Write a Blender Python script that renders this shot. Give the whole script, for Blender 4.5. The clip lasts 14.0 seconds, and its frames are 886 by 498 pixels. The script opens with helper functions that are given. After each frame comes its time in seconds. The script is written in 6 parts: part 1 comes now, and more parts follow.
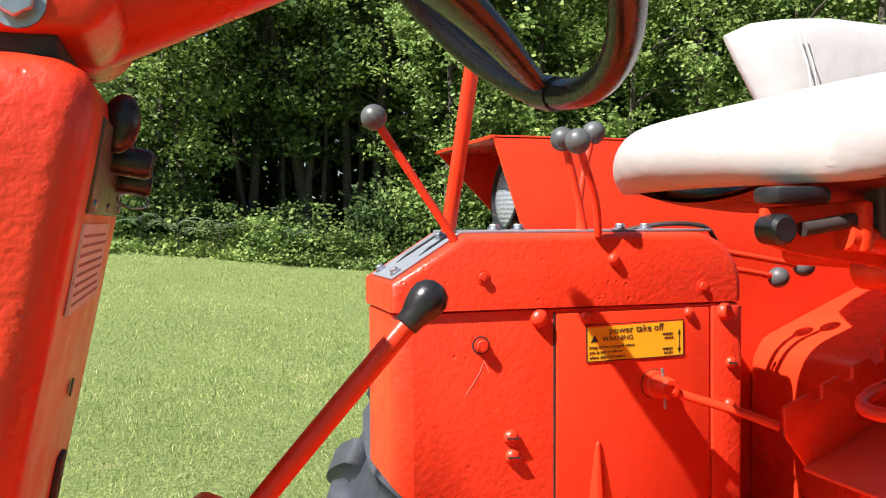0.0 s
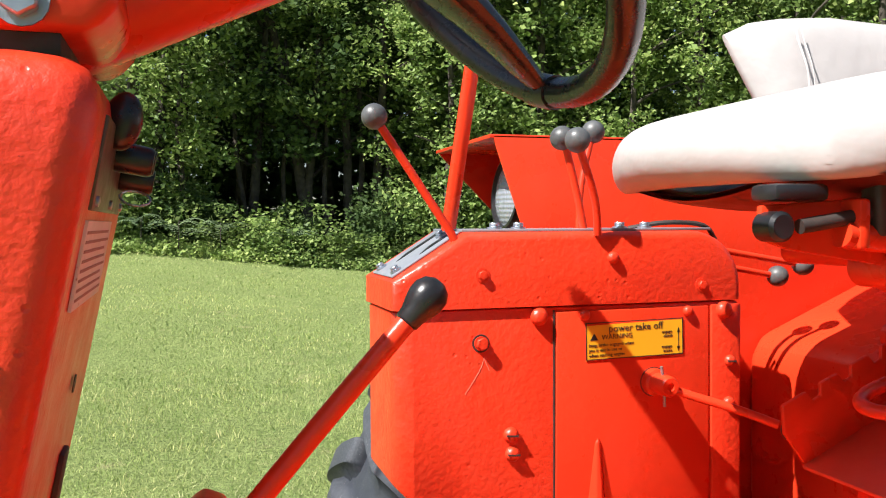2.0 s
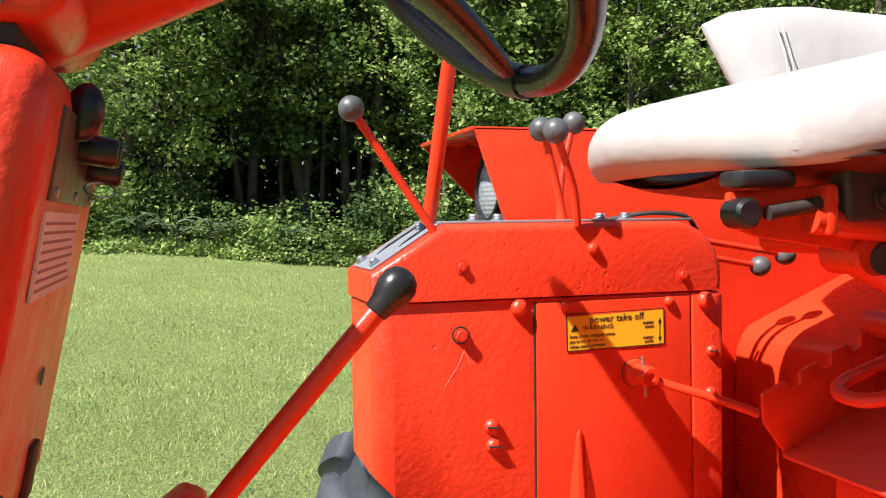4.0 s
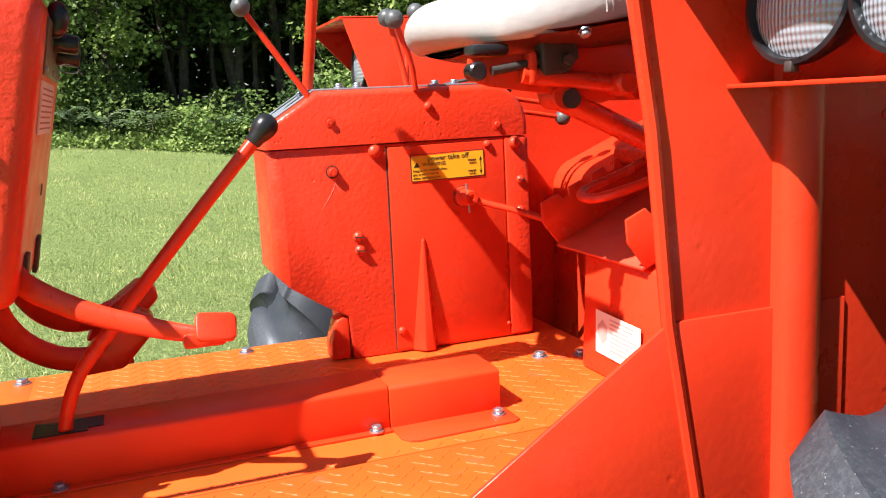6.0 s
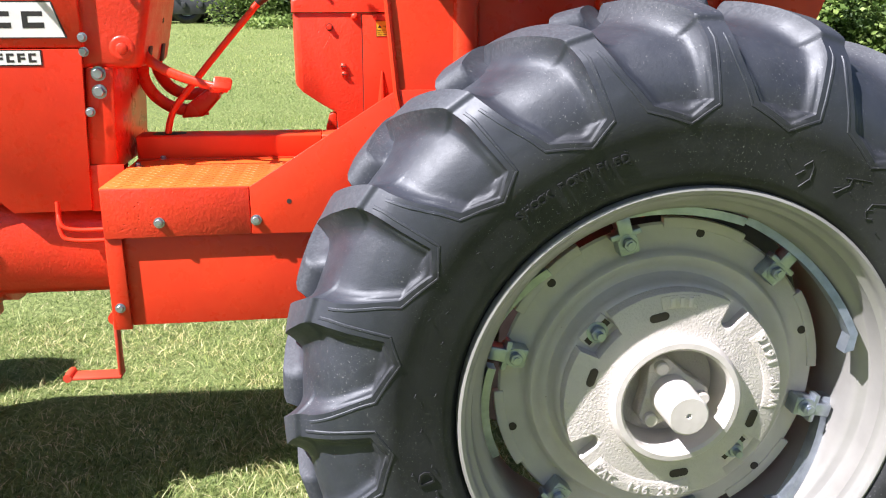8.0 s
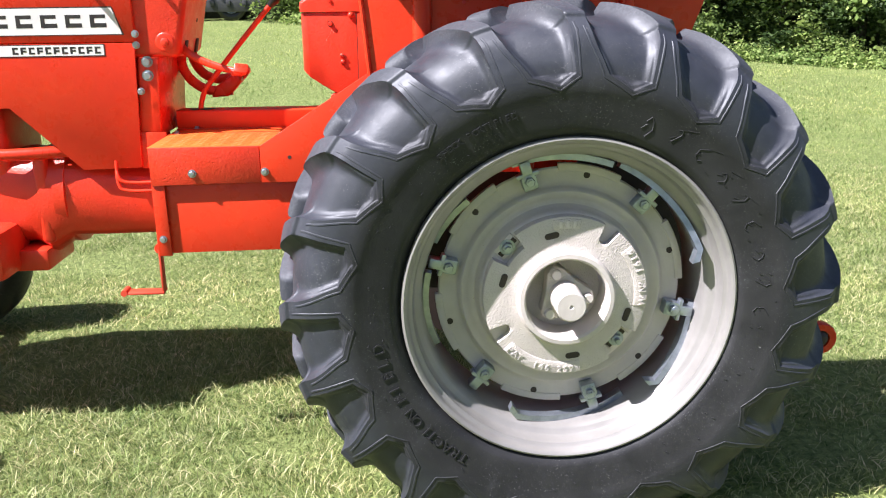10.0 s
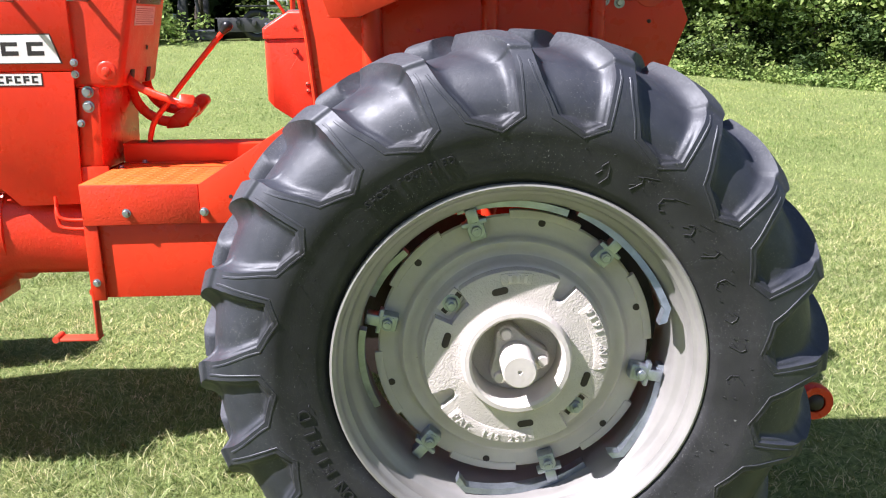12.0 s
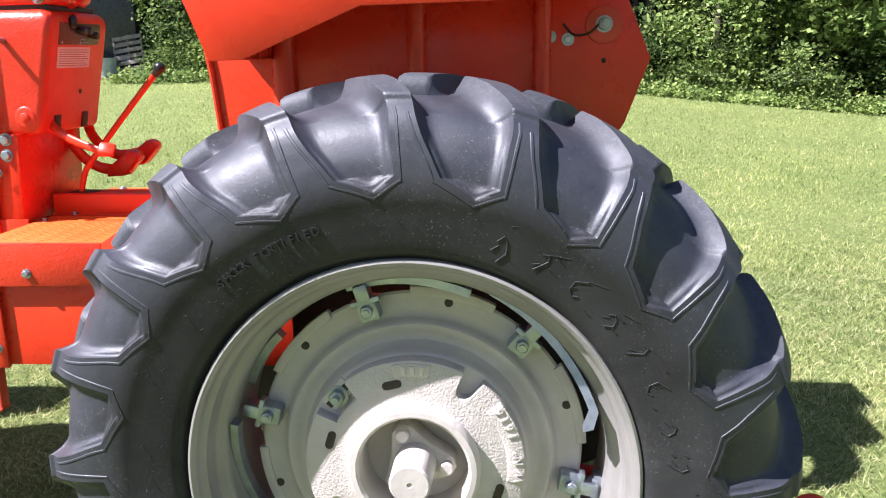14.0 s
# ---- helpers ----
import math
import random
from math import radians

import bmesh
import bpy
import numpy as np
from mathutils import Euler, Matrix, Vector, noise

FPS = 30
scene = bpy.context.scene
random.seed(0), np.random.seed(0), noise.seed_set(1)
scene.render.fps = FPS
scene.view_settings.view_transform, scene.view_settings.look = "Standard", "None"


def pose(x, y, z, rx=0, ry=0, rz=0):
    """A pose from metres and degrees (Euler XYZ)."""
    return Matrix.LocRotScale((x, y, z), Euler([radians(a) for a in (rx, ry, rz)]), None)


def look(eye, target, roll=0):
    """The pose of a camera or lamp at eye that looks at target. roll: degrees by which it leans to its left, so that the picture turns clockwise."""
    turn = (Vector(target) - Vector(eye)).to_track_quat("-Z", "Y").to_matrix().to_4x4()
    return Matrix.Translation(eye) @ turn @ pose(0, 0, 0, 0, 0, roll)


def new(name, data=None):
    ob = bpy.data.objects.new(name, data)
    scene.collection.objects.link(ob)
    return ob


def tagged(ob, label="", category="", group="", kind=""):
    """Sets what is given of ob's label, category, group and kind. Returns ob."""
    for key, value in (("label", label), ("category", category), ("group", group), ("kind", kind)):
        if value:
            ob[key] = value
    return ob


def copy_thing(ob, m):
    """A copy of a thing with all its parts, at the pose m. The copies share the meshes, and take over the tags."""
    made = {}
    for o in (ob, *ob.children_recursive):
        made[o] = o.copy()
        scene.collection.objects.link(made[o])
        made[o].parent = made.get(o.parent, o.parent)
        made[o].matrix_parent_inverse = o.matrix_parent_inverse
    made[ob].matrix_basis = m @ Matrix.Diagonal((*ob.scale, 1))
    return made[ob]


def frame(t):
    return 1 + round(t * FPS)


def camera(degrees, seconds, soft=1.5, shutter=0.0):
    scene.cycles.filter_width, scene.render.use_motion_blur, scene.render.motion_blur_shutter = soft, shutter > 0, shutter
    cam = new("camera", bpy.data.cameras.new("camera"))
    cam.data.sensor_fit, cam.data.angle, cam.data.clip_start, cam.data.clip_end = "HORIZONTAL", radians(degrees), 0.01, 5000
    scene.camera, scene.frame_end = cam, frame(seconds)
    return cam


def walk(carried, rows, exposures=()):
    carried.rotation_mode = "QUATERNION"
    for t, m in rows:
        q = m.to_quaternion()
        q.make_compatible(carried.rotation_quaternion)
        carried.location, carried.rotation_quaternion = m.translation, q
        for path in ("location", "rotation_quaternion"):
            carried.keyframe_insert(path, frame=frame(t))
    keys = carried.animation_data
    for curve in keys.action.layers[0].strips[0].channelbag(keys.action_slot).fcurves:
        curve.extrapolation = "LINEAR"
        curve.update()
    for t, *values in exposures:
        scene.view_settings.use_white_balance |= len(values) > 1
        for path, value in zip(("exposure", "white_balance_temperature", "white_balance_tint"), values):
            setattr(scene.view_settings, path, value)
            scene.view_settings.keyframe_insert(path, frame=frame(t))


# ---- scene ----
cam = camera(54.7, 14.0, soft=1.1)
PATH = [
    (0, (-1.094, -0.692, 1.629), (-0.514, 1.221, 1.568), -0.3),
    (0.5, (-1.092, -0.69, 1.628), (-0.512, 1.223, 1.567), -0.3),
    (1, (-1.092, -0.693, 1.628), (-0.512, 1.22, 1.568), -0.3),
    (1.5, (-1.097, -0.697, 1.626), (-0.518, 1.216, 1.568), -0.3),
    (2, (-1.095, -0.697, 1.626), (-0.516, 1.217, 1.567), -0.3),
    (2.5, (-1.088, -0.694, 1.624), (-0.503, 1.217, 1.563), -0.4),
    (4.8, (-1.066, -0.729, 1.611), (-0.501, 1.188, 1.534), -1.2),
    (5, (-1.071, -0.763, 1.605), (-0.513, 1.156, 1.518), -1.3),
    (5.5, (-1.094, -0.955, 1.581), (-0.5, 0.947, 1.409), -3.0),
    (6, (-1.084, -1.179, 1.582), (-0.399, 0.67, 1.247), -2.7),
    (6.5, (-0.945, -1.484, 1.568), (-0.498, 0.431, 1.205), -2.4),
    (6.6, (-0.907, -1.55, 1.562), (-0.538, 0.379, 1.185), -2.9),
    (7, (-0.827, -1.836, 1.558), (-0.505, 0.102, 1.181), -2.9),
    (7.5, (-0.761, -2.221, 1.528), (-0.556, -0.298, 1.018), -1.0),
    (8, (-0.656, -2.532, 1.532), (-0.453, -0.619, 0.987), 0.0),
    (8.2, (-0.607, -2.676, 1.526), (-0.465, -0.769, 0.941), 0.3),
    (10.3, (-0.41, -3.219, 1.552), (-0.312, -1.298, 1.004), -0.8),
    (10.5, (-0.363, -3.181, 1.544), (-0.265, -1.259, 1.0), -0.9),
    (11, (-0.33, -3.041, 1.535), (-0.155, -1.136, 0.951), 2.1),
    (11.5, (-0.285, -2.948, 1.545), (-0.117, -1.041, 0.965), 2.1),
    (12, (-0.209, -2.97, 1.572), (-0.185, -1.037, 1.057), -0.6),
    (12.5, (-0.072, -3.009, 1.591), (-0.162, -1.068, 1.12), -4.0),
    (13, (0.043, -3.007, 1.577), (-0.048, -1.065, 1.108), -4.1),
    (13.5, (0.12, -2.84, 1.562), (0.034, -0.9, 1.084), -3.2),
    (14, (0.224, -2.596, 1.59), (0.042, -0.654, 1.144), -1.1),
]
walk(cam, [(t, look(eye, target, roll)) for t, eye, target, roll in PATH], [(0.0, 0.97, 6500, 10), (5.5, 0.93, 6450, 10), (6.5, 1.19, 6400, 8), (8.0, 1.19, 6250, 18), (12.5, 1.20, 6200, 22), (14.0, 1.32, 6150, 24)])

import functools

# ---------------------------------------------------------------- light
SUN_DIR = Vector((0.76, 0.30, -1.0)).normalized()
sun_data = bpy.data.lights.new("sun", "SUN")
sun_data.energy, sun_data.angle, sun_data.color = 6.0, radians(0.53), (1.0, 0.972, 0.935)
sun = new("sun", sun_data)
sun.rotation_euler = SUN_DIR.to_track_quat("-Z", "Y").to_euler()
sun.location = (-14, -10, 20)

world = bpy.data.worlds.new("sky")
scene.world = world
world.use_nodes = True
wn, wl = world.node_tree.nodes, world.node_tree.links
sky = wn.new("ShaderNodeTexSky")
sky.sky_type, sky.sun_disc = "NISHITA", False
sky.sun_elevation = math.asin(-SUN_DIR.z)
sky.sun_rotation = math.atan2(-SUN_DIR.x, -SUN_DIR.y) % (2 * math.pi)
wl.new(sky.outputs[0], wn["Background"].inputs[0])
wn["Background"].inputs[1].default_value = 0.060

CL = 0.05          # the tractor's centre line
WHEEL_Z = 0.74     # height of the rear axle
GRASS_Z = 0.03


# ---------------------------------------------------------------- materials
def shader(name):
    m = bpy.data.materials.new(name)
    m.use_nodes = True
    nt = m.node_tree
    return m, nt, nt.nodes["Principled BSDF"]


def noise_node(nt, scale, detail=4.0, rough=0.55, coords="Object"):
    co = nt.nodes.new("ShaderNodeTexCoord")
    n = nt.nodes.new("ShaderNodeTexNoise")
    n.inputs["Scale"].default_value = scale
    n.inputs["Detail"].default_value = detail
    n.inputs["Roughness"].default_value = rough
    nt.links.new(co.outputs[coords], n.inputs["Vector"])
    return n


def ramp(nt, source, lo, hi, c0, c1):
    r = nt.nodes.new("ShaderNodeValToRGB")
    r.color_ramp.elements[0].position, r.color_ramp.elements[1].position = lo, hi
    r.color_ramp.elements[0].color, r.color_ramp.elements[1].color = (*c0, 1), (*c1, 1)
    nt.links.new(source, r.inputs[0])
    return r.outputs[0]


def mix(nt, fac, a, b, mode="MIX"):
    n = nt.nodes.new("ShaderNodeMix")
    n.data_type, n.blend_type = "RGBA", mode
    for sock, v in ((n.inputs[0], fac), (n.inputs[6], a), (n.inputs[7], b)):
        if isinstance(v, (int, float)):
            sock.default_value = v
        elif isinstance(v, tuple):
            sock.default_value = (*v, 1)
        else:
            nt.links.new(v, sock)
    return n.outputs[2]


def surface(name, dark, light, scale=6.0, rough=(0.3, 0.45), metal=0.0, bump=0.0, bump_scale=60.0, bump_dist=0.002,
            speck=None, speck_scale=90.0, speck_at=0.68, coat=0.0, spec=0.5, pit=0.0, pit_scale=40.0):
    """Colour that drifts between dark and light, with specks of wear, uneven gloss and relief at two scales."""
    m, nt, b = shader(name)
    large = noise_node(nt, scale, 5.0, 0.6)
    col = ramp(nt, large.outputs[0], 0.3, 0.7, dark, light)
    fine = noise_node(nt, speck_scale, 3.0, 0.7)
    if speck:
        f = ramp(nt, fine.outputs[0], speck_at, speck_at + 0.05, (0, 0, 0), (1, 1, 1))
        col = mix(nt, f, col, speck)
    nt.links.new(col, b.inputs["Base Color"])
    gloss = noise_node(nt, scale * 3.1, 4.0, 0.6)
    mr = nt.nodes.new("ShaderNodeMapRange")
    mr.inputs[1].default_value, mr.inputs[2].default_value = 0.3, 0.7
    mr.inputs[3].default_value, mr.inputs[4].default_value = rough
    nt.links.new(gloss.outputs[0], mr.inputs[0])
    nt.links.new(mr.outputs[0], b.inputs["Roughness"])
    b.inputs["Metallic"].default_value = metal
    b.inputs["Specular IOR Level"].default_value = spec
    b.inputs["Coat Weight"].default_value = coat
    b.inputs["Coat Roughness"].default_value = 0.12
    normal = None
    if bump:
        n2 = noise_node(nt, bump_scale, 3.0, 0.5)
        bp = nt.nodes.new("ShaderNodeBump")
        bp.inputs["Strength"].default_value, bp.inputs["Distance"].default_value = bump, bump_dist
        nt.links.new(n2.outputs[0], bp.inputs["Height"])
        normal = bp.outputs[0]
    if pit:
        v = nt.nodes.new("ShaderNodeTexVoronoi")
        v.inputs["Scale"].default_value = pit_scale
        co = nt.nodes.new("ShaderNodeTexCoord")
        nt.links.new(co.outputs["Object"], v.inputs["Vector"])
        where = noise_node(nt, 9.0, 2.0)
        h = ramp(nt, v.outputs["Distance"], 0.05, 0.22, (0, 0, 0), (1, 1, 1))
        gate = ramp(nt, where.outputs[0], 0.50, 0.60, (0, 0, 0), (1, 1, 1))
        hh = mix(nt, gate, (1.0, 1.0, 1.0), h)
        b2 = nt.nodes.new("ShaderNodeBump")
        b2.inputs["Strength"].default_value, b2.inputs["Distance"].default_value = pit, 0.0015
        nt.links.new(hh, b2.inputs["Height"])
        if normal:
            nt.links.new(normal, b2.inputs["Normal"])
        normal = b2.outputs[0]
    if normal:
        nt.links.new(normal, b.inputs["Normal"])
    return m


ORANGE = surface("orange_paint", (0.62, 0.034, 0.011), (0.72, 0.044, 0.013), 5.0, (0.22, 0.38), bump=0.22, bump_scale=85,
                 speck=(0.34, 0.03, 0.02), speck_scale=75, speck_at=0.755, pit=0.25, pit_scale=34, spec=0.36)
ORANGE_CAST = surface("orange_paint_on_casting", (0.60, 0.033, 0.011), (0.71, 0.043, 0.013), 7.0, (0.28, 0.46), bump=0.55,
                      bump_scale=120, bump_dist=0.0022, pit=0.6, pit_scale=70, speck=(0.42, 0.025, 0.012), speck_scale=130, speck_at=0.69)
ORANGE_WORN = surface("orange_paint_dusty", (0.58, 0.05, 0.025), (0.70, 0.07, 0.03), 6.0, (0.38, 0.6), bump=0.2, bump_scale=50,
                      speck=(0.42, 0.16, 0.1), speck_scale=120, speck_at=0.7)


def tyre_rubber():
    """Dressed black rubber: glossy in the pockets, scuffed grey and dusty where the bars meet the ground, pale specks all over."""
    m, nt, b = shader("tyre_rubber")
    co = nt.nodes.new("ShaderNodeTexCoord")
    flat = nt.nodes.new("ShaderNodeVectorMath")
    flat.operation = "MULTIPLY"
    flat.inputs[1].default_value = (1, 0, 1)
    nt.links.new(co.outputs["Object"], flat.inputs[0])
    ln = nt.nodes.new("ShaderNodeVectorMath")
    ln.operation = "LENGTH"
    nt.links.new(flat.outputs[0], ln.inputs[0])
    clean = ramp(nt, noise_node(nt, 5.0, 5.0, 0.6).outputs[0], 0.3, 0.7, (0.0135, 0.0136, 0.0145), (0.0330, 0.0332, 0.0350))
    dusty = ramp(nt, noise_node(nt, 9.0, 6.0, 0.65).outputs[0], 0.3, 0.7, (0.0145, 0.0163, 0.0225), (0.0300, 0.0335, 0.0445))
    tread = nt.nodes.new("ShaderNodeMapRange")
    tread.inputs[1].default_value, tread.inputs[2].default_value = 0.585, 0.665
    nt.links.new(ln.outputs["Value"], tread.inputs[0])
    base = mix(nt, tread.outputs[0], clean, dusty)
    fine = noise_node(nt, 150.0, 4.0, 0.75)
    grey = ramp(nt, fine.outputs[0], 0.42, 0.74, (0.024, 0.027, 0.034), (0.082, 0.088, 0.100))
    edge = nt.nodes.new("ShaderNodeMapRange")
    edge.inputs[1].default_value, edge.inputs[2].default_value = 0.776, 0.794
    nt.links.new(ln.outputs["Value"], edge.inputs[0])
    patch = ramp(nt, noise_node(nt, 7.0, 4.0, 0.6).outputs[0], 0.30, 0.62, (0.45, 0.45, 0.45), (0.85, 0.85, 0.85))
    wear = mix(nt, 1.0, edge.outputs[0], patch, "MULTIPLY")
    col = mix(nt, wear, base, grey)
    speck = ramp(nt, noise_node(nt, 95.0, 2.5, 0.65).outputs[0], 0.735, 0.765, (0, 0, 0), (1, 1, 1))
    col = mix(nt, mix(nt, 0.5, (0.0, 0.0, 0.0), speck), col, (0.24, 0.24, 0.235))
    grit = ramp(nt, noise_node(nt, 260.0, 2.0, 0.6).outputs[0], 0.675, 0.70, (0, 0, 0), (1, 1, 1))
    where = ramp(nt, noise_node(nt, 6.0, 4.0, 0.6).outputs[0], 0.42, 0.62, (0.05, 0.05, 0.05), (1, 1, 1))
    col = mix(nt, mix(nt, 1.0, grit, where, "MULTIPLY"), col, (0.20, 0.20, 0.20))
    streak = nt.nodes.new("ShaderNodeTexWave")
    streak.inputs["Scale"].default_value, streak.inputs["Distortion"].default_value, streak.inputs["Detail"].default_value = 9.0, 26.0, 5.0
    nt.links.new(co.outputs["Object"], streak.inputs["Vector"])
    scuff = ramp(nt, streak.outputs["Fac"], 0.975, 0.995, (0, 0, 0), (1, 1, 1))
    col = mix(nt, mix(nt, 0.07, (0.0, 0.0, 0.0), mix(nt, 1.0, scuff, where, "MULTIPLY")), col, (0.16, 0.16, 0.16))
    film = ramp(nt, noise_node(nt, 21.0, 7.0, 0.72).outputs[0], 0.52, 0.70, (0, 0, 0), (0.5, 0.5, 0.5))
    col = mix(nt, mix(nt, 1.0, film, where, "MULTIPLY"), col, (0.05, 0.053, 0.058))
    nt.links.new(col, b.inputs["Base Color"])
    gloss = ramp(nt, noise_node(nt, 13.0, 5.0, 0.65).outputs[0], 0.3, 0.7, (0.46, 0.46, 0.46), (0.64, 0.64, 0.64))
    nt.links.new(mix(nt, wear, gloss, (0.72, 0.72, 0.72)), b.inputs["Roughness"])
    shine = nt.nodes.new("ShaderNodeMapRange")
    shine.inputs[3].default_value, shine.inputs[4].default_value = 0.34, 0.74
    nt.links.new(tread.outputs[0], shine.inputs[0])
    nt.links.new(shine.outputs[0], b.inputs["Specular IOR Level"])
    b.inputs["Specular Tint"].default_value = (0.90, 0.95, 1.0, 1)
    bp = nt.nodes.new("ShaderNodeBump")
    bp.inputs["Strength"].default_value, bp.inputs["Distance"].default_value = 0.35, 0.0016
    nt.links.new(fine.outputs[0], bp.inputs["Height"])
    b2 = nt.nodes.new("ShaderNodeBump")
    b2.inputs["Strength"].default_value, b2.inputs["Distance"].default_value = 0.16, 0.008
    nt.links.new(noise_node(nt, 10.0, 3.0, 0.45).outputs[0], b2.inputs["Height"])
    nt.links.new(bp.outputs[0], b2.inputs["Normal"])
    nt.links.new(b2.outputs[0], b.inputs["Normal"])
    return m


RUBBER = tyre_rubber()
CREAM = surface("cream_cast_paint", (0.495, 0.458, 0.425), (0.61, 0.568, 0.53), 6.0, (0.5, 0.68), bump=0.5, bump_scale=60,
                bump_dist=0.002, speck=(0.22, 0.17, 0.11), speck_scale=60, speck_at=0.72)
CREAM_ROUGH = surface("rough_cast_cream", (0.475, 0.435, 0.40), (0.60, 0.555, 0.515), 8.0, (0.55, 0.7), bump=0.55, bump_scale=210,
                      bump_dist=0.004)
SILVER = surface("silver_rim_paint", (0.235, 0.229, 0.217), (0.315, 0.307, 0.293), 5.0, (0.36, 0.5), metal=0.2, bump=0.15, bump_scale=50,
                 speck=(0.3, 0.27, 0.2), speck_scale=80, speck_at=0.73)
STEEL = surface("zinc_steel", (0.30, 0.34, 0.40), (0.46, 0.51, 0.58), 30.0, (0.3, 0.45), metal=0.85, bump=0.1, bump_scale=200)
CHROME = surface("chrome", (0.62, 0.62, 0.62), (0.75, 0.75, 0.75), 20.0, (0.12, 0.25), metal=1.0)
GREY_PLATE = surface("grey_enamel_plate", (0.20, 0.22, 0.25), (0.31, 0.33, 0.36), 12.0, (0.35, 0.5), metal=0.3, speck=(0.12, 0.1, 0.1),
                     speck_scale=90, speck_at=0.7)
BLACK = surface("black_plastic", (0.008, 0.008, 0.009), (0.02, 0.02, 0.022), 20.0, (0.25, 0.4), bump=0.08, bump_scale=80)
BALL_GREY = surface("dark_grey_ball", (0.05, 0.053, 0.055), (0.11, 0.112, 0.112), 40.0, (0.36, 0.5), bump=0.2, bump_scale=150,
                    speck=(0.2, 0.19, 0.17), speck_scale=240, speck_at=0.68)
WHEEL_BLACK = surface("black_steering_enamel", (0.012, 0.012, 0.014), (0.03, 0.028, 0.028), 15.0, (0.2, 0.34), bump=0.12, bump_scale=90,
                      speck=(0.2, 0.18, 0.16), speck_scale=140, speck_at=0.76)
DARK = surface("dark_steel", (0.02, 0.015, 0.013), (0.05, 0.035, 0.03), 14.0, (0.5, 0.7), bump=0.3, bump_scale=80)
VINYL = surface("white_vinyl", (0.37, 0.345, 0.335), (0.43, 0.405, 0.395), 4.0, (0.40, 0.54), bump=0.55, bump_scale=26, bump_dist=0.004, pit=0.3, pit_scale=24)
STITCH = surface("grey_thread", (0.42, 0.39, 0.38), (0.55, 0.52, 0.5), 60.0, (0.7, 0.9))
YELLOW = surface("yellow_decal", (0.72, 0.40, 0.012), (0.80, 0.46, 0.018), 9.0, (0.4, 0.55))
INK = surface("black_ink", (0.01, 0.01, 0.01), (0.03, 0.025, 0.02), 60.0, (0.5, 0.6))
WHITE_DECAL = surface("white_decal", (0.66, 0.66, 0.63), (0.78, 0.78, 0.75), 10.0, (0.35, 0.5))
PAPER = surface("worn_paper_label", (0.60, 0.55, 0.5), (0.74, 0.70, 0.66), 14.0, (0.5, 0.7), speck=(0.45, 0.2, 0.15), speck_scale=50,
                speck_at=0.66)
OLIVE = surface("dark_instrument_panel", (0.05, 0.04, 0.025), (0.09, 0.07, 0.04), 20.0, (0.3, 0.45))
WOOD = surface("weathered_wood", (0.12, 0.11, 0.10), (0.26, 0.24, 0.21), 8.0, (0.75, 0.9), bump=0.5, bump_scale=60)
TRAILER = surface("black_trailer_paint", (0.02, 0.022, 0.024), (0.05, 0.052, 0.055), 6.0, (0.35, 0.6))
BLUE_PLASTIC = surface("pale_blue_plastic", (0.30, 0.36, 0.48), (0.40, 0.46, 0.58), 6.0, (0.4, 0.6))
LADDER = surface("aluminium", (0.55, 0.56, 0.57), (0.70, 0.71, 0.72), 12.0, (0.35, 0.5), metal=0.6)
SCUFF = surface("scratched_paint", (0.62, 0.16, 0.10), (0.72, 0.24, 0.17), 30.0, (0.5, 0.7))
DARK_RED = surface("mottled_dark_red", (0.10, 0.010, 0.007), (0.19, 0.018, 0.011), 9.0, (0.35, 0.6), bump=0.2, bump_scale=60, speck=(0.03, 0.012, 0.01), speck_scale=40, speck_at=0.62)
BARK = surface("bark", (0.030, 0.024, 0.018), (0.085, 0.070, 0.054), 7.0, (0.85, 0.95), bump=1.0, bump_scale=30, bump_dist=0.02)


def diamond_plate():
    """Orange paint, yellowed as if in full sun, over raised tread-plate bars that cross at right angles."""
    m, nt, b = shader("sunlit_orange_plate")
    # Sun on the flat top is put into this yellower base colour
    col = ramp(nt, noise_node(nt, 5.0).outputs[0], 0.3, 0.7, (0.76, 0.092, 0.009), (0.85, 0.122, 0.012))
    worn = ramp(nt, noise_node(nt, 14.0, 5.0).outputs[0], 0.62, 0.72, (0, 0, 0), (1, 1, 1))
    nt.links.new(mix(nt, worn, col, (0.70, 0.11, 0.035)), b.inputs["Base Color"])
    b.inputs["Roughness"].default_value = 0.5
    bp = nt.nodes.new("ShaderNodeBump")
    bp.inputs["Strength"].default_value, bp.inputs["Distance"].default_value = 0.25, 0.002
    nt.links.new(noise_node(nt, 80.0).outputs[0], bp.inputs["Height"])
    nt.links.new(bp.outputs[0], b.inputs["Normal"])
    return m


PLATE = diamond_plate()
# The orange paint again, with some sunlit yellow put into its colour
FLOOR_ORANGE = surface("sunlit_orange_paint", (0.64, 0.042, 0.009), (0.74, 0.056, 0.010), 5.0, (0.34, 0.5), bump=0.2, bump_scale=70, spec=0.4, speck=(0.45, 0.05, 0.02), speck_scale=90, speck_at=0.73)


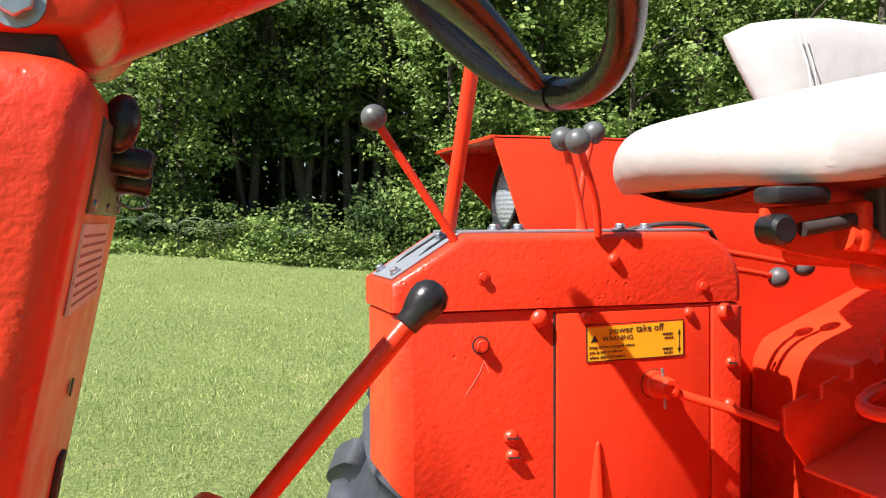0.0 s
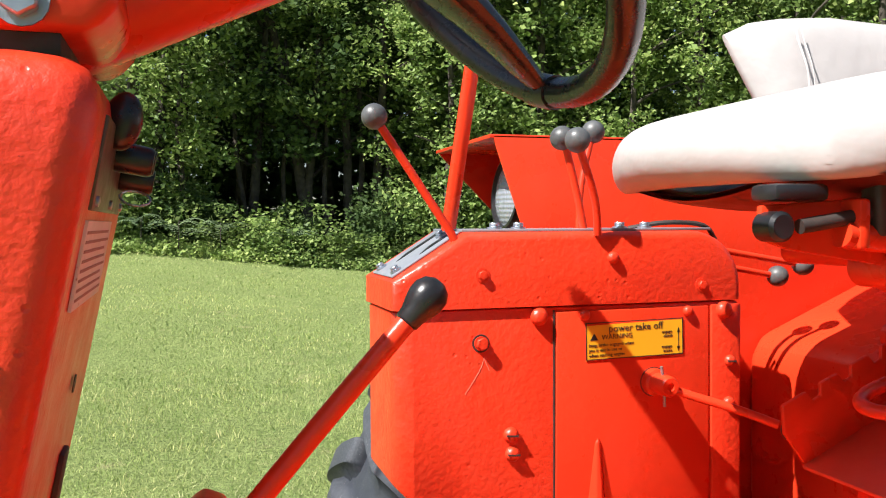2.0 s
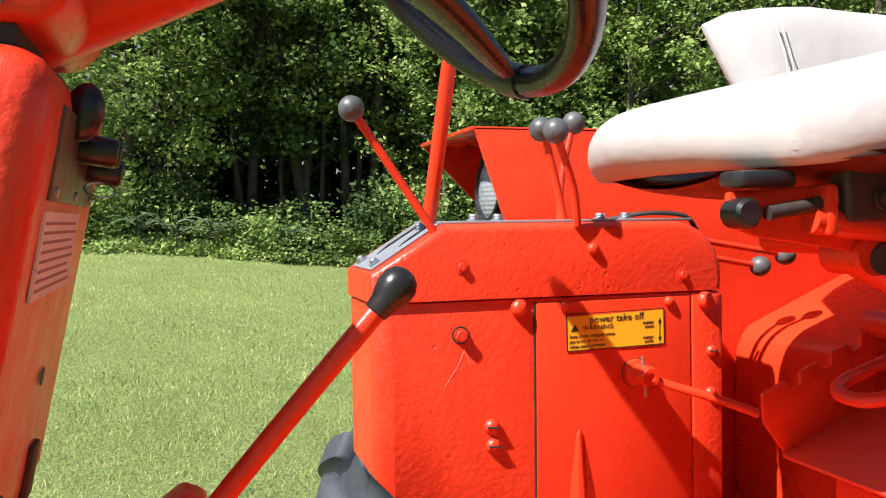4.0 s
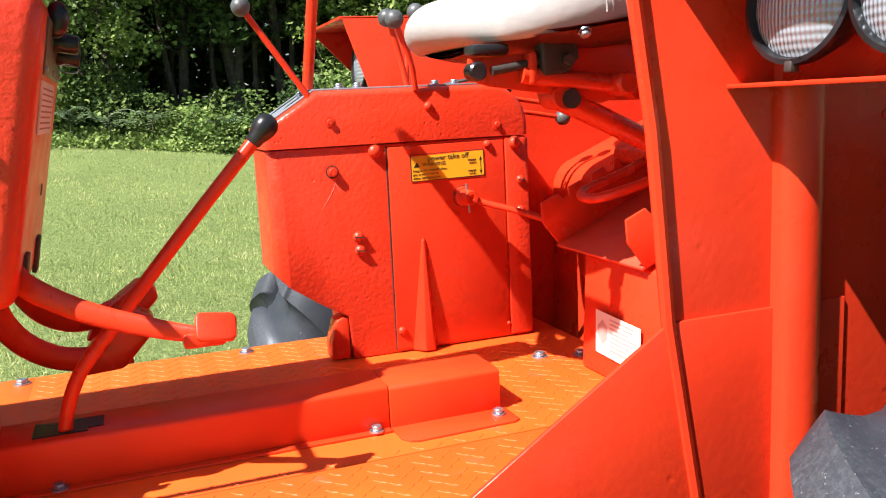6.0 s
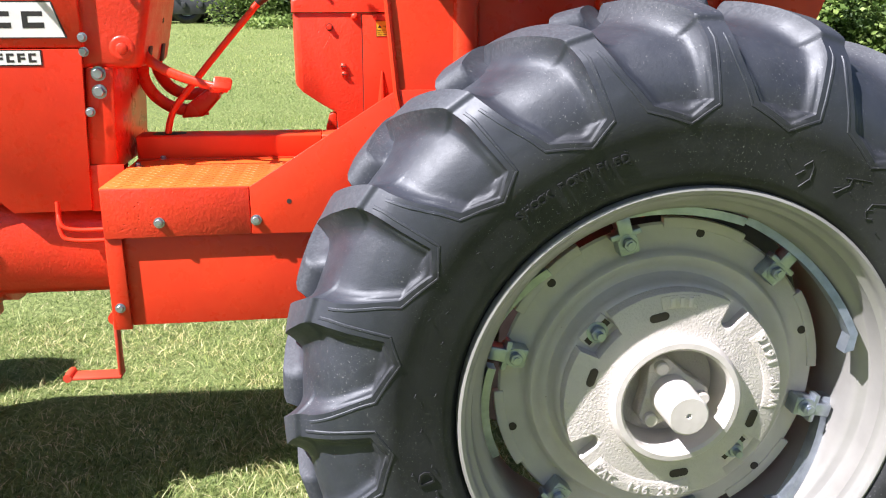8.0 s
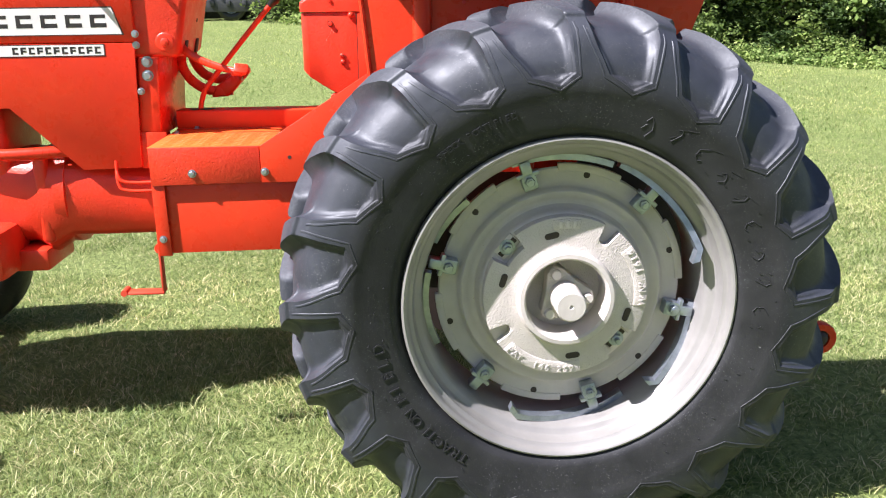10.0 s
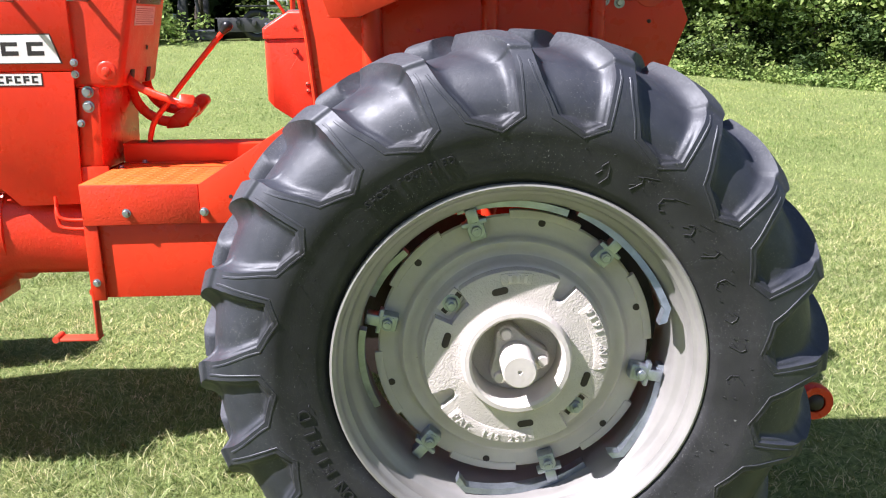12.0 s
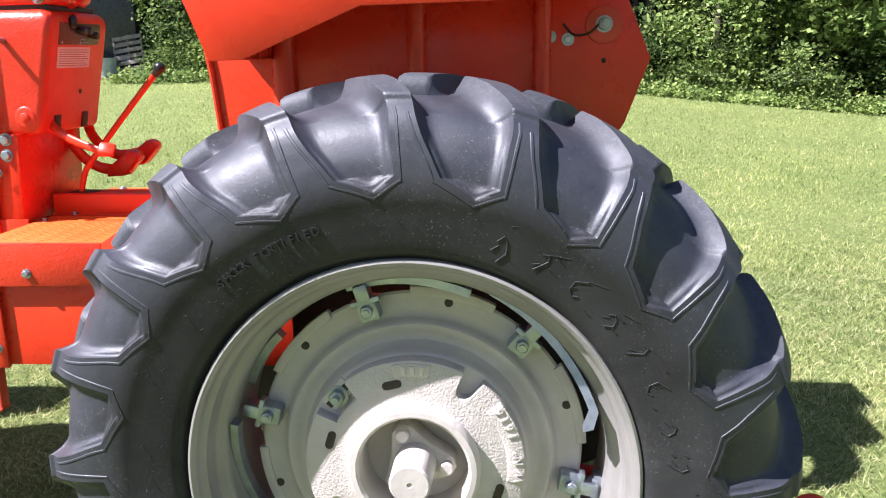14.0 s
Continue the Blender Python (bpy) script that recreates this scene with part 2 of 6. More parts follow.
def glass_lens():
    m, nt, b = shader("lamp_glass")
    b.inputs["Base Color"].default_value = (0.36, 0.39, 0.44, 1)
    b.inputs["Roughness"].default_value = 0.16
    b.inputs["Metallic"].default_value = 0.35
    co = nt.nodes.new("ShaderNodeTexCoord")
    w = nt.nodes.new("ShaderNodeTexWave")
    w.bands_direction = "Y"
    w.inputs["Scale"].default_value = 60
    nt.links.new(co.outputs["Object"], w.inputs["Vector"])
    w2 = nt.nodes.new("ShaderNodeTexWave")
    w2.bands_direction = "Z"
    w2.inputs["Scale"].default_value = 42
    nt.links.new(co.outputs["Object"], w2.inputs["Vector"])
    bp = nt.nodes.new("ShaderNodeBump")
    bp.inputs["Strength"].default_value, bp.inputs["Distance"].default_value = 0.55, 0.003
    nt.links.new(mix(nt, 0.4, w.outputs["Color"], w2.outputs["Color"]), bp.inputs["Height"])
    nt.links.new(bp.outputs[0], b.inputs["Normal"])
    return m


GLASS = glass_lens()


def foliage(name, a, b_, c, trans=0.35, clumps=0.0):
    """Leaf colours that differ leaf by leaf, with light shining through."""
    m, nt, b = shader(name)
    geo = nt.nodes.new("ShaderNodeNewGeometry")
    r = nt.nodes.new("ShaderNodeValToRGB")
    r.color_ramp.elements[0].color, r.color_ramp.elements[1].color = (*a, 1), (*c, 1)
    e = r.color_ramp.elements.new(0.5)
    e.color = (*b_, 1)
    nt.links.new(geo.outputs["Random Per Island"], r.inputs[0])
    patch = ramp(nt, noise_node(nt, 0.6, 3.0).outputs[0], 0.35, 0.65, (0.75, 0.8, 0.75), (1.15, 1.1, 1.0))
    col = mix(nt, 1.0, r.outputs[0], patch, "MULTIPLY")
    if clumps:
        tuft = ramp(nt, noise_node(nt, clumps, 4.0, 0.7).outputs[0], 0.36, 0.64, (0.66, 0.78, 0.62), (1.24, 1.14, 1.22))
        col = mix(nt, 1.0, col, tuft, "MULTIPLY")
    nt.links.new(col, b.inputs["Base Color"])
    b.inputs["Roughness"].default_value = 0.5
    b.inputs["Specular IOR Level"].default_value = 0.18
    t = nt.nodes.new("ShaderNodeBsdfTranslucent")
    nt.links.new(col, t.inputs[0])
    mx = nt.nodes.new("ShaderNodeMixShader")
    mx.inputs[0].default_value = trans
    nt.links.new(b.outputs[0], mx.inputs[1])
    nt.links.new(t.outputs[0], mx.inputs[2])
    nt.links.new(mx.outputs[0], nt.nodes["Material Output"].inputs[0])
    return m


LEAF = foliage("broad_leaves", (0.095, 0.150, 0.050), (0.160, 0.235, 0.072), (0.27, 0.35, 0.115))
LEAF_LIGHT = foliage("pale_leaves", (0.13, 0.21, 0.06), (0.22, 0.315, 0.09), (0.38, 0.46, 0.17))
# Darkest green: the shade inside the wood is put into the colour
LEAF_DARK = foliage("shaded_leaves", (0.048, 0.084, 0.030), (0.078, 0.128, 0.044), (0.112, 0.168, 0.056))
LEAF_SUMAC = foliage("greyish_fern_leaves", (0.11, 0.16, 0.09), (0.15, 0.21, 0.12), (0.2, 0.27, 0.16))
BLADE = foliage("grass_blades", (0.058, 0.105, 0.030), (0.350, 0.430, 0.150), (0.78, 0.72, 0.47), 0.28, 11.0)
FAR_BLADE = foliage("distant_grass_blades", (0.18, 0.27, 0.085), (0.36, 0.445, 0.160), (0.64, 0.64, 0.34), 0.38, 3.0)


def lawn():
    m, nt, b = shader("mown_lawn")
    big = ramp(nt, noise_node(nt, 0.9, 5.0).outputs[0], 0.3, 0.7, (0.125, 0.185, 0.045), (0.215, 0.285, 0.080))
    small = ramp(nt, noise_node(nt, 34.0, 7.0, 0.78).outputs[0], 0.38, 0.64, (0.070, 0.100, 0.028), (0.44, 0.51, 0.19))
    col = mix(nt, 0.58, big, small)
    dry = ramp(nt, noise_node(nt, 2.7, 6.0, 0.72).outputs[0], 0.60, 0.72, (0, 0, 0), (1, 1, 1))
    nt.links.new(mix(nt, mix(nt, 0.6, (0.0, 0.0, 0.0), dry), col, (0.44, 0.38, 0.21)), b.inputs["Base Color"])
    b.inputs["Roughness"].default_value = 0.85
    b.inputs["Specular IOR Level"].default_value = 0.2
    bp = nt.nodes.new("ShaderNodeBump")
    bp.inputs["Strength"].default_value, bp.inputs["Distance"].default_value = 1.0, 0.05
    nt.links.new(noise_node(nt, 38.0, 5.0, 0.7).outputs[0], bp.inputs["Height"])
    nt.links.new(bp.outputs[0], b.inputs["Normal"])
    return m


LAWN = lawn()


# ---------------------------------------------------------------- mesh helpers
def obj(name, bm, material, parent=None, label="", at=None, smooth=None):
    me = bpy.data.meshes.new(name)
    bmesh.ops.recalc_face_normals(bm, faces=bm.faces)
    bm.to_mesh(me)
    bm.free()
    me.materials.append(material)
    ob = new(name, me)
    if smooth is not None:
        me.polygons.foreach_set("use_smooth", [True] * len(me.polygons))
        me.set_sharp_from_angle(angle=radians(smooth))
    if parent:
        ob.parent = parent
    if at is not None:
        ob.matrix_basis = at
    if label:
        tagged(ob, label)
    return ob


def part(name, bm, material, parent, label="", at=None, smooth=40):
    return obj(name, bm, material, parent, label, at, smooth)


def again(ob, at, parent=None):
    """One more object on the same mesh."""
    o = ob.copy()
    scene.collection.objects.link(o)
    o.parent = parent or ob.parent
    o.matrix_basis = at
    return o


def thing(name, label, category, at=(0, 0, 0), group="", kind=""):
    e = new(name)
    e.location = at
    e.empty_display_size = 0.1
    return tagged(e, label, category, group, kind)


def bevel(bm, width, seg=2, pick=None, angle=25):
    edges = [e for e in bm.edges if len(e.link_faces) == 2 and e.calc_face_angle() > radians(angle) and (pick is None or pick(e))]
    if edges:
        bmesh.ops.bevel(bm, geom=edges, offset=width, segments=seg, profile=0.5, affect="EDGES", clamp_overlap=True)
    return bm


def box(x0, x1, y0, y1, z0, z1, bev=0.004, seg=2):
    bm = bmesh.new()
    bmesh.ops.create_cube(bm, size=1, matrix=Matrix.LocRotScale(((x0 + x1) / 2, (y0 + y1) / 2, (z0 + z1) / 2), None, (abs(x1 - x0), abs(y1 - y0), abs(z1 - z0))))
    if bev:
        bevel(bm, bev, seg)
    return bm


def slab(points, y0, y1, bev=0.003, seg=2, axis="y"):
    """A flat outline (x, z) pushed from y0 to y1; axis 'x' takes (y, z), axis 'z' takes (x, y)."""
    bm = bmesh.new()
    put = {"y": lambda u, v, w: (u, w, v), "x": lambda u, v, w: (w, u, v), "z": lambda u, v, w: (u, v, w)}[axis]
    low = [bm.verts.new(put(u, v, y0)) for u, v in points]
    high = [bm.verts.new(put(u, v, y1)) for u, v in points]
    bm.faces.new(low)
    bm.faces.new(high[::-1])
    n = len(points)
    for i in range(n):
        bm.faces.new((low[i], low[(i + 1) % n], high[(i + 1) % n], high[i]))
    bmesh.ops.recalc_face_normals(bm, faces=bm.faces)
    if bev:
        bevel(bm, bev, seg)
    return bm


def join(*bms):
    out = bms[0]
    for b in bms[1:]:
        tmp = bpy.data.meshes.new("tmp")
        b.to_mesh(tmp)
        b.free()
        out.from_mesh(tmp)
        bpy.data.meshes.remove(tmp)
    return out


def turned(profile, axis="y", seg=48, centre=(0, 0, 0), closed=False):
    """A profile of (along, radius) turned round an axis."""
    bm = bmesh.new()
    rings = []
    for a, r in profile:
        ring = []
        for i in range(seg):
            t = 2 * math.pi * i / seg
            c, s = math.cos(t) * r, math.sin(t) * r
            p = {"y": (c, a, s), "x": (a, c, s), "z": (c, s, a)}[axis]
            ring.append(bm.verts.new(Vector(p) + Vector(centre)))
        rings.append(ring)
    pairs = list(zip(rings, rings[1:])) + ([(rings[-1], rings[0])] if closed else [])
    for a, b in pairs:
        for i in range(seg):
            bm.faces.new((a[i], a[(i + 1) % seg], b[(i + 1) % seg], b[i]))
    if not closed:
        if profile[0][1] > 1e-5:
            bm.faces.new(rings[0])
        if profile[-1][1] > 1e-5:
            bm.faces.new(rings[-1][::-1])
    bmesh.ops.remove_doubles(bm, verts=bm.verts, dist=1e-6)
    return bm


def spline(points, steps=6):
    """A smooth line through the points."""
    p = [Vector(q) for q in points]
    p = [p[0] * 2 - p[1]] + p + [p[-1] * 2 - p[-2]]
    out = []
    for i in range(1, len(p) - 2):
        for k in range(steps):
            t = k / steps
            a, b, c, d = p[i - 1], p[i], p[i + 1], p[i + 2]
            out.append(0.5 * ((2 * b) + (c - a) * t + (2 * a - 5 * b + 4 * c - d) * t * t + (3 * b - a - 3 * c + d) * t ** 3))
    out.append(p[-2])
    return out


def tube(points, radius, seg=12, flat=1.0, up=(0, 0, 1)):
    """A pipe along points; radius is a number or one per point; flat squeezes it along its own up."""
    bm = bmesh.new()
    pts = [Vector(q) for q in points]
    rad = radius if hasattr(radius, "__len__") else [radius] * len(pts)
    rings = []
    for i, q in enumerate(pts):
        d = (pts[min(i + 1, len(pts) - 1)] - pts[max(i - 1, 0)]).normalized()
        side = d.cross(Vector(up))
        if side.length < 1e-3:
            side = d.cross(Vector((0, 1, 0)))
        side.normalize()
        top = side.cross(d).normalized()
        rings.append([bm.verts.new(q + (side * math.cos(t) + top * math.sin(t) * flat) * rad[i])
                      for t in (2 * math.pi * k / seg for k in range(seg))])
    for a, b in zip(rings, rings[1:]):
        for k in range(seg):
            bm.faces.new((a[k], a[(k + 1) % seg], b[(k + 1) % seg], b[k]))
    bm.faces.new(rings[0][::-1])
    bm.faces.new(rings[-1])
    return bm


def ball(centre, r, squash=(1, 1, 1), u=20, v=14):
    bm = bmesh.new()
    bmesh.ops.create_uvsphere(bm, u_segments=u, v_segments=v, radius=r)
    bmesh.ops.transform(bm, matrix=Matrix.Translation(centre) @ Matrix.Diagonal((*squash, 1)), verts=bm.verts)
    return bm


def hex_bolt(r=0.011, h=0.008, washer=1.35, stud=0.0):
    """Bolt head whose axis points along -y, seated at the origin."""
    bm = turned([(0.0, r * washer), (-0.0025, r * washer), (-0.0025, r * 0.5)], seg=16)
    head = bmesh.new()
    bmesh.ops.create_cone(head, cap_ends=True, segments=6, radius1=r, radius2=r, depth=h,
                          matrix=Matrix.Translation((0, -0.0025 - h / 2, 0)) @ Matrix.Rotation(radians(90), 4, "X"))
    bevel(head, r * 0.12, 1)
    bm = join(bm, head)
    if stud:
        bm = join(bm, turned([(-h, r * 0.5), (-h - stud, r * 0.5)], seg=10))
    return bm


def round_head(r=0.01, h=0.006):
    return turned([(0.0, r), (-h * 0.35, r), (-h * 0.8, r * 0.75), (-h, r * 0.35), (-h, 0.0)], seg=14)


def at(x, y, z, rx=0, ry=0, rz=0):
    return pose(x, y, z, rx, ry, rz)


def writing(text, size, m, material, parent, name="lettering", depth=0.0004, align="LEFT", bold=0.0, spacing=1.0):
    """Letters of the built-in font as a mesh; they lie in local xy and rise along local z."""
    cu = bpy.data.curves.new("letters", "FONT")
    cu.body, cu.size, cu.extrude, cu.align_x, cu.offset, cu.space_character = text, size, depth, align, bold, spacing
    cu.resolution_u = 2
    tmp = bpy.data.objects.new("letters", cu)
    scene.collection.objects.link(tmp)
    bpy.context.view_layer.update()
    me = bpy.data.meshes.new_from_object(tmp)
    bpy.data.objects.remove(tmp)
    me.name = name
    me.materials.clear()
    me.materials.append(material)
    ob = new(name, me)
    ob.parent = parent
    ob.matrix_basis = m
    return ob


FACE_LEFT = Matrix(((1, 0, 0, 0), (0, 0, -1, 0), (0, 1, 0, 0), (0, 0, 0, 1)))   # local xy stands upright and faces -y


def on_left(x, y, z, turn=0):
    return Matrix.Translation((x, y, z)) @ FACE_LEFT @ Matrix.Rotation(radians(turn), 4, "Z")


# ---------------------------------------------------------------- ground
def ground_z(x, y):
    """Flat round the tractor, rising gently towards the woods, more so ahead of the tractor."""
    s = min(max((y - 1.5) / 16.0, 0.0), 1.0)
    side = min(max(x, -2.0), 9.0)
    return GRASS_Z + s * (0.92 - 0.1 * side)


def ground():
    xs = [-400, -150, -60, -30] + [-20 + 0.5 * i for i in range(81)] + [30, 60, 150, 400]
    ys = [-400, -150, -60, -25, -12] + [-8 + 0.5 * i for i in range(67)] + [32, 45, 80, 160, 400]
    bm = bmesh.new()
    grid = [[bm.verts.new((x, y, ground_z(x, y) + (0.02 * noise.noise(Vector((x * 0.5, y * 0.5, 0))) if abs(x) < 20 else 0))) for x in xs] for y in ys]
    for a, b in zip(grid, grid[1:]):
        for i in range(len(xs) - 1):
            bm.faces.new((a[i], a[i + 1], b[i + 1], b[i]))
    g = obj("ground", bm, LAWN, smooth=60)
    return tagged(g, "mown green lawn with dry yellowish patches", "lawn", kind="structure")


ground()

# ---------------------------------------------------------------- tractor
tractor = thing("tractor", "orange farm tractor with cream wheels standing on a lawn", "tractor", (0, CL, GRASS_Z))
TR = Matrix.Translation((0, -CL, -GRASS_Z))     # parts are drawn in world places


def tpart(name, bm, material, label="", m=None, smooth=40):
    return part(name, bm, material, tractor, label, TR @ (m or Matrix.Identity(4)), smooth)


def bolt_row(bm, material, places, owner, name="bolt", turn=0):
    """The same bolt at several places (x, y, z) under a part whose frame is the tractor's."""
    first = part(name, bm, material, owner, at=at(*places[0], 0, 7, turn))
    for i, q in enumerate(places[1:]):
        again(first, at(*q, 0, 17 * (i + 2) % 60, turn), owner)
    return first


# ---- rear wheels
TYRE = [(0.0, 0.770), (0.06, 0.768), (0.115, 0.759), (0.155, 0.742), (0.185, 0.717), (0.206, 0.685), (0.221, 0.645), (0.229, 0.60),
        (0.227, 0.555), (0.219, 0.510), (0.209, 0.478), (0.165, 0.452)]


def flowing(p0, p1, p2, p3, t):
    """A smooth step from p1 to p2 that heeds their neighbours."""
    return 0.5 * (2 * p1 + (p2 - p0) * t + (2 * p0 - 5 * p1 + 4 * p2 - p3) * t * t + (3 * p1 - p0 - 3 * p2 + p3) * t ** 3)


def tyre_place(s):
    f = min(max(s, 0.0), 1.0) * (len(TYRE) - 1)
    i = min(int(f), len(TYRE) - 2)
    row = [TYRE[min(max(j, 0), len(TYRE) - 1)] for j in range(i - 1, i + 3)]
    if i == 0:
        row[0] = (-TYRE[1][0], TYRE[1][1])
    return [flowing(*[q[c] for q in row], f - i) for c in (0, 1)]


@functools.lru_cache(maxsize=4000)
def tyre_at(s):
    """The tyre's outline at s, 0 on the crown and 1 at the bead: across, radius and the outward slope."""
    w, r = tyre_place(s)
    (w0, r0), (w1, r1) = tyre_place(s - 0.03), tyre_place(s + 0.03)
    if s < 0.03:
        w0, r0 = 2 * w - w1 if s <= 0 else w0, r if s <= 0 else r0
    d = Vector((w1 - w0, r1 - r0)).normalized()
    return w, r, Vector((-d.y, d.x))


def on_tyre(s, ang, lift):
    """A place on the tyre's skin, lifted off it; the wheel turns round y and its outer side faces -y."""
    side = -1.0 if s >= 0 else 1.0
    w, r, n = tyre_at(abs(s))
    w, r = w + n.x * lift, r + n.y * lift
    return Vector((math.cos(ang) * r, side * w, math.sin(ang) * r))


LUGS = 20
PITCH = 2 * math.pi / LUGS
OVER = 0.070       # how far a bar's nose reaches past the crown
# the pocket between two bars: place along the tyre's outline, then its fore and aft edges
POCKET = ((0.0, 0.323, 0.087), (0.09, 0.288, 0.052), (0.18, 0.250, 0.010), (0.27, 0.212, -0.036), (0.36, 0.194, -0.052), (0.45, 0.168, -0.057),
          (0.545, 0.128, -0.063), (0.577, 0.113, -0.066), (0.632, 0.002, -0.002), (0.640, 0.002, -0.002), (1.0, 0.002, -0.002))
BAR = ((-0.08, 0.040), (0.0, 0.042), (0.18, 0.0435), (0.262, 0.0435), (0.272, 0.0425), (0.279, 0.0385), (0.286, 0.0340), (0.30, 0.0325), (0.36, 0.0310), (0.42, 0.0235),
       (0.48, 0.0165), (0.55, 0.0110), (0.62, 0.0075), (0.66, 0.0050), (0.71, 0.0), (1.0, 0.0))
FLOOR = ((-0.08, -0.006), (-0.004, -0.006), (0.004, 0.0), (0.40, 0.0), (0.50, -0.002), (0.57, -0.005), (0.63, -0.004), (0.65, 0.0), (1.0, 0.0))


def table(rows, s, col=1):
    for p, q in zip(rows, rows[1:]):
        if s <= q[0]:
            k = (s - p[0]) / (q[0] - p[0])
            return p[col] + (q[col] - p[col]) * k
    return rows[-1][col]


# the stepped foot of a pocket: distance in from its edge, and how far the step has sunk
LEDGE = ((0.0, 0.0), (0.004, 0.36), (0.0125, 0.46), (0.018, 0.95), (0.026, 1.0), (9.0, 1.0))


def pocket_edge(s, col):
    """The pocket's edge at s, curved over the tread and straight-sided at its foot."""
    if s >= 0.45:
        return table(POCKET, s, col)
    if s < 0:
        return POCKET[0][col] - s * 0.38
    i = max(k for k in range(len(POCKET)) if POCKET[k][0] <= s)
    row = [POCKET[max(j, 0)][col] for j in range(i - 1, i + 3)]
    if i == 0:
        row[0] = 2 * row[1] - row[2]
    return flowing(*row, (s - POCKET[i][0]) / (POCKET[i + 1][0] - POCKET[i][0]))


def tyre_half(side, shift):
    """One half of the tyre: bars stand out, pockets between them sink to the carcass with rounded feet."""
    rows = [-OVER, -0.0685, -0.065, -0.059, -0.051, -0.04, -0.025, -0.01, -0.004, 0.004] + [0.0125 * i for i in range(1, 21)] + [0.258, 0.264, 0.269, 0.273, 0.277, 0.281, 0.285, 0.290, 0.298, 0.31, 0.325, 0.34, 0.355, 0.37, 0.385,
            0.40, 0.42, 0.44, 0.46, 0.48, 0.50, 0.515, 0.53, 0.543, 0.553, 0.561, 0.568, 0.574, 0.579, 0.585, 0.591, 0.597, 0.602, 0.607, 0.612, 0.617, 0.621, 0.625, 0.629, 0.633, 0.64, 0.65, 0.66, 0.675,
            0.70, 0.74, 0.78, 0.82, 0.86, 0.9, 0.94, 0.97, 1.0]
    inside = [0, 0.012, 0.03, 0.055, 0.085, 0.12, 0.17, 0.24, 0.33, 0.42, 0.5, 0.58, 0.67, 0.76, 0.83, 0.88, 0.915, 0.945, 0.97, 0.988, 1]
    across = [0.10, 0.35, 0.65, 0.90]
    if side > 0:
        rows, inside = rows[:38:2] + rows[38::3] + [1.0], inside[::2]
    bm = bmesh.new()
    grid = []
    for s in rows:
        w, r, n = tyre_at(abs(s))
        if s < 0:
            w, n = -w, Vector((-n.x, n.y))
        lo, hi = pocket_edge(s, 2), pocket_edge(s, 1)
        bar, floor = table(BAR, s), table(FLOOR, s)
        nose = min(1.0, (s + OVER) / 0.034)
        bar = floor + (bar - floor) * math.sqrt(max(0.0, 1 - (1 - nose) ** 2))
        ring = []
        for k in range(LUGS):
            base = k * PITCH + shift
            cells = [(lo + (hi - lo) * f, min(f, 1 - f) * (hi - lo) * r) for f in inside] + [(hi + (lo + PITCH - hi) * f, 0.0) for f in across]
            for ang, d in cells:
                d = min(d * (0.62 if s > 0.577 else 1.0), max(0.0, (0.632 - s) * 0.5))
                t = min(1.0, d / (0.008 + bar))
                tall = min(1.0, max(0.0, (bar - 0.016) / 0.02))
                step = table(LEDGE, d)
                sink = (1 - (1 - t) ** 2.6) * tall + step * (1 - tall)
                lift = bar - (bar - floor) * sink
                a = base + ang
                if lift > 0.02:
                    lift += 0.0009 * noise.noise(Vector((a * 17, s * 13, side)))
                ww, rr = w + n.x * lift, r + n.y * lift
                ring.append(bm.verts.new((math.cos(a) * rr, side * ww, math.sin(a) * rr)))
        grid.append(ring)
    m = len(grid[0])
    for p, q in zip(grid, grid[1:]):
        for i in range(m):
            bm.faces.new((p[i], p[(i + 1) % m], q[(i + 1) % m], q[i]))
    return bm


def pocket_ridge():
    """The fine raised line round the foot of a pocket."""
    bm = bmesh.new()
    for out, h in ((0.012, 0.0014),):
        o = out / 0.62
        line = [(s, table(POCKET, s, 2) - o) for s in (0.315, 0.36, 0.40, 0.45, 0.50, 0.545)] + [(0.592, -0.066 - o), (0.656, 0.0), (0.590, 0.113 + o)]
        line += [(s, table(POCKET, s, 1) + o) for s in (0.53, 0.48, 0.43, 0.38, 0.34)]
        fine = []
        for (s0, a0), (s1, a1) in zip(line, line[1:]):
            for k in range(2):
                fine.append((s0 + (s1 - s0) * k / 2, a0 + (a1 - a0) * k / 2))
        fine.append(line[-1])
        rows = []
        for i, (s, a) in enumerate(fine):
            s2, a2 = fine[min(i + 1, len(fine) - 1)]
            s1, a1 = fine[max(i - 1, 0)]
            d = Vector(((s2 - s1) * 0.6, (a2 - a1) * 0.66)).normalized()
            px, pa = -d.y * 0.0030 / 0.6, d.x * 0.0030 / 0.66
            lev = table(BAR, s)
            rows.append([bm.verts.new(on_tyre(s + px * w, a + pa * w, lev + l)) for w, l in ((-1.6, -0.002), (-0.6, h), (0.6, h), (1.6, -0.002))])
        for p, q in zip(rows, rows[1:]):
            for i in range(3):
                bm.faces.new((p[i], p[i + 1], q[i + 1], q[i]))
    return bm


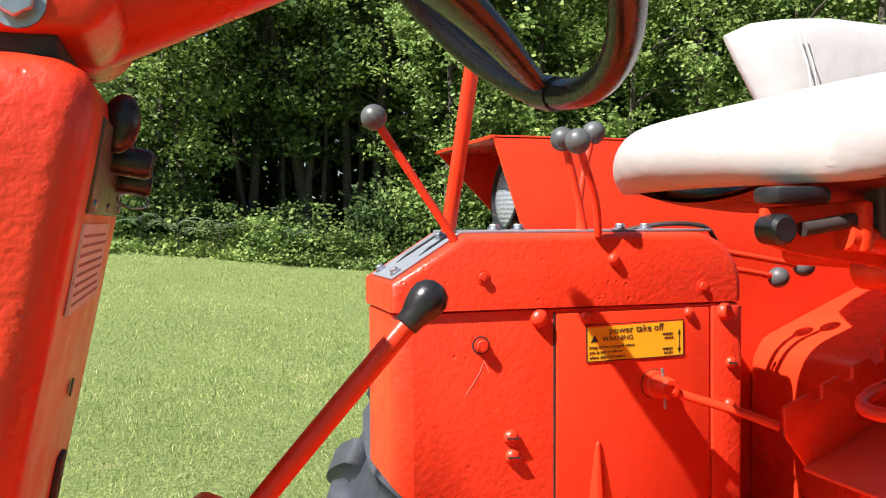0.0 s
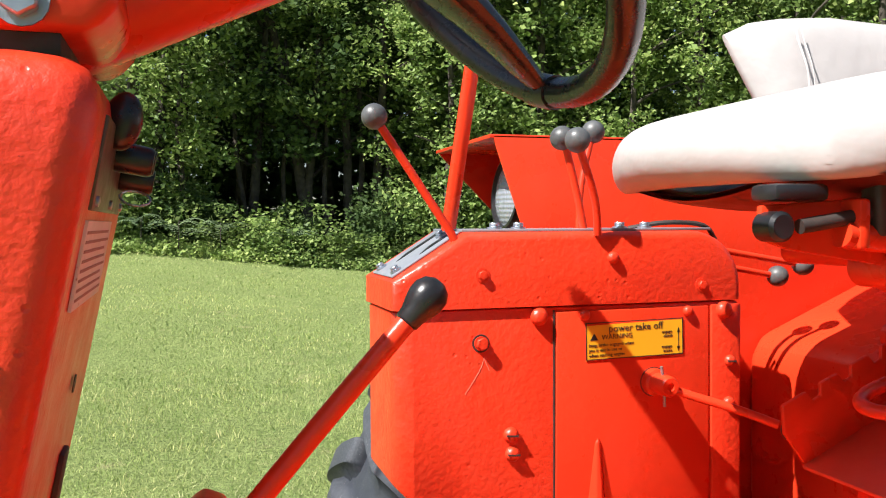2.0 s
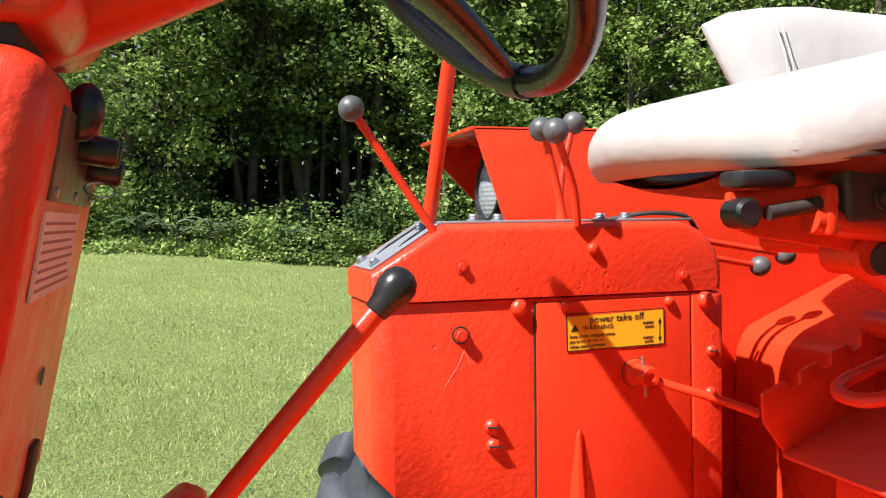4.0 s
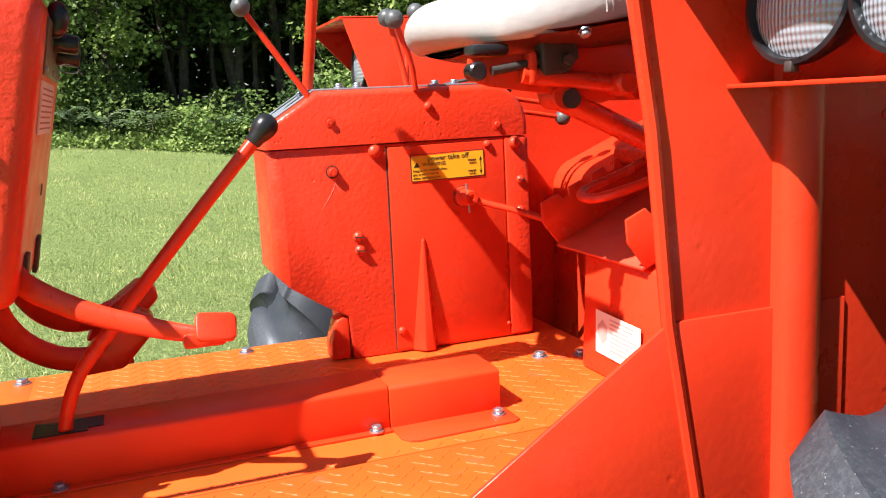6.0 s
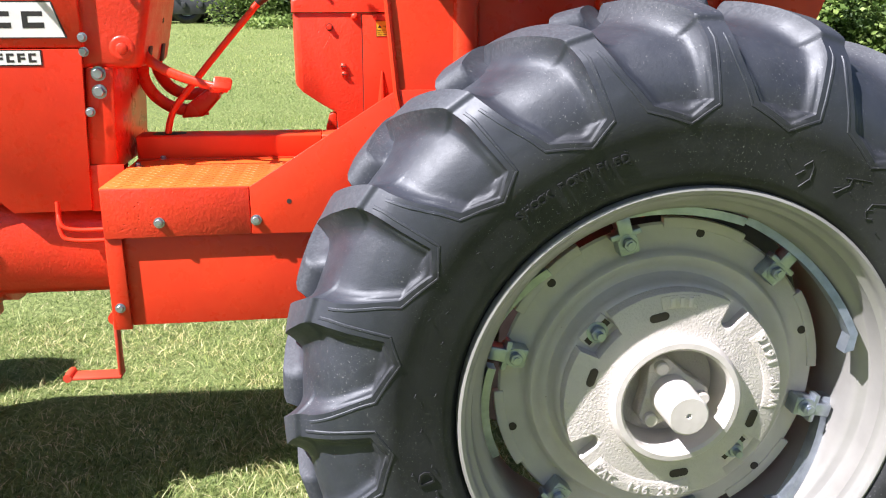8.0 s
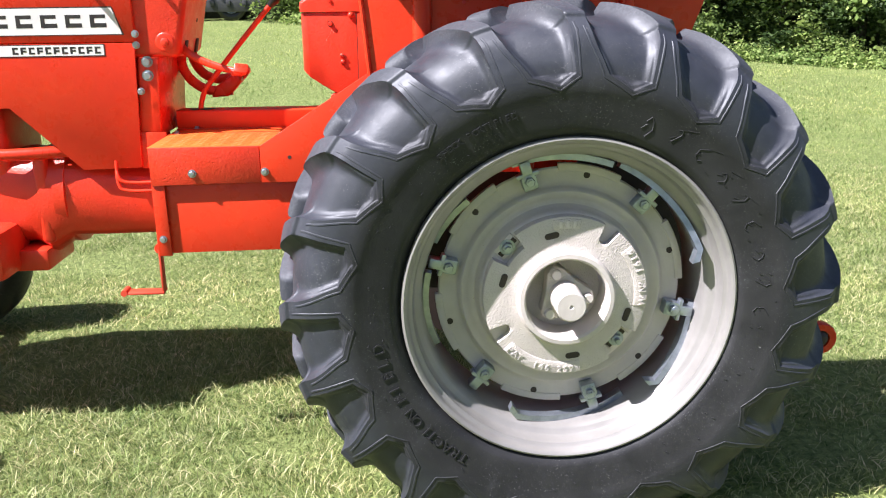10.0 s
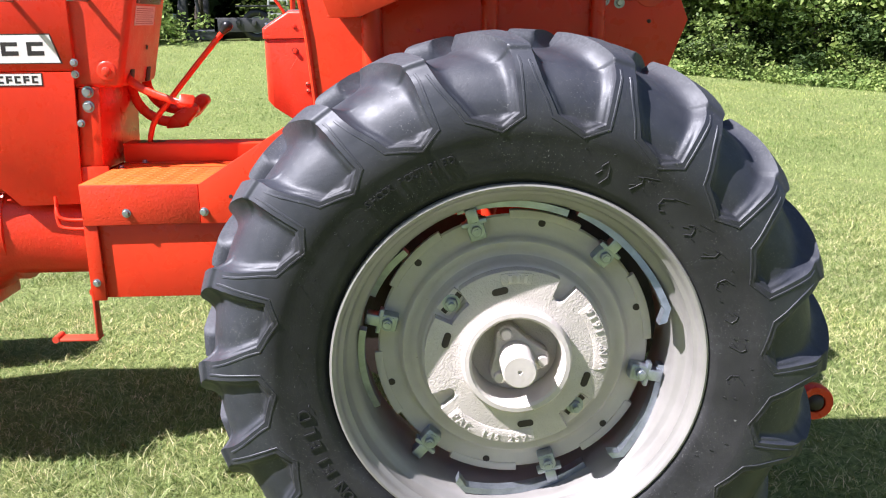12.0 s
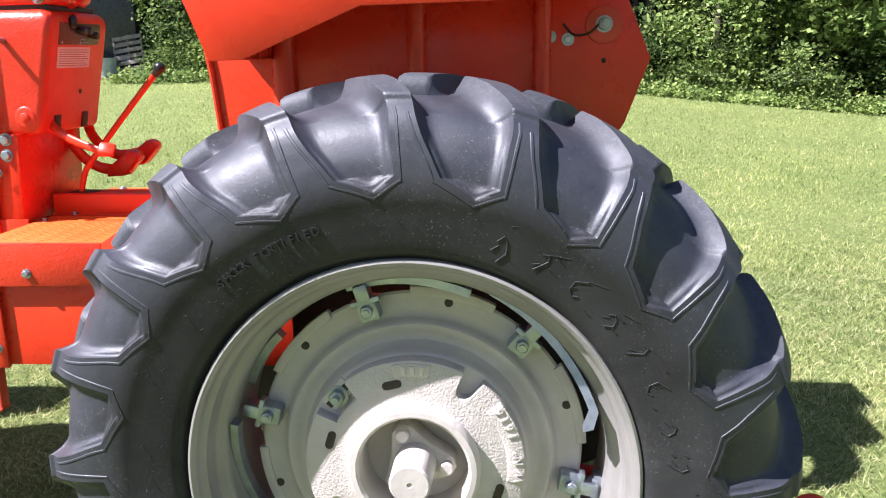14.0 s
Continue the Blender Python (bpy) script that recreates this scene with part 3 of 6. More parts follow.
def rear_wheel():
    """The left wheel, round its own hub; +y is inboard. The casting is the wheel's own mesh, the rest are its parts."""
    disc = turned([(0.052, 0.352), (0.040, 0.357), (0.035, 0.352), (0.033, 0.318), (0.031, 0.306), (0.024, 0.300), (0.012, 0.296), (0.008, 0.290), (0.009, 0.282), (0.016, 0.272),
                   (0.020, 0.262), (0.018, 0.254), (0.008, 0.248), (-0.012, 0.244), (-0.026, 0.241), (-0.030, 0.236), (-0.030, 0.15), (-0.060, 0.143), (-0.084, 0.139), (-0.091, 0.133),
                   (-0.092, 0.122), (-0.086, 0.116), (-0.02, 0.113), (0.03, 0.113), (0.055, 0.13), (0.06, 0.26), (0.058, 0.348)], seg=96, closed=True)
    wheel = part("rear_wheel", disc, CREAM, tractor, "cream painted cast wheel with black ribbed tyre", TR @ at(0, -0.88, WHEEL_Z))
    for k in range(6):
        a0, a1 = radians(60 * k + 62), radians(60 * k + 92)
        outline = [(math.cos(a0 + (a1 - a0) * i / 8) * 0.367, math.sin(a0 + (a1 - a0) * i / 8) * 0.367) for i in range(9)]
        outline += [(math.cos(a1 - (a1 - a0) * i / 8) * 0.345, math.sin(a1 - (a1 - a0) * i / 8) * 0.345) for i in range(9)]
        part("rim_segment", slab(outline, 0.031, 0.052, 0.003), CREAM, wheel)

    # the raised middle: a ring of casting with two rounded scoops in its edge and recesses for the stop bolts
    def cast_ring():
        edge = []
        for i in range(360):
            a = float(i)
            r = 0.2355
            for c, wide in ((57.0, 0.019), (209.0, 0.019)):
                d = radians((a - c + 180) % 360 - 180) * 0.205
                if abs(d) < wide:
                    r = 0.201 - math.sqrt(wide * wide - d * d)
            for c0, c1 in ((129, 150), (306, 330)):
                if c0 <= a <= c1:
                    r = 0.190
            edge.append((radians(a), r))
        bm = bmesh.new()
        rings = []
        for depth, inset in ((-0.026, 0.0), (-0.058, 0.0), (-0.0625, 0.0015), (-0.064, 0.005)):
            rings.append([bm.verts.new((math.cos(a) * (r - inset), depth, math.sin(a) * (r - inset))) for a, r in edge])
        for depth, r in ((-0.064, 0.165), (-0.067, 0.150), (-0.070, 0.138)):
            rings.append([bm.verts.new((math.cos(a) * r, depth, math.sin(a) * r)) for a, _ in edge])
        for p, q in zip(rings, rings[1:]):
            for k in range(360):
                bm.faces.new((p[k], p[(k + 1) % 360], q[(k + 1) % 360], q[k]))
        return bm

    part("cast_pad", cast_ring(), CREAM_ROUGH, wheel, "raised rough cast ring of the wheel")
    # the rim
    lip = [(-0.112, 0.467), (-0.130, 0.4675), (-0.137, 0.465), (-0.139, 0.460), (-0.136, 0.454), (-0.127, 0.449), (-0.118, 0.448), (-0.113, 0.443), (-0.108, 0.436), (-0.074, 0.431), (-0.068, 0.427),
           (-0.063, 0.416), (-0.054, 0.408), (-0.040, 0.405), (0.0, 0.404),
           (0.06, 0.404), (0.14, 0.404), (0.16, 0.412), (0.22, 0.426), (0.262, 0.440), (0.272, 0.462), (0.265, 0.472), (0.255, 0.452), (0.2, 0.438), (0.15, 0.425), (0.12, 0.414),
           (0.0, 0.412), (-0.05, 0.418), (-0.072, 0.434), (-0.105, 0.440), (-0.118, 0.452)]
    part("rim", turned(lip, seg=112, closed=True), SILVER, wheel, "dull silver steel rim with rolled lip")
    # spiral rails inside the rim
    for k, (a0, a1) in enumerate(((66, 15.5), (112, 72), (158, 134), (204, 168), (300, 246), (352, 312))):
        n = 12
        bm = bmesh.new()
        rows = []
        for i in range(n + 1):
            a = radians(a0 + (a1 - a0) * i / n)
            w = 0.030 - (0.106 if k == 0 else 0.075) * i / n
            hook = max(0, (i - n + 1)) * 0.020 if k in (0, 4, 5) else 0.0
            r0, r1 = 0.404 - hook * 1.0, 0.387 - hook * 1.2
            rows.append([bm.verts.new((math.cos(a) * r, w + d, math.sin(a) * r)) for r, d in ((r0, -0.016), (r1, -0.016), (r1, 0.016), (r0, 0.016))])
        for p, q in zip(rows, rows[1:]):
            for i in range(4):
                bm.faces.new((p[i], p[(i + 1) % 4], q[(i + 1) % 4], q[i]))
        bm.faces.new(rows[0])
        bm.faces.new(rows[-1][::-1])
        part("adjusting_rail", bm, STEEL, wheel, "bare steel adjusting rail")
    # clamps: at the rim's six holding points
    clamp = join(box(0.312, 0.366, -0.008, 0.034, -0.022, 0.022, 0.006), box(0.358, 0.396, -0.012, 0.030, -0.015, 0.015, 0.004), box(0.352, 0.364, -0.010, 0.020, -0.033, 0.033, 0.003))
    nut = hex_bolt(0.0145, 0.013, 1.45, 0.008)
    first = None
    for ang in (107, 48, 166, -11.5, 228.5, 286):
        m = Matrix.Rotation(-radians(ang), 4, "Y")
        nm = m @ at(0.3385, -0.008, 0)
        if first is None:
            first = part("rim_clamp", clamp, STEEL, wheel, "zinc rim clamp", m)
            fnut = part("clamp_nut", nut, STEEL, wheel, "zinc clamp nut", nm)
        else:
            again(first, m)
            again(fnut, nm)
    # small holes' dark plugs, and the slots round the hub
    hole = turned([(0.0, 0.0095), (-0.0012, 0.0095), (-0.0012, 0.0)], seg=16)
    h1 = None
    for ang in (78, 17.6, 137, 197, 258, 317):
        m = Matrix.Rotation(-radians(ang), 4, "Y") @ at(0.338, 0.0332, 0)
        h1 = part("bolt_hole", hole, DARK, wheel, "dark drilled hole", m) if h1 is None else (again(h1, m), h1)[1]
    slot = join(box(-0.012, 0.012, -0.0012, 0.0, -0.009, 0.009, 0), turned([(0.0, 0.009), (-0.0014, 0.009), (-0.0014, 0)], seg=14, centre=(-0.012, 0, 0)),
                turned([(0.0, 0.009), (-0.0014, 0.009), (-0.0014, 0)], seg=14, centre=(0.012, 0, 0)))
    s1 = None
    for ang in (103.4, 163, 342, 278):
        m = Matrix.Rotation(-radians(ang), 4, "Y") @ at(0.186 if ang != 278 else 0.180, -0.0642, 0, 0, 90, 0)
        s1 = part("slot", slot, DARK, wheel, "dark oval slot", m) if s1 is None else (again(s1, m), s1)[1]
    # wedge recesses and raised lettering pads of the casting
    for a0, a1, r0, r1 in ((-9, 39, 0.196, 0.234), (221, 283, 0.198, 0.234), (80, 101, 0.200, 0.229)):
        outline = [(math.cos(radians(a0 + (a1 - a0) * i / 12)) * r1, math.sin(radians(a0 + (a1 - a0) * i / 12)) * r1) for i in range(13)]
        outline += [(math.cos(radians(a1 - (a1 - a0) * i / 12)) * r0, math.sin(radians(a1 - (a1 - a0) * i / 12)) * r0) for i in range(13)]
        part("lettering_pad", slab(outline, -0.067, -0.05, 0.003), CREAM_ROUGH, wheel, "rough cast raised pad")
    for a0, n, r, tall in ((84.5, 3, 0.2145, 0.020),):
        for i in range(n):
            m = Matrix.Rotation(-radians(a0 + i * 5.2), 4, "Y")
            part("raised_mark", box(r - tall / 2, r + tall / 2, -0.0705, -0.06, -0.005, 0.005, 0.0015), CREAM, wheel, at=m)
    for ch, ang in [(c, 224 + i * 4.7) for i, c in enumerate("PAT. 146 257")] + [(c, -6.5 + i * 5.2) for i, c in enumerate("W Nº 1616")]:
        if ch != " ":
            m = Matrix.Rotation(-radians(ang), 4, "Y") @ at(0.2285, -0.0672, 0) @ FACE_LEFT @ Matrix.Rotation(radians(90), 4, "Z") @ Matrix.Translation((-0.006, 0, 0))
            writing(ch, 0.026, m, CREAM, wheel, "raised_letter", 0.0028, bold=0.0004)
    # adjusting bolts through the slots
    for ang, r in ((138.7, 0.218), (318, 0.210)):
        m = Matrix.Rotation(-radians(ang), 4, "Y")
        part("stop_plate", box(r - 0.020, r + 0.022, -0.036, -0.02, -0.036, 0.036, 0.006), CREAM, wheel, at=m)
        part("stop_slot", box(r - 0.008, r + 0.008, -0.0368, -0.03, -0.032, 0.032, 0.0), DARK, wheel, "dark slot", m)
        part("stop_bolt", hex_bolt(0.017, 0.014, 1.35, 0.02), STEEL, wheel, "zinc stop bolt", m @ at(r, -0.0368, 0))
    # axle end, with its three-armed clamp plate
    part("hub_bore", turned([(0.012, 0.114), (0.010, 0.0)], seg=48), CREAM_ROUGH, wheel, "shaded hub bore")
    arms = []
    for k in range(3):
        t = radians(112 + 120 * k)
        arms += [(math.cos(t - 0.28) * 0.082, math.sin(t - 0.28) * 0.082), (math.cos(t) * 0.089, math.sin(t) * 0.089), (math.cos(t + 0.28) * 0.082, math.sin(t + 0.28) * 0.082), (math.cos(t + 1.05) * 0.054, math.sin(t + 1.05) * 0.054)]
    tri = part("hub_plate", slab(arms, -0.045, 0.006, 0.006), CREAM_ROUGH, wheel, "cream three-armed hub plate")
    for k in range(3):
        t = radians(112 + 120 * k)
        part("hub_bolt", turned([(-0.045, 0.015), (-0.058, 0.015), (-0.061, 0.012), (-0.061, 0)], seg=20, centre=(math.cos(t) * 0.068, 0, math.sin(t) * 0.068)), CREAM, wheel)
    part("axle_shaft", turned([(0.3, 0.045), (-0.02, 0.045), (-0.147, 0.043), (-0.151, 0.039), (-0.151, 0.006), (-0.146, 0.003), (-0.146, 0.0)], seg=40), CREAM, wheel, "cream axle end with centre mark")
    # tyre and tread bars; the tyre's middle lies inboard of the casting
    mid = at(-0.006, 0.07, 0)
    start = radians(94.1)
    body = join(tyre_half(-1.0, start), tyre_half(1.0, start + PITCH / 2), turned([(-0.165, 0.453), (-0.15, 0.46), (0.15, 0.46), (0.165, 0.453), (0.15, 0.440), (-0.15, 0.440)], seg=96, closed=True))
    part("tyre", body, RUBBER, wheel, "black rubber agricultural tyre with deep tread bars", mid, 52)
    ridge = part("tread_ridge", pocket_ridge(), RUBBER, wheel, "fine moulded line round a tread pocket", mid @ Matrix.Rotation(-start, 4, "Y"), 30)
    for k in range(1, LUGS):
        again(ridge, mid @ Matrix.Rotation(-(start + k * PITCH), 4, "Y"))
    return wheel, mid


left_wheel, TYRE_MID = rear_wheel()


def curved_words(text, radius, start, step, size, wheel, lift=0.0012, bold=0.0, flip=False):
    """Raised letters round the tyre's sidewall, one by one."""
    for i, ch in enumerate(text):
        if ch == " ":
            continue
        ang = radians(start - step * i)
        s = 1.0
        for k in range(200):
            if tyre_at(0.5 + k * 0.0025)[1] < radius:
                s = 0.5 + k * 0.0025
                break
        w, r, n = tyre_at(s)
        turn = Matrix.Rotation(-ang, 4, "Y") @ Matrix.Translation((r, -w - 0.0012, 0))
        tilt = math.atan2(n.y, n.x)
        m = TYRE_MID @ turn @ Matrix.Rotation(tilt, 4, "Z") @ FACE_LEFT @ Matrix.Rotation(radians(90 if flip else -90), 4, "Z") @ Matrix.Translation((-size * 0.32, -size * 0.35, 0))
        writing(ch, size, m, RUBBER, wheel, "raised_letter", 0.0022, bold=bold)


curved_words("SHOCK FORTIFIED", 0.551, 129.5, 1.62, 0.024, left_wheel, bold=0.0006)
curved_words("FIELD", 0.536, 208.3, 4.2, 0.046, left_wheel)
curved_words("TRACTION", 0.536, 236.5, 3.1, 0.042, left_wheel)
# the maker's name, as plain raised outlines along the sidewall
for i in range(9):
    ang = 69 - i * 9.0
    w, r, n = tyre_at(0.765)
    m = TYRE_MID @ Matrix.Rotation(-radians(ang), 4, "Y") @ Matrix.Translation((r, -w, 0)) @ Matrix.Rotation(math.atan2(n.y, n.x), 4, "Z")
    a, b = (0.036 if i == 0 else 0.021), 0.016
    hook = [(-a, -b * 0.2), (-a * 0.4, -b), (a * 0.2, -b * 0.7), (a * 0.5, -b * 0.1), (a * 0.1, b * 0.5)]
    slash = [(-a * 0.9, b * 0.5), (a * 0.4, -b * 0.6), (a, -b * 0.3), (a * 0.8, b * 0.4)]
    arc = [(a, -b * 0.5), (a * 0.3, b * 0.8), (-a * 0.6, b * 0.7), (-a, 0.0), (-a * 0.7, -b * 0.6)]
    stroke = lambda pts, rad: tube([(u, -0.0003, v) for u, v in pts], rad, 6, up=(0, 1, 0))
    shapes = [stroke((hook, slash, arc)[i % 3], 0.0015), stroke([(-a * 0.5, b * 0.9), (-a * 0.1, b * 0.2)], 0.0012)]
    if i < 5:
        shapes.append(stroke([(a * 1.1, -b * 0.4), (a * 1.7, -b * 2.6)], 0.0008))
    part("raised_shape", join(*shapes), RUBBER, left_wheel, at=m)
# fine moulding whiskers and weather cracks on the sidewall
for i in range(60):
    ang = i * 6.0 + 3.7 * math.sin(i * 2.3)
    w, r, n = tyre_at(0.70 + 0.13 * ((i * 0.618) % 1))
    m = TYRE_MID @ Matrix.Rotation(-radians(ang), 4, "Y") @ Matrix.Translation((r, -w, 0)) @ Matrix.Rotation(math.atan2(n.y, n.x), 4, "Z")
    part("moulding_whisker", tube([(0, 0.001, 0), (0.0015, -0.003, 0.003), (0.004, -0.004, 0.006)], 0.0008, 5), RUBBER, left_wheel, at=m)

right_wheel = copy_thing(left_wheel, TR @ at(0, 1.40, WHEEL_Z, 0, 0, 180))

# ---- axle and transmission
tpart("rear_axle", turned([(-0.86, 0.045), (-0.5, 0.05), (-0.45, 0.11), (-0.2, 0.13), (0.3, 0.13), (0.55, 0.11), (0.6, 0.05), (1.36, 0.045)], seg=28), ORANGE_CAST, "orange cast rear axle housing", at(0, 0, WHEEL_Z))
body_rows = [(-2.35, 0.17, 0.66, 1.12), (-1.80, 0.18, 0.70, 1.04), (-1.74, 0.20, 0.66, 1.06), (-1.66, 0.19, 0.72, 1.03), (-1.35, 0.17, 0.72, 1.0), (-1.0, 0.17, 0.66, 1.02), (-0.4, 0.19, 0.52, 1.05), (0.2, 0.2, 0.5, 1.06), (0.3, 0.18, 0.55, 1.0)]


def rounded_run(rows, cy, seg=20, power=3.2):
    """A rounded-square section carried along x."""
    bm = bmesh.new()
    rings = []
    for x, half, z0, z1 in rows:
        ring = []
        for k in range(seg):
            t = 2 * math.pi * k / seg
            c, s = math.cos(t), math.sin(t)
            ring.append(bm.verts.new((x, cy + half * math.copysign(abs(c) ** (2 / power), c), (z0 + z1) / 2 + (z1 - z0) / 2 * math.copysign(abs(s) ** (2 / power), s))))
        rings.append(ring)
    for a, b in zip(rings, rings[1:]):
        for k in range(seg):
            bm.faces.new((a[k], a[(k + 1) % seg], b[(k + 1) % seg], b[k]))
    bm.faces.new(rings[0])
    bm.faces.new(rings[-1][::-1])
    return bm


tpart("transmission_case", rounded_run(body_rows, CL), ORANGE_CAST, "orange cast transmission and clutch housing")

# ---- platform
PLAT_Z = 1.105
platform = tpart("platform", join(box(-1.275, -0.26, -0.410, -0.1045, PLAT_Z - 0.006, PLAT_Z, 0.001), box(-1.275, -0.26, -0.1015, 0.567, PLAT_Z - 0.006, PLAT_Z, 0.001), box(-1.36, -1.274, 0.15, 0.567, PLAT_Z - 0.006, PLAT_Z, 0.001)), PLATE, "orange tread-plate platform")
apron = tpart("platform_apron", slab([(-1.272, 1.104), (-0.914, 1.104), (-0.914, 0.984), (-1.272, 0.978)], -0.418, -0.409, 0.003), ORANGE_CAST, "orange painted side apron with pitted corner")
tpart("side_gusset", slab([(-0.912, 1.104), (-0.545, 1.336), (-0.30, 1.336), (-0.30, 0.984), (-0.912, 0.984)], -0.4205, -0.414, 0.0015), ORANGE, "orange fender gusset plate")
# Added dark sheet: puts shade behind the gaps in the wheel
tpart("gap_backing", slab([(0.62 * math.cos(i * math.pi / 12), WHEEL_Z + 0.62 * math.sin(i * math.pi / 12) * (1.0 if i < 12 else 0.62)) for i in range(24)], -0.345, -0.337, 0.002), DARK, "dark sheet added behind the wheel to stand for shade")
tpart("lower_panel", slab([(-1.262, 0.978), (-0.40, 0.985), (-0.40, 0.752), (-1.262, 0.744)], -0.398, -0.388, 0.002), ORANGE, "orange lower side panel")
tpart("panel_strip", slab([(-1.272, 0.978), (-1.232, 0.978), (-1.228, 0.738), (-1.272, 0.738)], -0.412, -0.398, 0.002), ORANGE, "orange folded edge strip")
tpart("box_front", box(-1.274, -1.268, -0.41, 0.02, 0.74, 1.10, 0.002), ORANGE)
tpart("box_right", box(-1.274, -0.40, 0.50, 0.506, 0.95, 1.10, 0.002), ORANGE)
bolt_row(hex_bolt(0.0105, 0.009, 1.3, 0.004), STEEL, [(-1.136, -0.418, 1.018), (-0.900, -0.4205, 1.020)], apron)
bolt_row(hex_bolt(0.0095, 0.008), STEEL, [(-1.252, -0.412, 0.797)], apron)
for x, z in ((-0.817, 1.066), (-0.575, 1.053), (-0.545, 1.035)):
    part("bolt_hole", turned([(0.002, 0.0062), (-0.0006, 0.0060), (-0.0006, 0.0)], seg=18), DARK, apron, at=at(x, -0.4205, z))

# step hung from the box
tpart("step", join(box(-1.276, -1.268, -0.408, -0.372, 0.612, 0.76, 0.002), box(-1.40, -1.268, -0.415, -0.365, 0.604, 0.612, 0.003), tube([(-1.402, -0.416, 0.611), (-1.402, -0.364, 0.611)], 0.011, 12)), ORANGE_WORN, "worn orange foot step")
tpart("toe_plate", slab([(-1.372, 1.118), (-1.277, 1.118), (-1.277, 0.99), (-1.372, 0.99)], -0.150, -0.144, 0.0015), ORANGE, "orange sheet between hood and platform")
tpart("box_hinge", join(tube([(-1.283, -0.36, 0.75), (-1.283, -0.30, 0.75)], 0.018, 14)), ORANGE_CAST)

# tunnel over the gearbox
def cover(x0, x1, y0, y1, top):
    """A folded sheet cover, open below, with rounded upper edges."""
    return slab([(y0, 1.106), (y0, top - 0.006), (y0 + 0.002, top - 0.002), (y0 + 0.007, top), (y1 - 0.007, top), (y1 - 0.002, top - 0.002), (y1, top - 0.006), (y1, 1.106)], x0, x1, 0.0015, axis="x")


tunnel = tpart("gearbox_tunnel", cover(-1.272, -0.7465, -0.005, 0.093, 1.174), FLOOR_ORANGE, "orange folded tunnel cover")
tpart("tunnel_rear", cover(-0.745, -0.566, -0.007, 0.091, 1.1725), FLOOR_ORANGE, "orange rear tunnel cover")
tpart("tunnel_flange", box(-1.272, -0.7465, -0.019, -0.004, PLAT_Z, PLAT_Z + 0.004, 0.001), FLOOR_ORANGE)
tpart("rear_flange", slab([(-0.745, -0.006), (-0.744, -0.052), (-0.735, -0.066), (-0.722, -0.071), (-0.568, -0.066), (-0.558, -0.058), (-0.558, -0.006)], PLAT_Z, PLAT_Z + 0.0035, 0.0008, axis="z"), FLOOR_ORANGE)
bolt_row(hex_bolt(0.008, 0.006), STEEL, [(0, 0, 0)], tunnel).matrix_basis = at(-1.20, -0.013, PLAT_Z + 0.004, -90)
for q in ((-0.769, -0.012, PLAT_Z + 0.004), (-0.580, -0.030, PLAT_Z + 0.0035), (-1.25, -0.105, PLAT_Z), (-0.883, 0.532, PLAT_Z), (-1.294, 0.532, PLAT_Z), (-0.384, 0.215, PLAT_Z), (-0.31, 0.19, PLAT_Z)):
    part("bolt", hex_bolt(0.011 if q[1] > 0.1 else 0.008, 0.007), STEEL, tunnel, at=at(*q, -90, 0, 0))
tpart("shift_gate", slab([(-1.228, 0.010), (-1.160, 0.010), (-1.160, 0.022), (-1.140, 0.022), (-1.140, 0.064), (-1.175, 0.064), (-1.19, 0.058), (-1.228, 0.066)], 1.1745, 1.1755, 0, axis="z"), BLACK, "dark shift gate slot")
lever = tpart("gear_lever", tube(spline([(-1.190, 0.026, 1.150), (-1.184, 0.025, 1.195), (-1.165, 0.022, 1.245), (-1.13, 0.022, 1.29), (-1.02, 0.023, 1.418), (-0.902, 0.024, 1.550)], 5), 0.0095, 16), ORANGE, "long orange gear lever")
lean = Vector((0.118, 0.001, 0.132)).normalized()
knob = turned([(-0.014, 0.0098), (-0.012, 0.0112), (-0.004, 0.0120), (0.004, 0.0150), (0.012, 0.0172), (0.021, 0.0172), (0.029, 0.0130), (0.033, 0.0065), (0.034, 0)], axis="z", seg=28)
part("knob", knob, BLACK, lever, "black pear-shaped knob", Matrix.Translation((-0.902, 0.024, 1.550)) @ lean.to_track_quat("Z", "Y").to_matrix().to_4x4(), 60)


# tread-plate bars on the platform and tunnel, as joined fine relief
def tread_bars(x0, x1, y0, y1, z, skip, material):
    verts, faces = [], []
    n = 0
    y, row = y0, 0
    while y < y1:
        x = x0 + (0.016 if row % 2 else 0)
        while x < x1:
            if not skip(x, y):
                ang = radians(45 if (row + round((x - x0) / 0.032)) % 2 else -45)
                c, s = math.cos(ang), math.sin(ang)
                for u, v, h in ((-0.011, 0, 0), (0, -0.003, 0), (0.011, 0, 0), (0, 0.003, 0), (-0.006, 0, 0.0011), (0.006, 0, 0.0011)):
                    verts.append((x + u * c - v * s, y + u * s + v * c, z + h))
                faces += [(n, n + 1, n + 4), (n + 1, n + 5, n + 4), (n + 1, n + 2, n + 5), (n + 2, n + 3, n + 5), (n + 3, n + 4, n + 5), (n + 3, n, n + 4)]
                n += 6
            x += 0.032
        y += 0.016
        row += 1
    me = bpy.data.meshes.new("plate_relief")
    me.from_pydata(verts, [], faces)
    me.materials.append(material)
    ob = new("plate_relief", me)
    ob.parent, ob.matrix_basis = tractor, TR
    return tagged(ob, "raised tread-plate bars in orange paint", kind="stuff")


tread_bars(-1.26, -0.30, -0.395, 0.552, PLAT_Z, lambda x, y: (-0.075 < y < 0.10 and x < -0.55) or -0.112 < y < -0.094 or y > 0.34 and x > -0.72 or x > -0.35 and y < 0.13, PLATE)

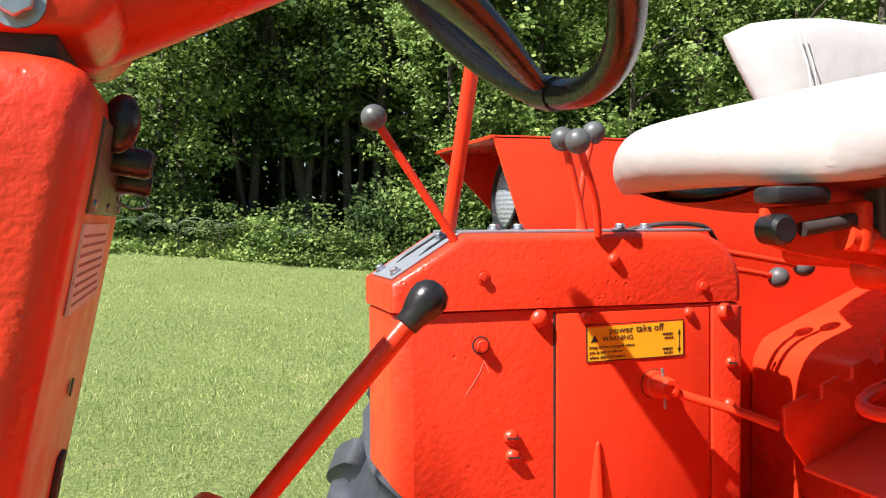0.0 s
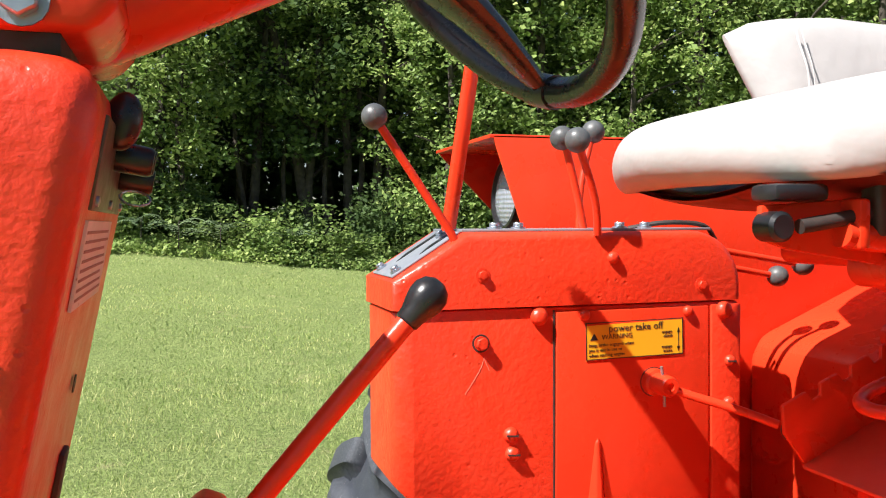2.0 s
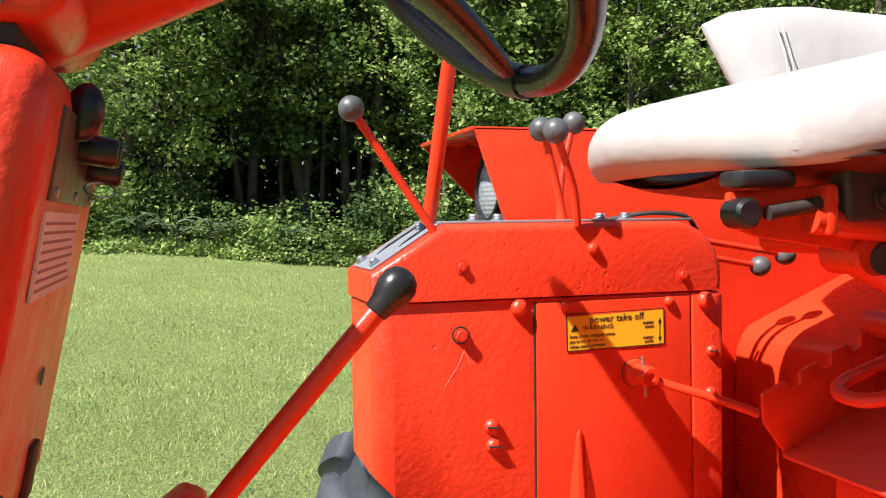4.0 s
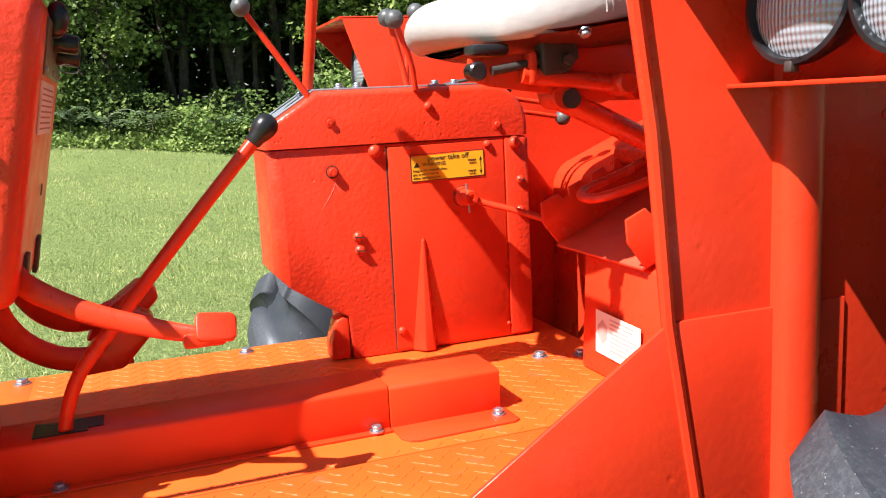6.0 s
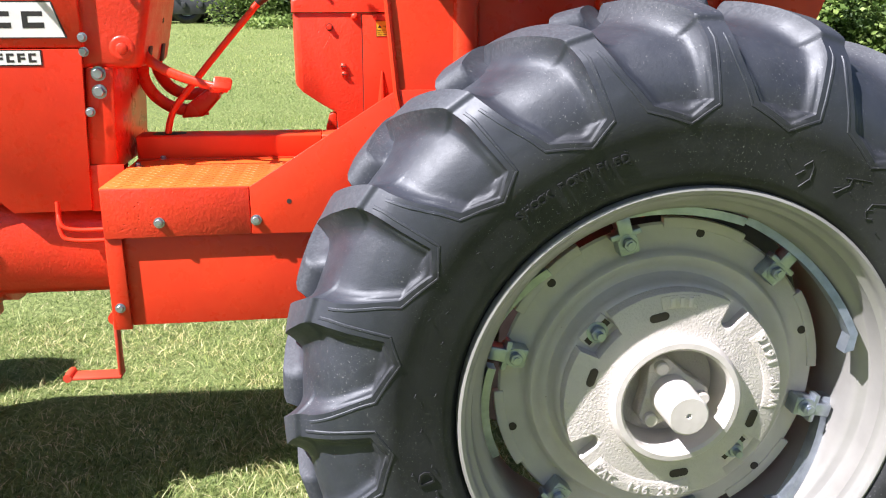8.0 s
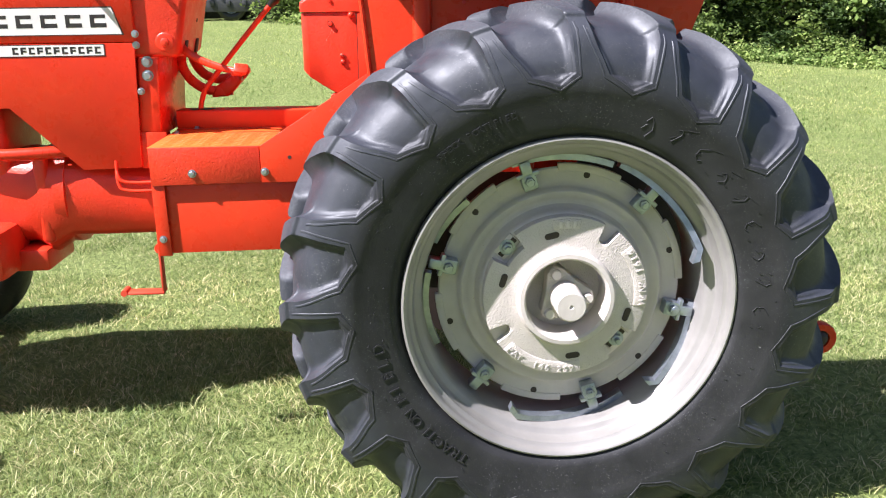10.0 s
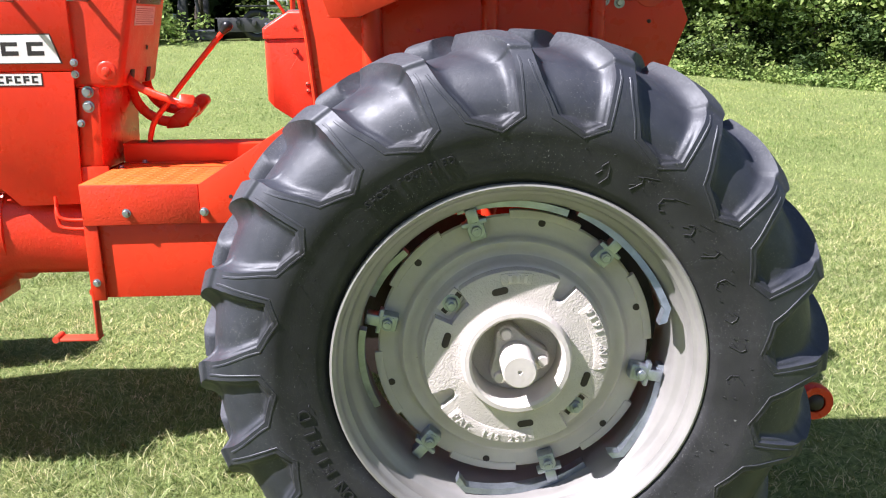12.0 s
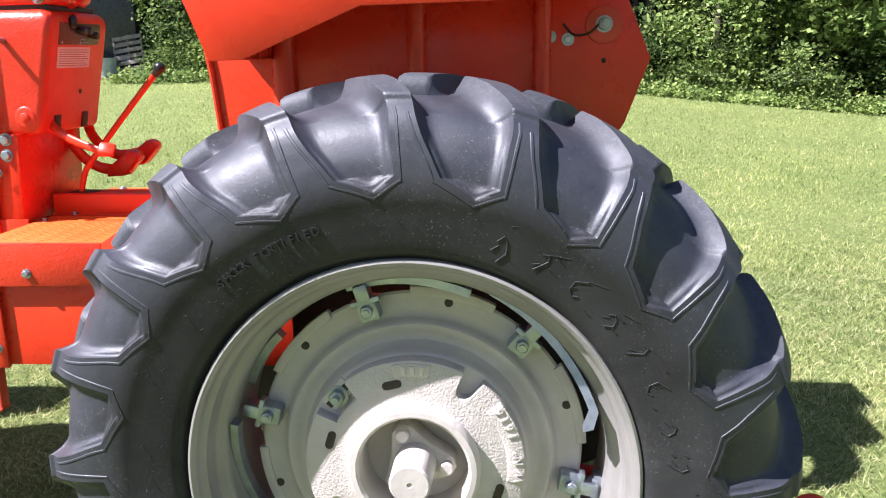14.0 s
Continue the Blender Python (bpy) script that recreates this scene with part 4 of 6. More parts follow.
# ---- fenders
SIDE = [(-0.592, 1.762), (-0.565, 1.543), (-0.546, 1.334), (-0.49, 1.0), (0.10, 1.0), (0.35, 1.22), (0.479, 1.412), (0.538, 1.569), (0.46, 1.762)]


def lamp(parent, x, y, z, name="headlamp"):
    shell = turned([(0.062, 0.0), (0.058, 0.025), (0.036, 0.050), (0.010, 0.063), (-0.006, 0.064), (-0.007, 0.059), (0.001, 0.057)], axis="x", seg=36)
    lm = part(name, shell, BLACK, parent, "black round work lamp with ribbed glass", at(x, y, z, 0, 6, 4 if y < 0 else 0), 50)
    part("lens", turned([(0.002, 0.058), (-0.004, 0.048), (-0.009, 0.032), (-0.012, 0.015), (-0.0125, 0.0)], axis="x", seg=36), GLASS, lm, "clear ribbed glass lens", smooth=70)
    part("lamp_screw", join(box(-0.008, 0.004, -0.005, 0.005, -0.071, -0.060, 0.002)), DARK, lm)
    return lm


def fender(y_in, s, lamp_x):
    """A fender; y_in is its inner sheet, s the way out from the tractor (-1 left, 1 right)."""
    lo, hi = sorted((y_in, y_in + 0.006 * s))
    nose = -0.587 if s < 0 else -0.640
    sheet = tpart("fender", slab([(nose, 1.762)] + SIDE[1:], lo, hi, 0.0015), ORANGE, "orange sheet steel rear fender")
    o = lambda d: y_in + d * s

    def fpart(name, bm, material=ORANGE, label=""):
        return part(name, bm, material, sheet, label)

    def span(a, b):
        return tuple(sorted((o(a), o(b))))

    fpart("fender_top", join(slab([(nose - 0.005, o(0.0)), (-0.532 if s < 0 else nose, o(0.31)), (0.47, o(0.31)), (0.47, o(0.0))], 1.757, 1.763, 0.0015, axis="z")))
    fpart("fender_skirt", slab([(-0.530 if s < 0 else nose, 1.762), (-0.462, 1.582), (-0.385, 1.584), (-0.12, 1.692), (0.47, 1.70), (0.47, 1.762)], *span(0.305, 0.311), 0.0015))
    fpart("lamp_shelf", join(box(-0.470, -0.40, *span(0.002, 0.308), 1.583, 1.588, 0.0015), box(-0.405, -0.400, *span(0.002, 0.306), 1.588, 1.757, 0.0015)))
    # folded lip down the front edge, and pressed stiffeners
    fpart("front_lip", join(tube([(-0.598, o(0.008), 1.755), (-0.565, o(0.008), 1.543), (-0.546, o(0.008), 1.334), (-0.49, o(0.008), 1.005)], 0.008, 8)))
    for x, wide in ((-0.376, 0.031), (-0.036, 0.024), (0.275, 0.022)):
        fpart("stiffener", slab([(x + wide * math.cos(math.pi - math.pi * k / 10), o(0.005 + 0.030 * math.sin(math.pi * k / 10) ** 0.8)) for k in range(11)], 1.0 if x < 0.2 else 1.25, 1.757, 0, axis="z"))
    for k, dy in enumerate((0.101, 0.232) if s < 0 else (0.105,)):
        lamp(sheet, lamp_x, o(dy), 1.666 if s < 0 else 1.678)
    return sheet


left_fender = fender(-0.410, -1, -0.462)
right_fender = fender(0.540, 1, -0.575)
part("marker_lamp_dish", turned([(0.0, 0.046), (-0.003, 0.044), (-0.004, 0.038), (-0.002, 0.0)], seg=32), ORANGE_WORN, left_fender, at=at(0.424, -0.416, 1.650))
part("marker_lamp_stem", join(hex_bolt(0.016, 0.018, 1.3), turned([(-0.02, 0.009), (-0.034, 0.008)], seg=14)), STEEL, left_fender, at=at(0.424, -0.419, 1.652))
part("wire", tube(spline([(0.415, -0.425, 1.655), (0.385, -0.426, 1.630), (0.35, -0.424, 1.628), (0.325, -0.422, 1.655)], 5), 0.0028, 8), BLACK, left_fender, "black lamp wire")
part("fender_bolt", join(turned([(0, 0.0155), (-0.003, 0.0155), (-0.003, 0.008)], seg=20), hex_bolt(0.0095, 0.008, 1.0)), STEEL, left_fender, at=at(0.337, -0.416, 1.617))
part("fender_plug", turned([(0, 0.0155), (-0.004, 0.0145), (-0.004, 0.010), (-0.001, 0.009), (-0.001, 0.0)], seg=20), STEEL, left_fender, at=at(0.294, -0.416, 1.624))
part("reflector_dot", turned([(0, 0.006), (-0.002, 0.006), (-0.003, 0.0)], seg=14), surface("red_plastic", (0.6, 0.01, 0.02), (0.75, 0.02, 0.03), 20.0, (0.25, 0.35)), left_fender, "small red reflector", at(-0.243, -0.416, 1.546))
part("fender_stud", round_head(0.006, 0.004), DARK, left_fender, at=at(0.425, -0.416, 1.565))

# ---- control console on the right of the platform
CON_Y = 0.372
body = [(-0.700, 1.106), (-0.706, 1.190), (-0.760, 1.222), (-0.812, 1.258), (-0.838, 1.284), (-0.838, 1.512), (-0.322, 1.512), (-0.322, 1.106)]
cb = slab(body, CON_Y, 0.525, 0)
bevel(cb, 0.030, 5, lambda e: all(abs(v.co.x + 0.838) < 1e-4 and v.co.y < CON_Y + 1e-4 for v in e.verts))
bevel(cb, 0.004, 2, angle=40)
console = tpart("control_console", cb, ORANGE_CAST, "orange control console with pitted paint")
cap = [(-0.841, 1.514), (-0.841, 1.551), (-0.740, 1.6145), *[(-0.399 + 0.080 * math.sin(radians(a)), 1.5345 + 0.080 * math.cos(radians(a))) for a in range(0, 91, 10)], (-0.319, 1.514)]
cp = slab(cap, CON_Y - 0.005, 0.53, 0)
bevel(cp, 0.012, 3, lambda e: all(v.co.y < CON_Y for v in e.verts) and max(v.co.z for v in e.verts) > 1.52)
bevel(cp, 0.030, 4, lambda e: all(abs(v.co.x + 0.841) < 0.014 for v in e.verts) and max(v.co.y for v in e.verts) < CON_Y + 0.02 and abs(e.verts[0].co.z - e.verts[1].co.z) > 0.02)
part("console_cap", cp, ORANGE_CAST, console, "orange console cap")
part("pto_cover", slab([(-0.612, 1.505), (-0.374, 1.507), (-0.372, 1.112), (-0.614, 1.112)], CON_Y - 0.004, CON_Y + 0.002, 0.002), ORANGE, console, "orange cover plate")
part("console_strip", slab([(-0.371, 1.508), (-0.322, 1.508), (-0.322, 1.112), (-0.369, 1.112)], CON_Y - 0.0065, CON_Y + 0.002, 0.002), ORANGE_CAST, console)
part("panel_seam", box(-0.6160, -0.6136, CON_Y - 0.0018, CON_Y + 0.001, 1.112, 1.508, 0), DARK, console, "dark panel seam")
part("toe_plate", slab([(-0.706, 1.108), (-0.706, 1.186), (-0.716, 1.190), (-0.730, 1.184), (-0.742, 1.140), (-0.742, 1.108)], CON_Y + 0.004, CON_Y + 0.05, 0.003), ORANGE, console)
rib = slab([(-0.585, 1.108), (-0.529, 1.108), (-0.541, 1.322), (-0.548, 1.330), (-0.556, 1.322)], CON_Y - 0.026, CON_Y, 0)
for v in rib.verts:
    if v.co.y < CON_Y - 0.01:
        v.co.x = -0.553 + (v.co.x + 0.553) * 0.35
        v.co.y = CON_Y - 0.006 - 0.022 * min(1, (1.335 - v.co.z) / 0.22)
bevel(rib, 0.005, 3, angle=20)
part("console_rib", rib, ORANGE, console, "pressed tapering rib")
for x, z, r, fam in ((-0.719, 1.558, 0.0085, 1), (-0.528, 1.578, 0.0085, 0), (-0.387, 1.537, 0.0085, 1), (-0.637, 1.500, 0.0125, 0), (-0.571, 1.500, 0.0078, 0), (-0.409, 1.500, 0.0078, 0), (-0.352, 1.500, 0.0125, 0),
                     (-0.341, 1.426, 0.0085, 2), (-0.343, 1.365, 0.009, 0), (-0.678, 1.342, 0.0105, 2), (-0.676, 1.316, 0.0105, 2), (-0.603, 1.150, 0.008, 0), (-0.375, 1.135, 0.004, 0)):
    y = CON_Y - (0.005 if z > 1.514 else 0.0065 if x > -0.371 else 0.004 if -0.614 < x < -0.371 else 0.0)
    if fam == 1:
        bm = join(turned([(0, r * 1.15), (-0.001, r * 1.15), (-0.001, r * 0.8)], seg=18), hex_bolt(r * 0.75, 0.003, 1.0))
    else:
        bm = round_head(r, r * 0.9)
    part("console_screw", bm, ORANGE_CAST, console, at=at(x, y, z, 0, 20 * x * 50 % 60, 0))
    if fam == 2:
        part("screw_slot", box(-r * 0.8, r * 0.8, -r * 0.93, -r * 0.5, -0.0012, 0.0012, 0), DARK, console, at=at(x, y, z, 0, 5, 0))
part("recess_ring", turned([(0, 0.0122), (-0.0006, 0.0122), (-0.0006, 0.0)], seg=24), DARK, console, "dark ring round a sunken screw", at(-0.720, CON_Y, 1.467))
part("sunken_screw", hex_bolt(0.0085, 0.006, 1.15), ORANGE_CAST, console, at=at(-0.720, CON_Y - 0.001, 1.467, 0, 12))
# scratches in the paint below it
part("scratch", tube(spline([(-0.716, CON_Y + 0.0001, 1.445), (-0.722, CON_Y + 0.0001, 1.43), (-0.742, CON_Y + 0.0001, 1.40)], 4), 0.0006, 5), SCUFF, console)
part("scratch", tube([(-0.716, CON_Y + 0.0001, 1.448), (-0.708, CON_Y + 0.0001, 1.43)], 0.0006, 5), SCUFF, console)

# silver top plate and the slanting quadrant with its slots
part("top_plate", slab([(-0.742, 0.385), (-0.742, 0.52), (-0.36, 0.52), (-0.36, 0.385)], 1.6145, 1.6185, 0.001, axis="z"), GREY_PLATE, console, "grey top plate")
slope = Vector((0.101, 0, 0.0635)).normalized()
QUAD = Matrix.Translation((-0.841, CON_Y + 0.016, 1.5515)) @ Matrix(((slope.x, 0, -slope.z, 0), (0, 1, 0, 0), (slope.z, 0, slope.x, 0), (0, 0, 0, 1)))
part("quadrant_plate", slab([(0.006, 0.0), (0.116, 0.0), (0.116, 0.118), (0.006, 0.118)], 0.0, 0.003, 0.001, axis="z"), GREY_PLATE, console, "grey slotted quadrant plate", QUAD)
for y0, x0, x1 in ((0.020, 0.058, 0.114), (0.074, 0.036, 0.114)):
    part("quadrant_slot", slab([(x0, y0), (x1, y0 - 0.001), (x1, y0 + 0.012), (x0 + 0.02, y0 + 0.013)], 0.003, 0.0038, 0, axis="z"), BLACK, console, "dark lever slot", QUAD)
for u, v in ((0.018, 0.014), (0.018, 0.100), (0.104, 0.05)):
    part("quadrant_bolt", hex_bolt(0.006, 0.005), STEEL, console, at=QUAD @ at(u, v, 0.003, -90))
for x in (-0.69, -0.655, -0.50, -0.46):
    part("top_bolt", hex_bolt(0.0075, 0.006), STEEL, console, at=at(x, 0.40, 1.6185, -90))
part("hose", tube(spline([(-0.47, 0.43, 1.618), (-0.42, 0.41, 1.626), (-0.36, 0.405, 1.622), (-0.335, 0.41, 1.60)], 5), 0.0035, 8), DARK, console, "thin dark cable")

# warning label
lab = slab([(0, 0), (0.1515, 0.0045), (0.1515, 0.0525), (-0.001, 0.048)], 0, 0.0006, 0, axis="z")
LAB = on_left(-0.5685, CON_Y - 0.0045, 1.4365)
label_ob = part("warning_label", lab, YELLOW, console, "yellow warning label with black print", LAB)
rim_w = 0.0012
part("label_border", join(box(0, 0.1515, 0, rim_w, 0.0006, 0.0009, 0), box(0, 0.1515, 0.0505, 0.0505 + rim_w, 0.0006, 0.0009, 0), box(-0.0005, rim_w, 0, 0.051, 0.0006, 0.0009, 0), box(0.1505, 0.1518, 0.001, 0.052, 0.0006, 0.0009, 0)), INK, console, at=LAB @ at(0, 0.0005, 0, 0, 0, 0.85))
for txt, size, u, v in (("power take off", 0.0142, 0.034, 0.0385), ("WARNING", 0.0098, 0.0235, 0.0285), ("keep brake engaged when", 0.0066, 0.004, 0.0185), ("pto is not in use or", 0.0066, 0.004, 0.0115), ("when starting engine", 0.0066, 0.004, 0.0045),
                        ("engage", 0.0062, 0.117, 0.0335), ("clutch", 0.0062, 0.120, 0.0275), ("engage", 0.0062, 0.117, 0.0125), ("brake", 0.0062, 0.120, 0.0065)):
    writing(txt, size, LAB @ at(u, v, 0.0007, 0, 0, 1.4), INK, console, bold=0.0)
part("label_sign", slab([(0.006, 0.0275), (0.018, 0.0278), (0.012, 0.0375)], 0.0006, 0.0010, 0, axis="z"), INK, console, at=LAB)
part("label_arrow", join(box(0.1435, 0.1447, 0.008, 0.040, 0.0006, 0.001, 0), slab([(0.1415, 0.034), (0.1467, 0.034), (0.1441, 0.041)], 0.0006, 0.001, 0, axis="z"), slab([(0.1415, 0.014), (0.1467, 0.014), (0.1441, 0.007)], 0.0006, 0.001, 0, axis="z")), INK, console, at=LAB)

# power take-off crank
boss = tpart("pto_lever", join(turned([(0.005, 0.020), (-0.012, 0.019), (-0.014, 0.015), (-0.042, 0.0145), (-0.046, 0.012), (-0.046, 0.006), (-0.043, 0.005), (-0.043, 0)], seg=24, centre=(-0.464, CON_Y - 0.004, 1.402)),
                               tube(spline([(-0.462, 0.345, 1.400), (-0.43, 0.325, 1.388), (-0.38, 0.295, 1.372), (-0.335, 0.266, 1.354)], 4), 0.0062, 10)), ORANGE, "orange clutch lever on a short shaft")
part("boss_shade", turned([(0, 0.0208), (-0.0006, 0.0208), (-0.0006, 0.0)], seg=24), DARK, console, "dark gap round the shaft", at(-0.464, CON_Y - 0.0042, 1.402))
part("knob", ball((-0.319, 0.257, 1.347), 0.0155), BLACK, boss, "black ball knob", smooth=80)
part("cotter_pin", tube([(-0.468, CON_Y - 0.032, 1.428), (-0.464, CON_Y - 0.032, 1.402), (-0.463, CON_Y - 0.032, 1.372)], 0.0022, 8), STEEL, boss, "bare steel cotter pin")


def hand_lever(points, r, tip, ball_r, name, label, material=BALL_GREY):
    lv = tpart(name, tube(points, r, 12), ORANGE, label)
    part("knob", ball(tip, ball_r), material, lv, "dark grey ball knob", smooth=80)
    return lv


hand_lever([(-0.752, 0.379, 1.600), (-0.758, 0.379, 1.613), (-0.855, 0.376, 1.754)], 0.0058, (-0.861, 0.376, 1.763), 0.0168, "throttle_lever", "slim orange throttle lever")
hand_lever(spline([(-0.555, 0.40, 1.61), (-0.564, 0.402, 1.66), (-0.585, 0.398, 1.735)], 4), 0.0055, (-0.590, 0.398, 1.744), 0.0172, "hydraulic_lever", "slim orange hydraulic lever")
hand_lever(spline([(-0.552, 0.365, 1.61), (-0.562, 0.355, 1.66), (-0.590, 0.342, 1.725)], 4), 0.0055, (-0.594, 0.341, 1.736), 0.0172, "hydraulic_lever", "slim orange hydraulic lever")
hand_lever(spline([(-0.545, 0.44, 1.61), (-0.535, 0.452, 1.68), (-0.515, 0.459, 1.75)], 4), 0.0050, (-0.511, 0.460, 1.761), 0.0172, "hydraulic_lever", "slim orange hydraulic lever")
hand_lever(spline([(-0.36, 0.432, 1.562), (-0.29, 0.435, 1.556), (-0.215, 0.437, 1.543)], 4), 0.0048, (-0.203, 0.437, 1.541), 0.0165, "position_lever", "short orange position lever")
hand_lever(spline([(-0.36, 0.405, 1.590), (-0.29, 0.405, 1.578), (-0.194, 0.405, 1.562)], 4), 0.0048, (-0.182, 0.405, 1.560), 0.0165, "position_lever", "short orange position lever")
tpart("upright_post", tube([(-0.735, 0.475, 1.50), (-0.735, 0.465, 1.62), (-0.722, 0.40, 1.83), (-0.7195, 0.39, 1.868)], 0.0105, 14), ORANGE, "upright orange post")

# ---- seat
SEAT_Y = 0.062


def pillow(x0, x1, y0, y1, top, bottom, nx=26, ny=26, rnd=0.28, blunt=8.0):
    """A closed cushion with rounded plan; top and bottom give heights over (u, v) in -1 to 1."""
    bm = bmesh.new()
    cx, cy, hx, hy = (x0 + x1) / 2, (y0 + y1) / 2, (x1 - x0) / 2, (y1 - y0) / 2

    def place(u, v):
        return cx + hx * u * math.sqrt(1 - rnd * v * v / 2), cy + hy * v * math.sqrt(1 - rnd * u * u / 2)

    up, dn = {}, {}
    for i in range(nx + 1):
        for j in range(ny + 1):
            u, v = math.sin((i / nx - 0.5) * math.pi), math.sin((j / ny - 0.5) * math.pi)
            x, y = place(u, v)
            edge = min(1, (1 - max(abs(u), abs(v))) * blunt)
            e = math.sqrt(max(0, 1 - (1 - edge) ** 2))
            t, b = top(u, v), bottom(u, v)
            mid = b + (t - b) * 0.5
            up[i, j] = bm.verts.new((x, y, mid + (t - mid) * e))
            dn[i, j] = bm.verts.new((x, y, mid + (b - mid) * e))
    for g, flip in ((up, False), (dn, True)):
        for i in range(nx):
            for j in range(ny):
                f = (g[i, j], g[i + 1, j], g[i + 1, j + 1], g[i, j + 1])
                bm.faces.new(f[::-1] if flip else f)
    bmesh.ops.remove_doubles(bm, verts=bm.verts, dist=1e-5)
    return bm


def seat_top(u, v):
    x = (u + 1) / 2
    return 1.724 + 0.135 * x - 0.035 * x * x + 0.012 * v * v * x - 0.010 * (1 - x) * v * v


def seat_bottom(u, v):
    x = (u + 1) / 2
    return 1.660 + 0.066 * x * x * (3 - 2 * x) - 0.012 * max(0.0, x - 0.6)


sb = pillow(-0.655, -0.12, SEAT_Y - 0.247, SEAT_Y + 0.247, seat_top, seat_bottom, 34, 30, 0.85)
for v in sb.verts:
    front = max(0.0, (-0.45 - v.co.x) / 0.25)
    v.co.y = SEAT_Y + (v.co.y - SEAT_Y) * (1 - 0.10 * front ** 1.6)
seat = tpart("seat", sb, VINYL, "white vinyl tractor seat with wrap-round back", smooth=180)
# low wrap-round back whose wings lean forward
bk = bmesh.new()
rows = []
N = 48
for i in range(N + 1):
    t = -1 + 2 * i / N
    f = abs(t)
    ang = t * radians(96)
    px, py = -0.158 + 0.24 * math.cos(ang), SEAT_Y + 0.262 * math.sin(ang)
    if f > 0.70:
        px -= (f - 0.70) * 0.44
    nx_, ny_ = math.cos(ang), math.sin(ang)
    end = max(0.0, (f - 0.86) / 0.14)
    high = 1.893 + 0.028 * max(0.0, 1 - abs(f - 0.84) / 0.40) - 0.022 * end ** 4
    low = 1.740
    thick = 0.036 * math.sqrt(max(0.03, 1 - end ** 3))
    ring = []
    for k in range(20):
        a = 2 * math.pi * k / 20
        c, s_ = math.cos(a), math.sin(a)
        c, s_ = math.copysign(abs(c) ** 0.75, c), math.copysign(abs(s_) ** 0.55, s_)
        lean_out = 0.022 * s_
        ring.append(bk.verts.new((px + nx_ * (thick * c + lean_out) - 0.026 * (f ** 3) * (s_ + 1), py + ny_ * (thick * c + lean_out), (high + low) / 2 + (high - low) / 2 * s_)))
    rows.append(ring)
for p, q in zip(rows, rows[1:]):
    for k in range(20):
        bk.faces.new((p[k], p[(k + 1) % 20], q[(k + 1) % 20], q[k]))
bk.faces.new(rows[0])
bk.faces.new(rows[-1][::-1])
part("backrest", bk, VINYL, seat, "white vinyl wrap-round backrest", smooth=70)
for line in (spline([(-0.470, SEAT_Y - 0.242, 1.690), (-0.474, SEAT_Y - 0.2475, 1.718), (-0.462, SEAT_Y - 0.236, 1.762), (-0.43, SEAT_Y - 0.19, 1.788), (-0.37, SEAT_Y - 0.11, 1.800)], 8),
             spline([(-0.276, SEAT_Y + 0.215, 1.775), (-0.283, SEAT_Y + 0.214, 1.83), (-0.291, SEAT_Y + 0.222, 1.870), (-0.290, SEAT_Y + 0.232, 1.895)], 8)):
    part("seam", tube(line, 0.0016, 6), STITCH, seat, "stitched seam")
    part("seam", tube([Vector(q) + Vector((0.009, 0, 0.001)) for q in line], 0.0010, 6), STITCH, seat, "stitched seam")
pan = bmesh.new()
grid = []
for i in range(13):
    u = i / 12
    row = []
    for j in range(13):
        v = -1 + j / 6
        half = 0.262 * math.sqrt(max(0.02, 1 - (1 - min(1.0, u * 2.2 + 0.12)) ** 2))
        z = 1.648 + 0.058 * u * u * (3 - 2 * u) + 0.016 * v * v - 0.030 * math.sin(math.pi * u) * (1 - v * v)
        row.append((-0.600 + 0.50 * u, SEAT_Y + half * v, z))
    grid.append(row)
for lift in (0.0, 0.005):
    vs = [[pan.verts.new((x, y, z + lift)) for x, y, z in row] for row in grid]
    for p, q in zip(vs, vs[1:]):
        for k in range(12):
            pan.faces.new((p[k], p[k + 1], q[k + 1], q[k]) if lift else (p[k], q[k], q[k + 1], p[k + 1]))
part("seat_pan", pan, DARK_RED, seat, "mottled dark red steel seat pan")
part("pan_bolt", hex_bolt(0.0075, 0.006, 1.3), STEEL, seat, at=at(-0.495, SEAT_Y - 0.225, 1.668, 62, 0, 0))
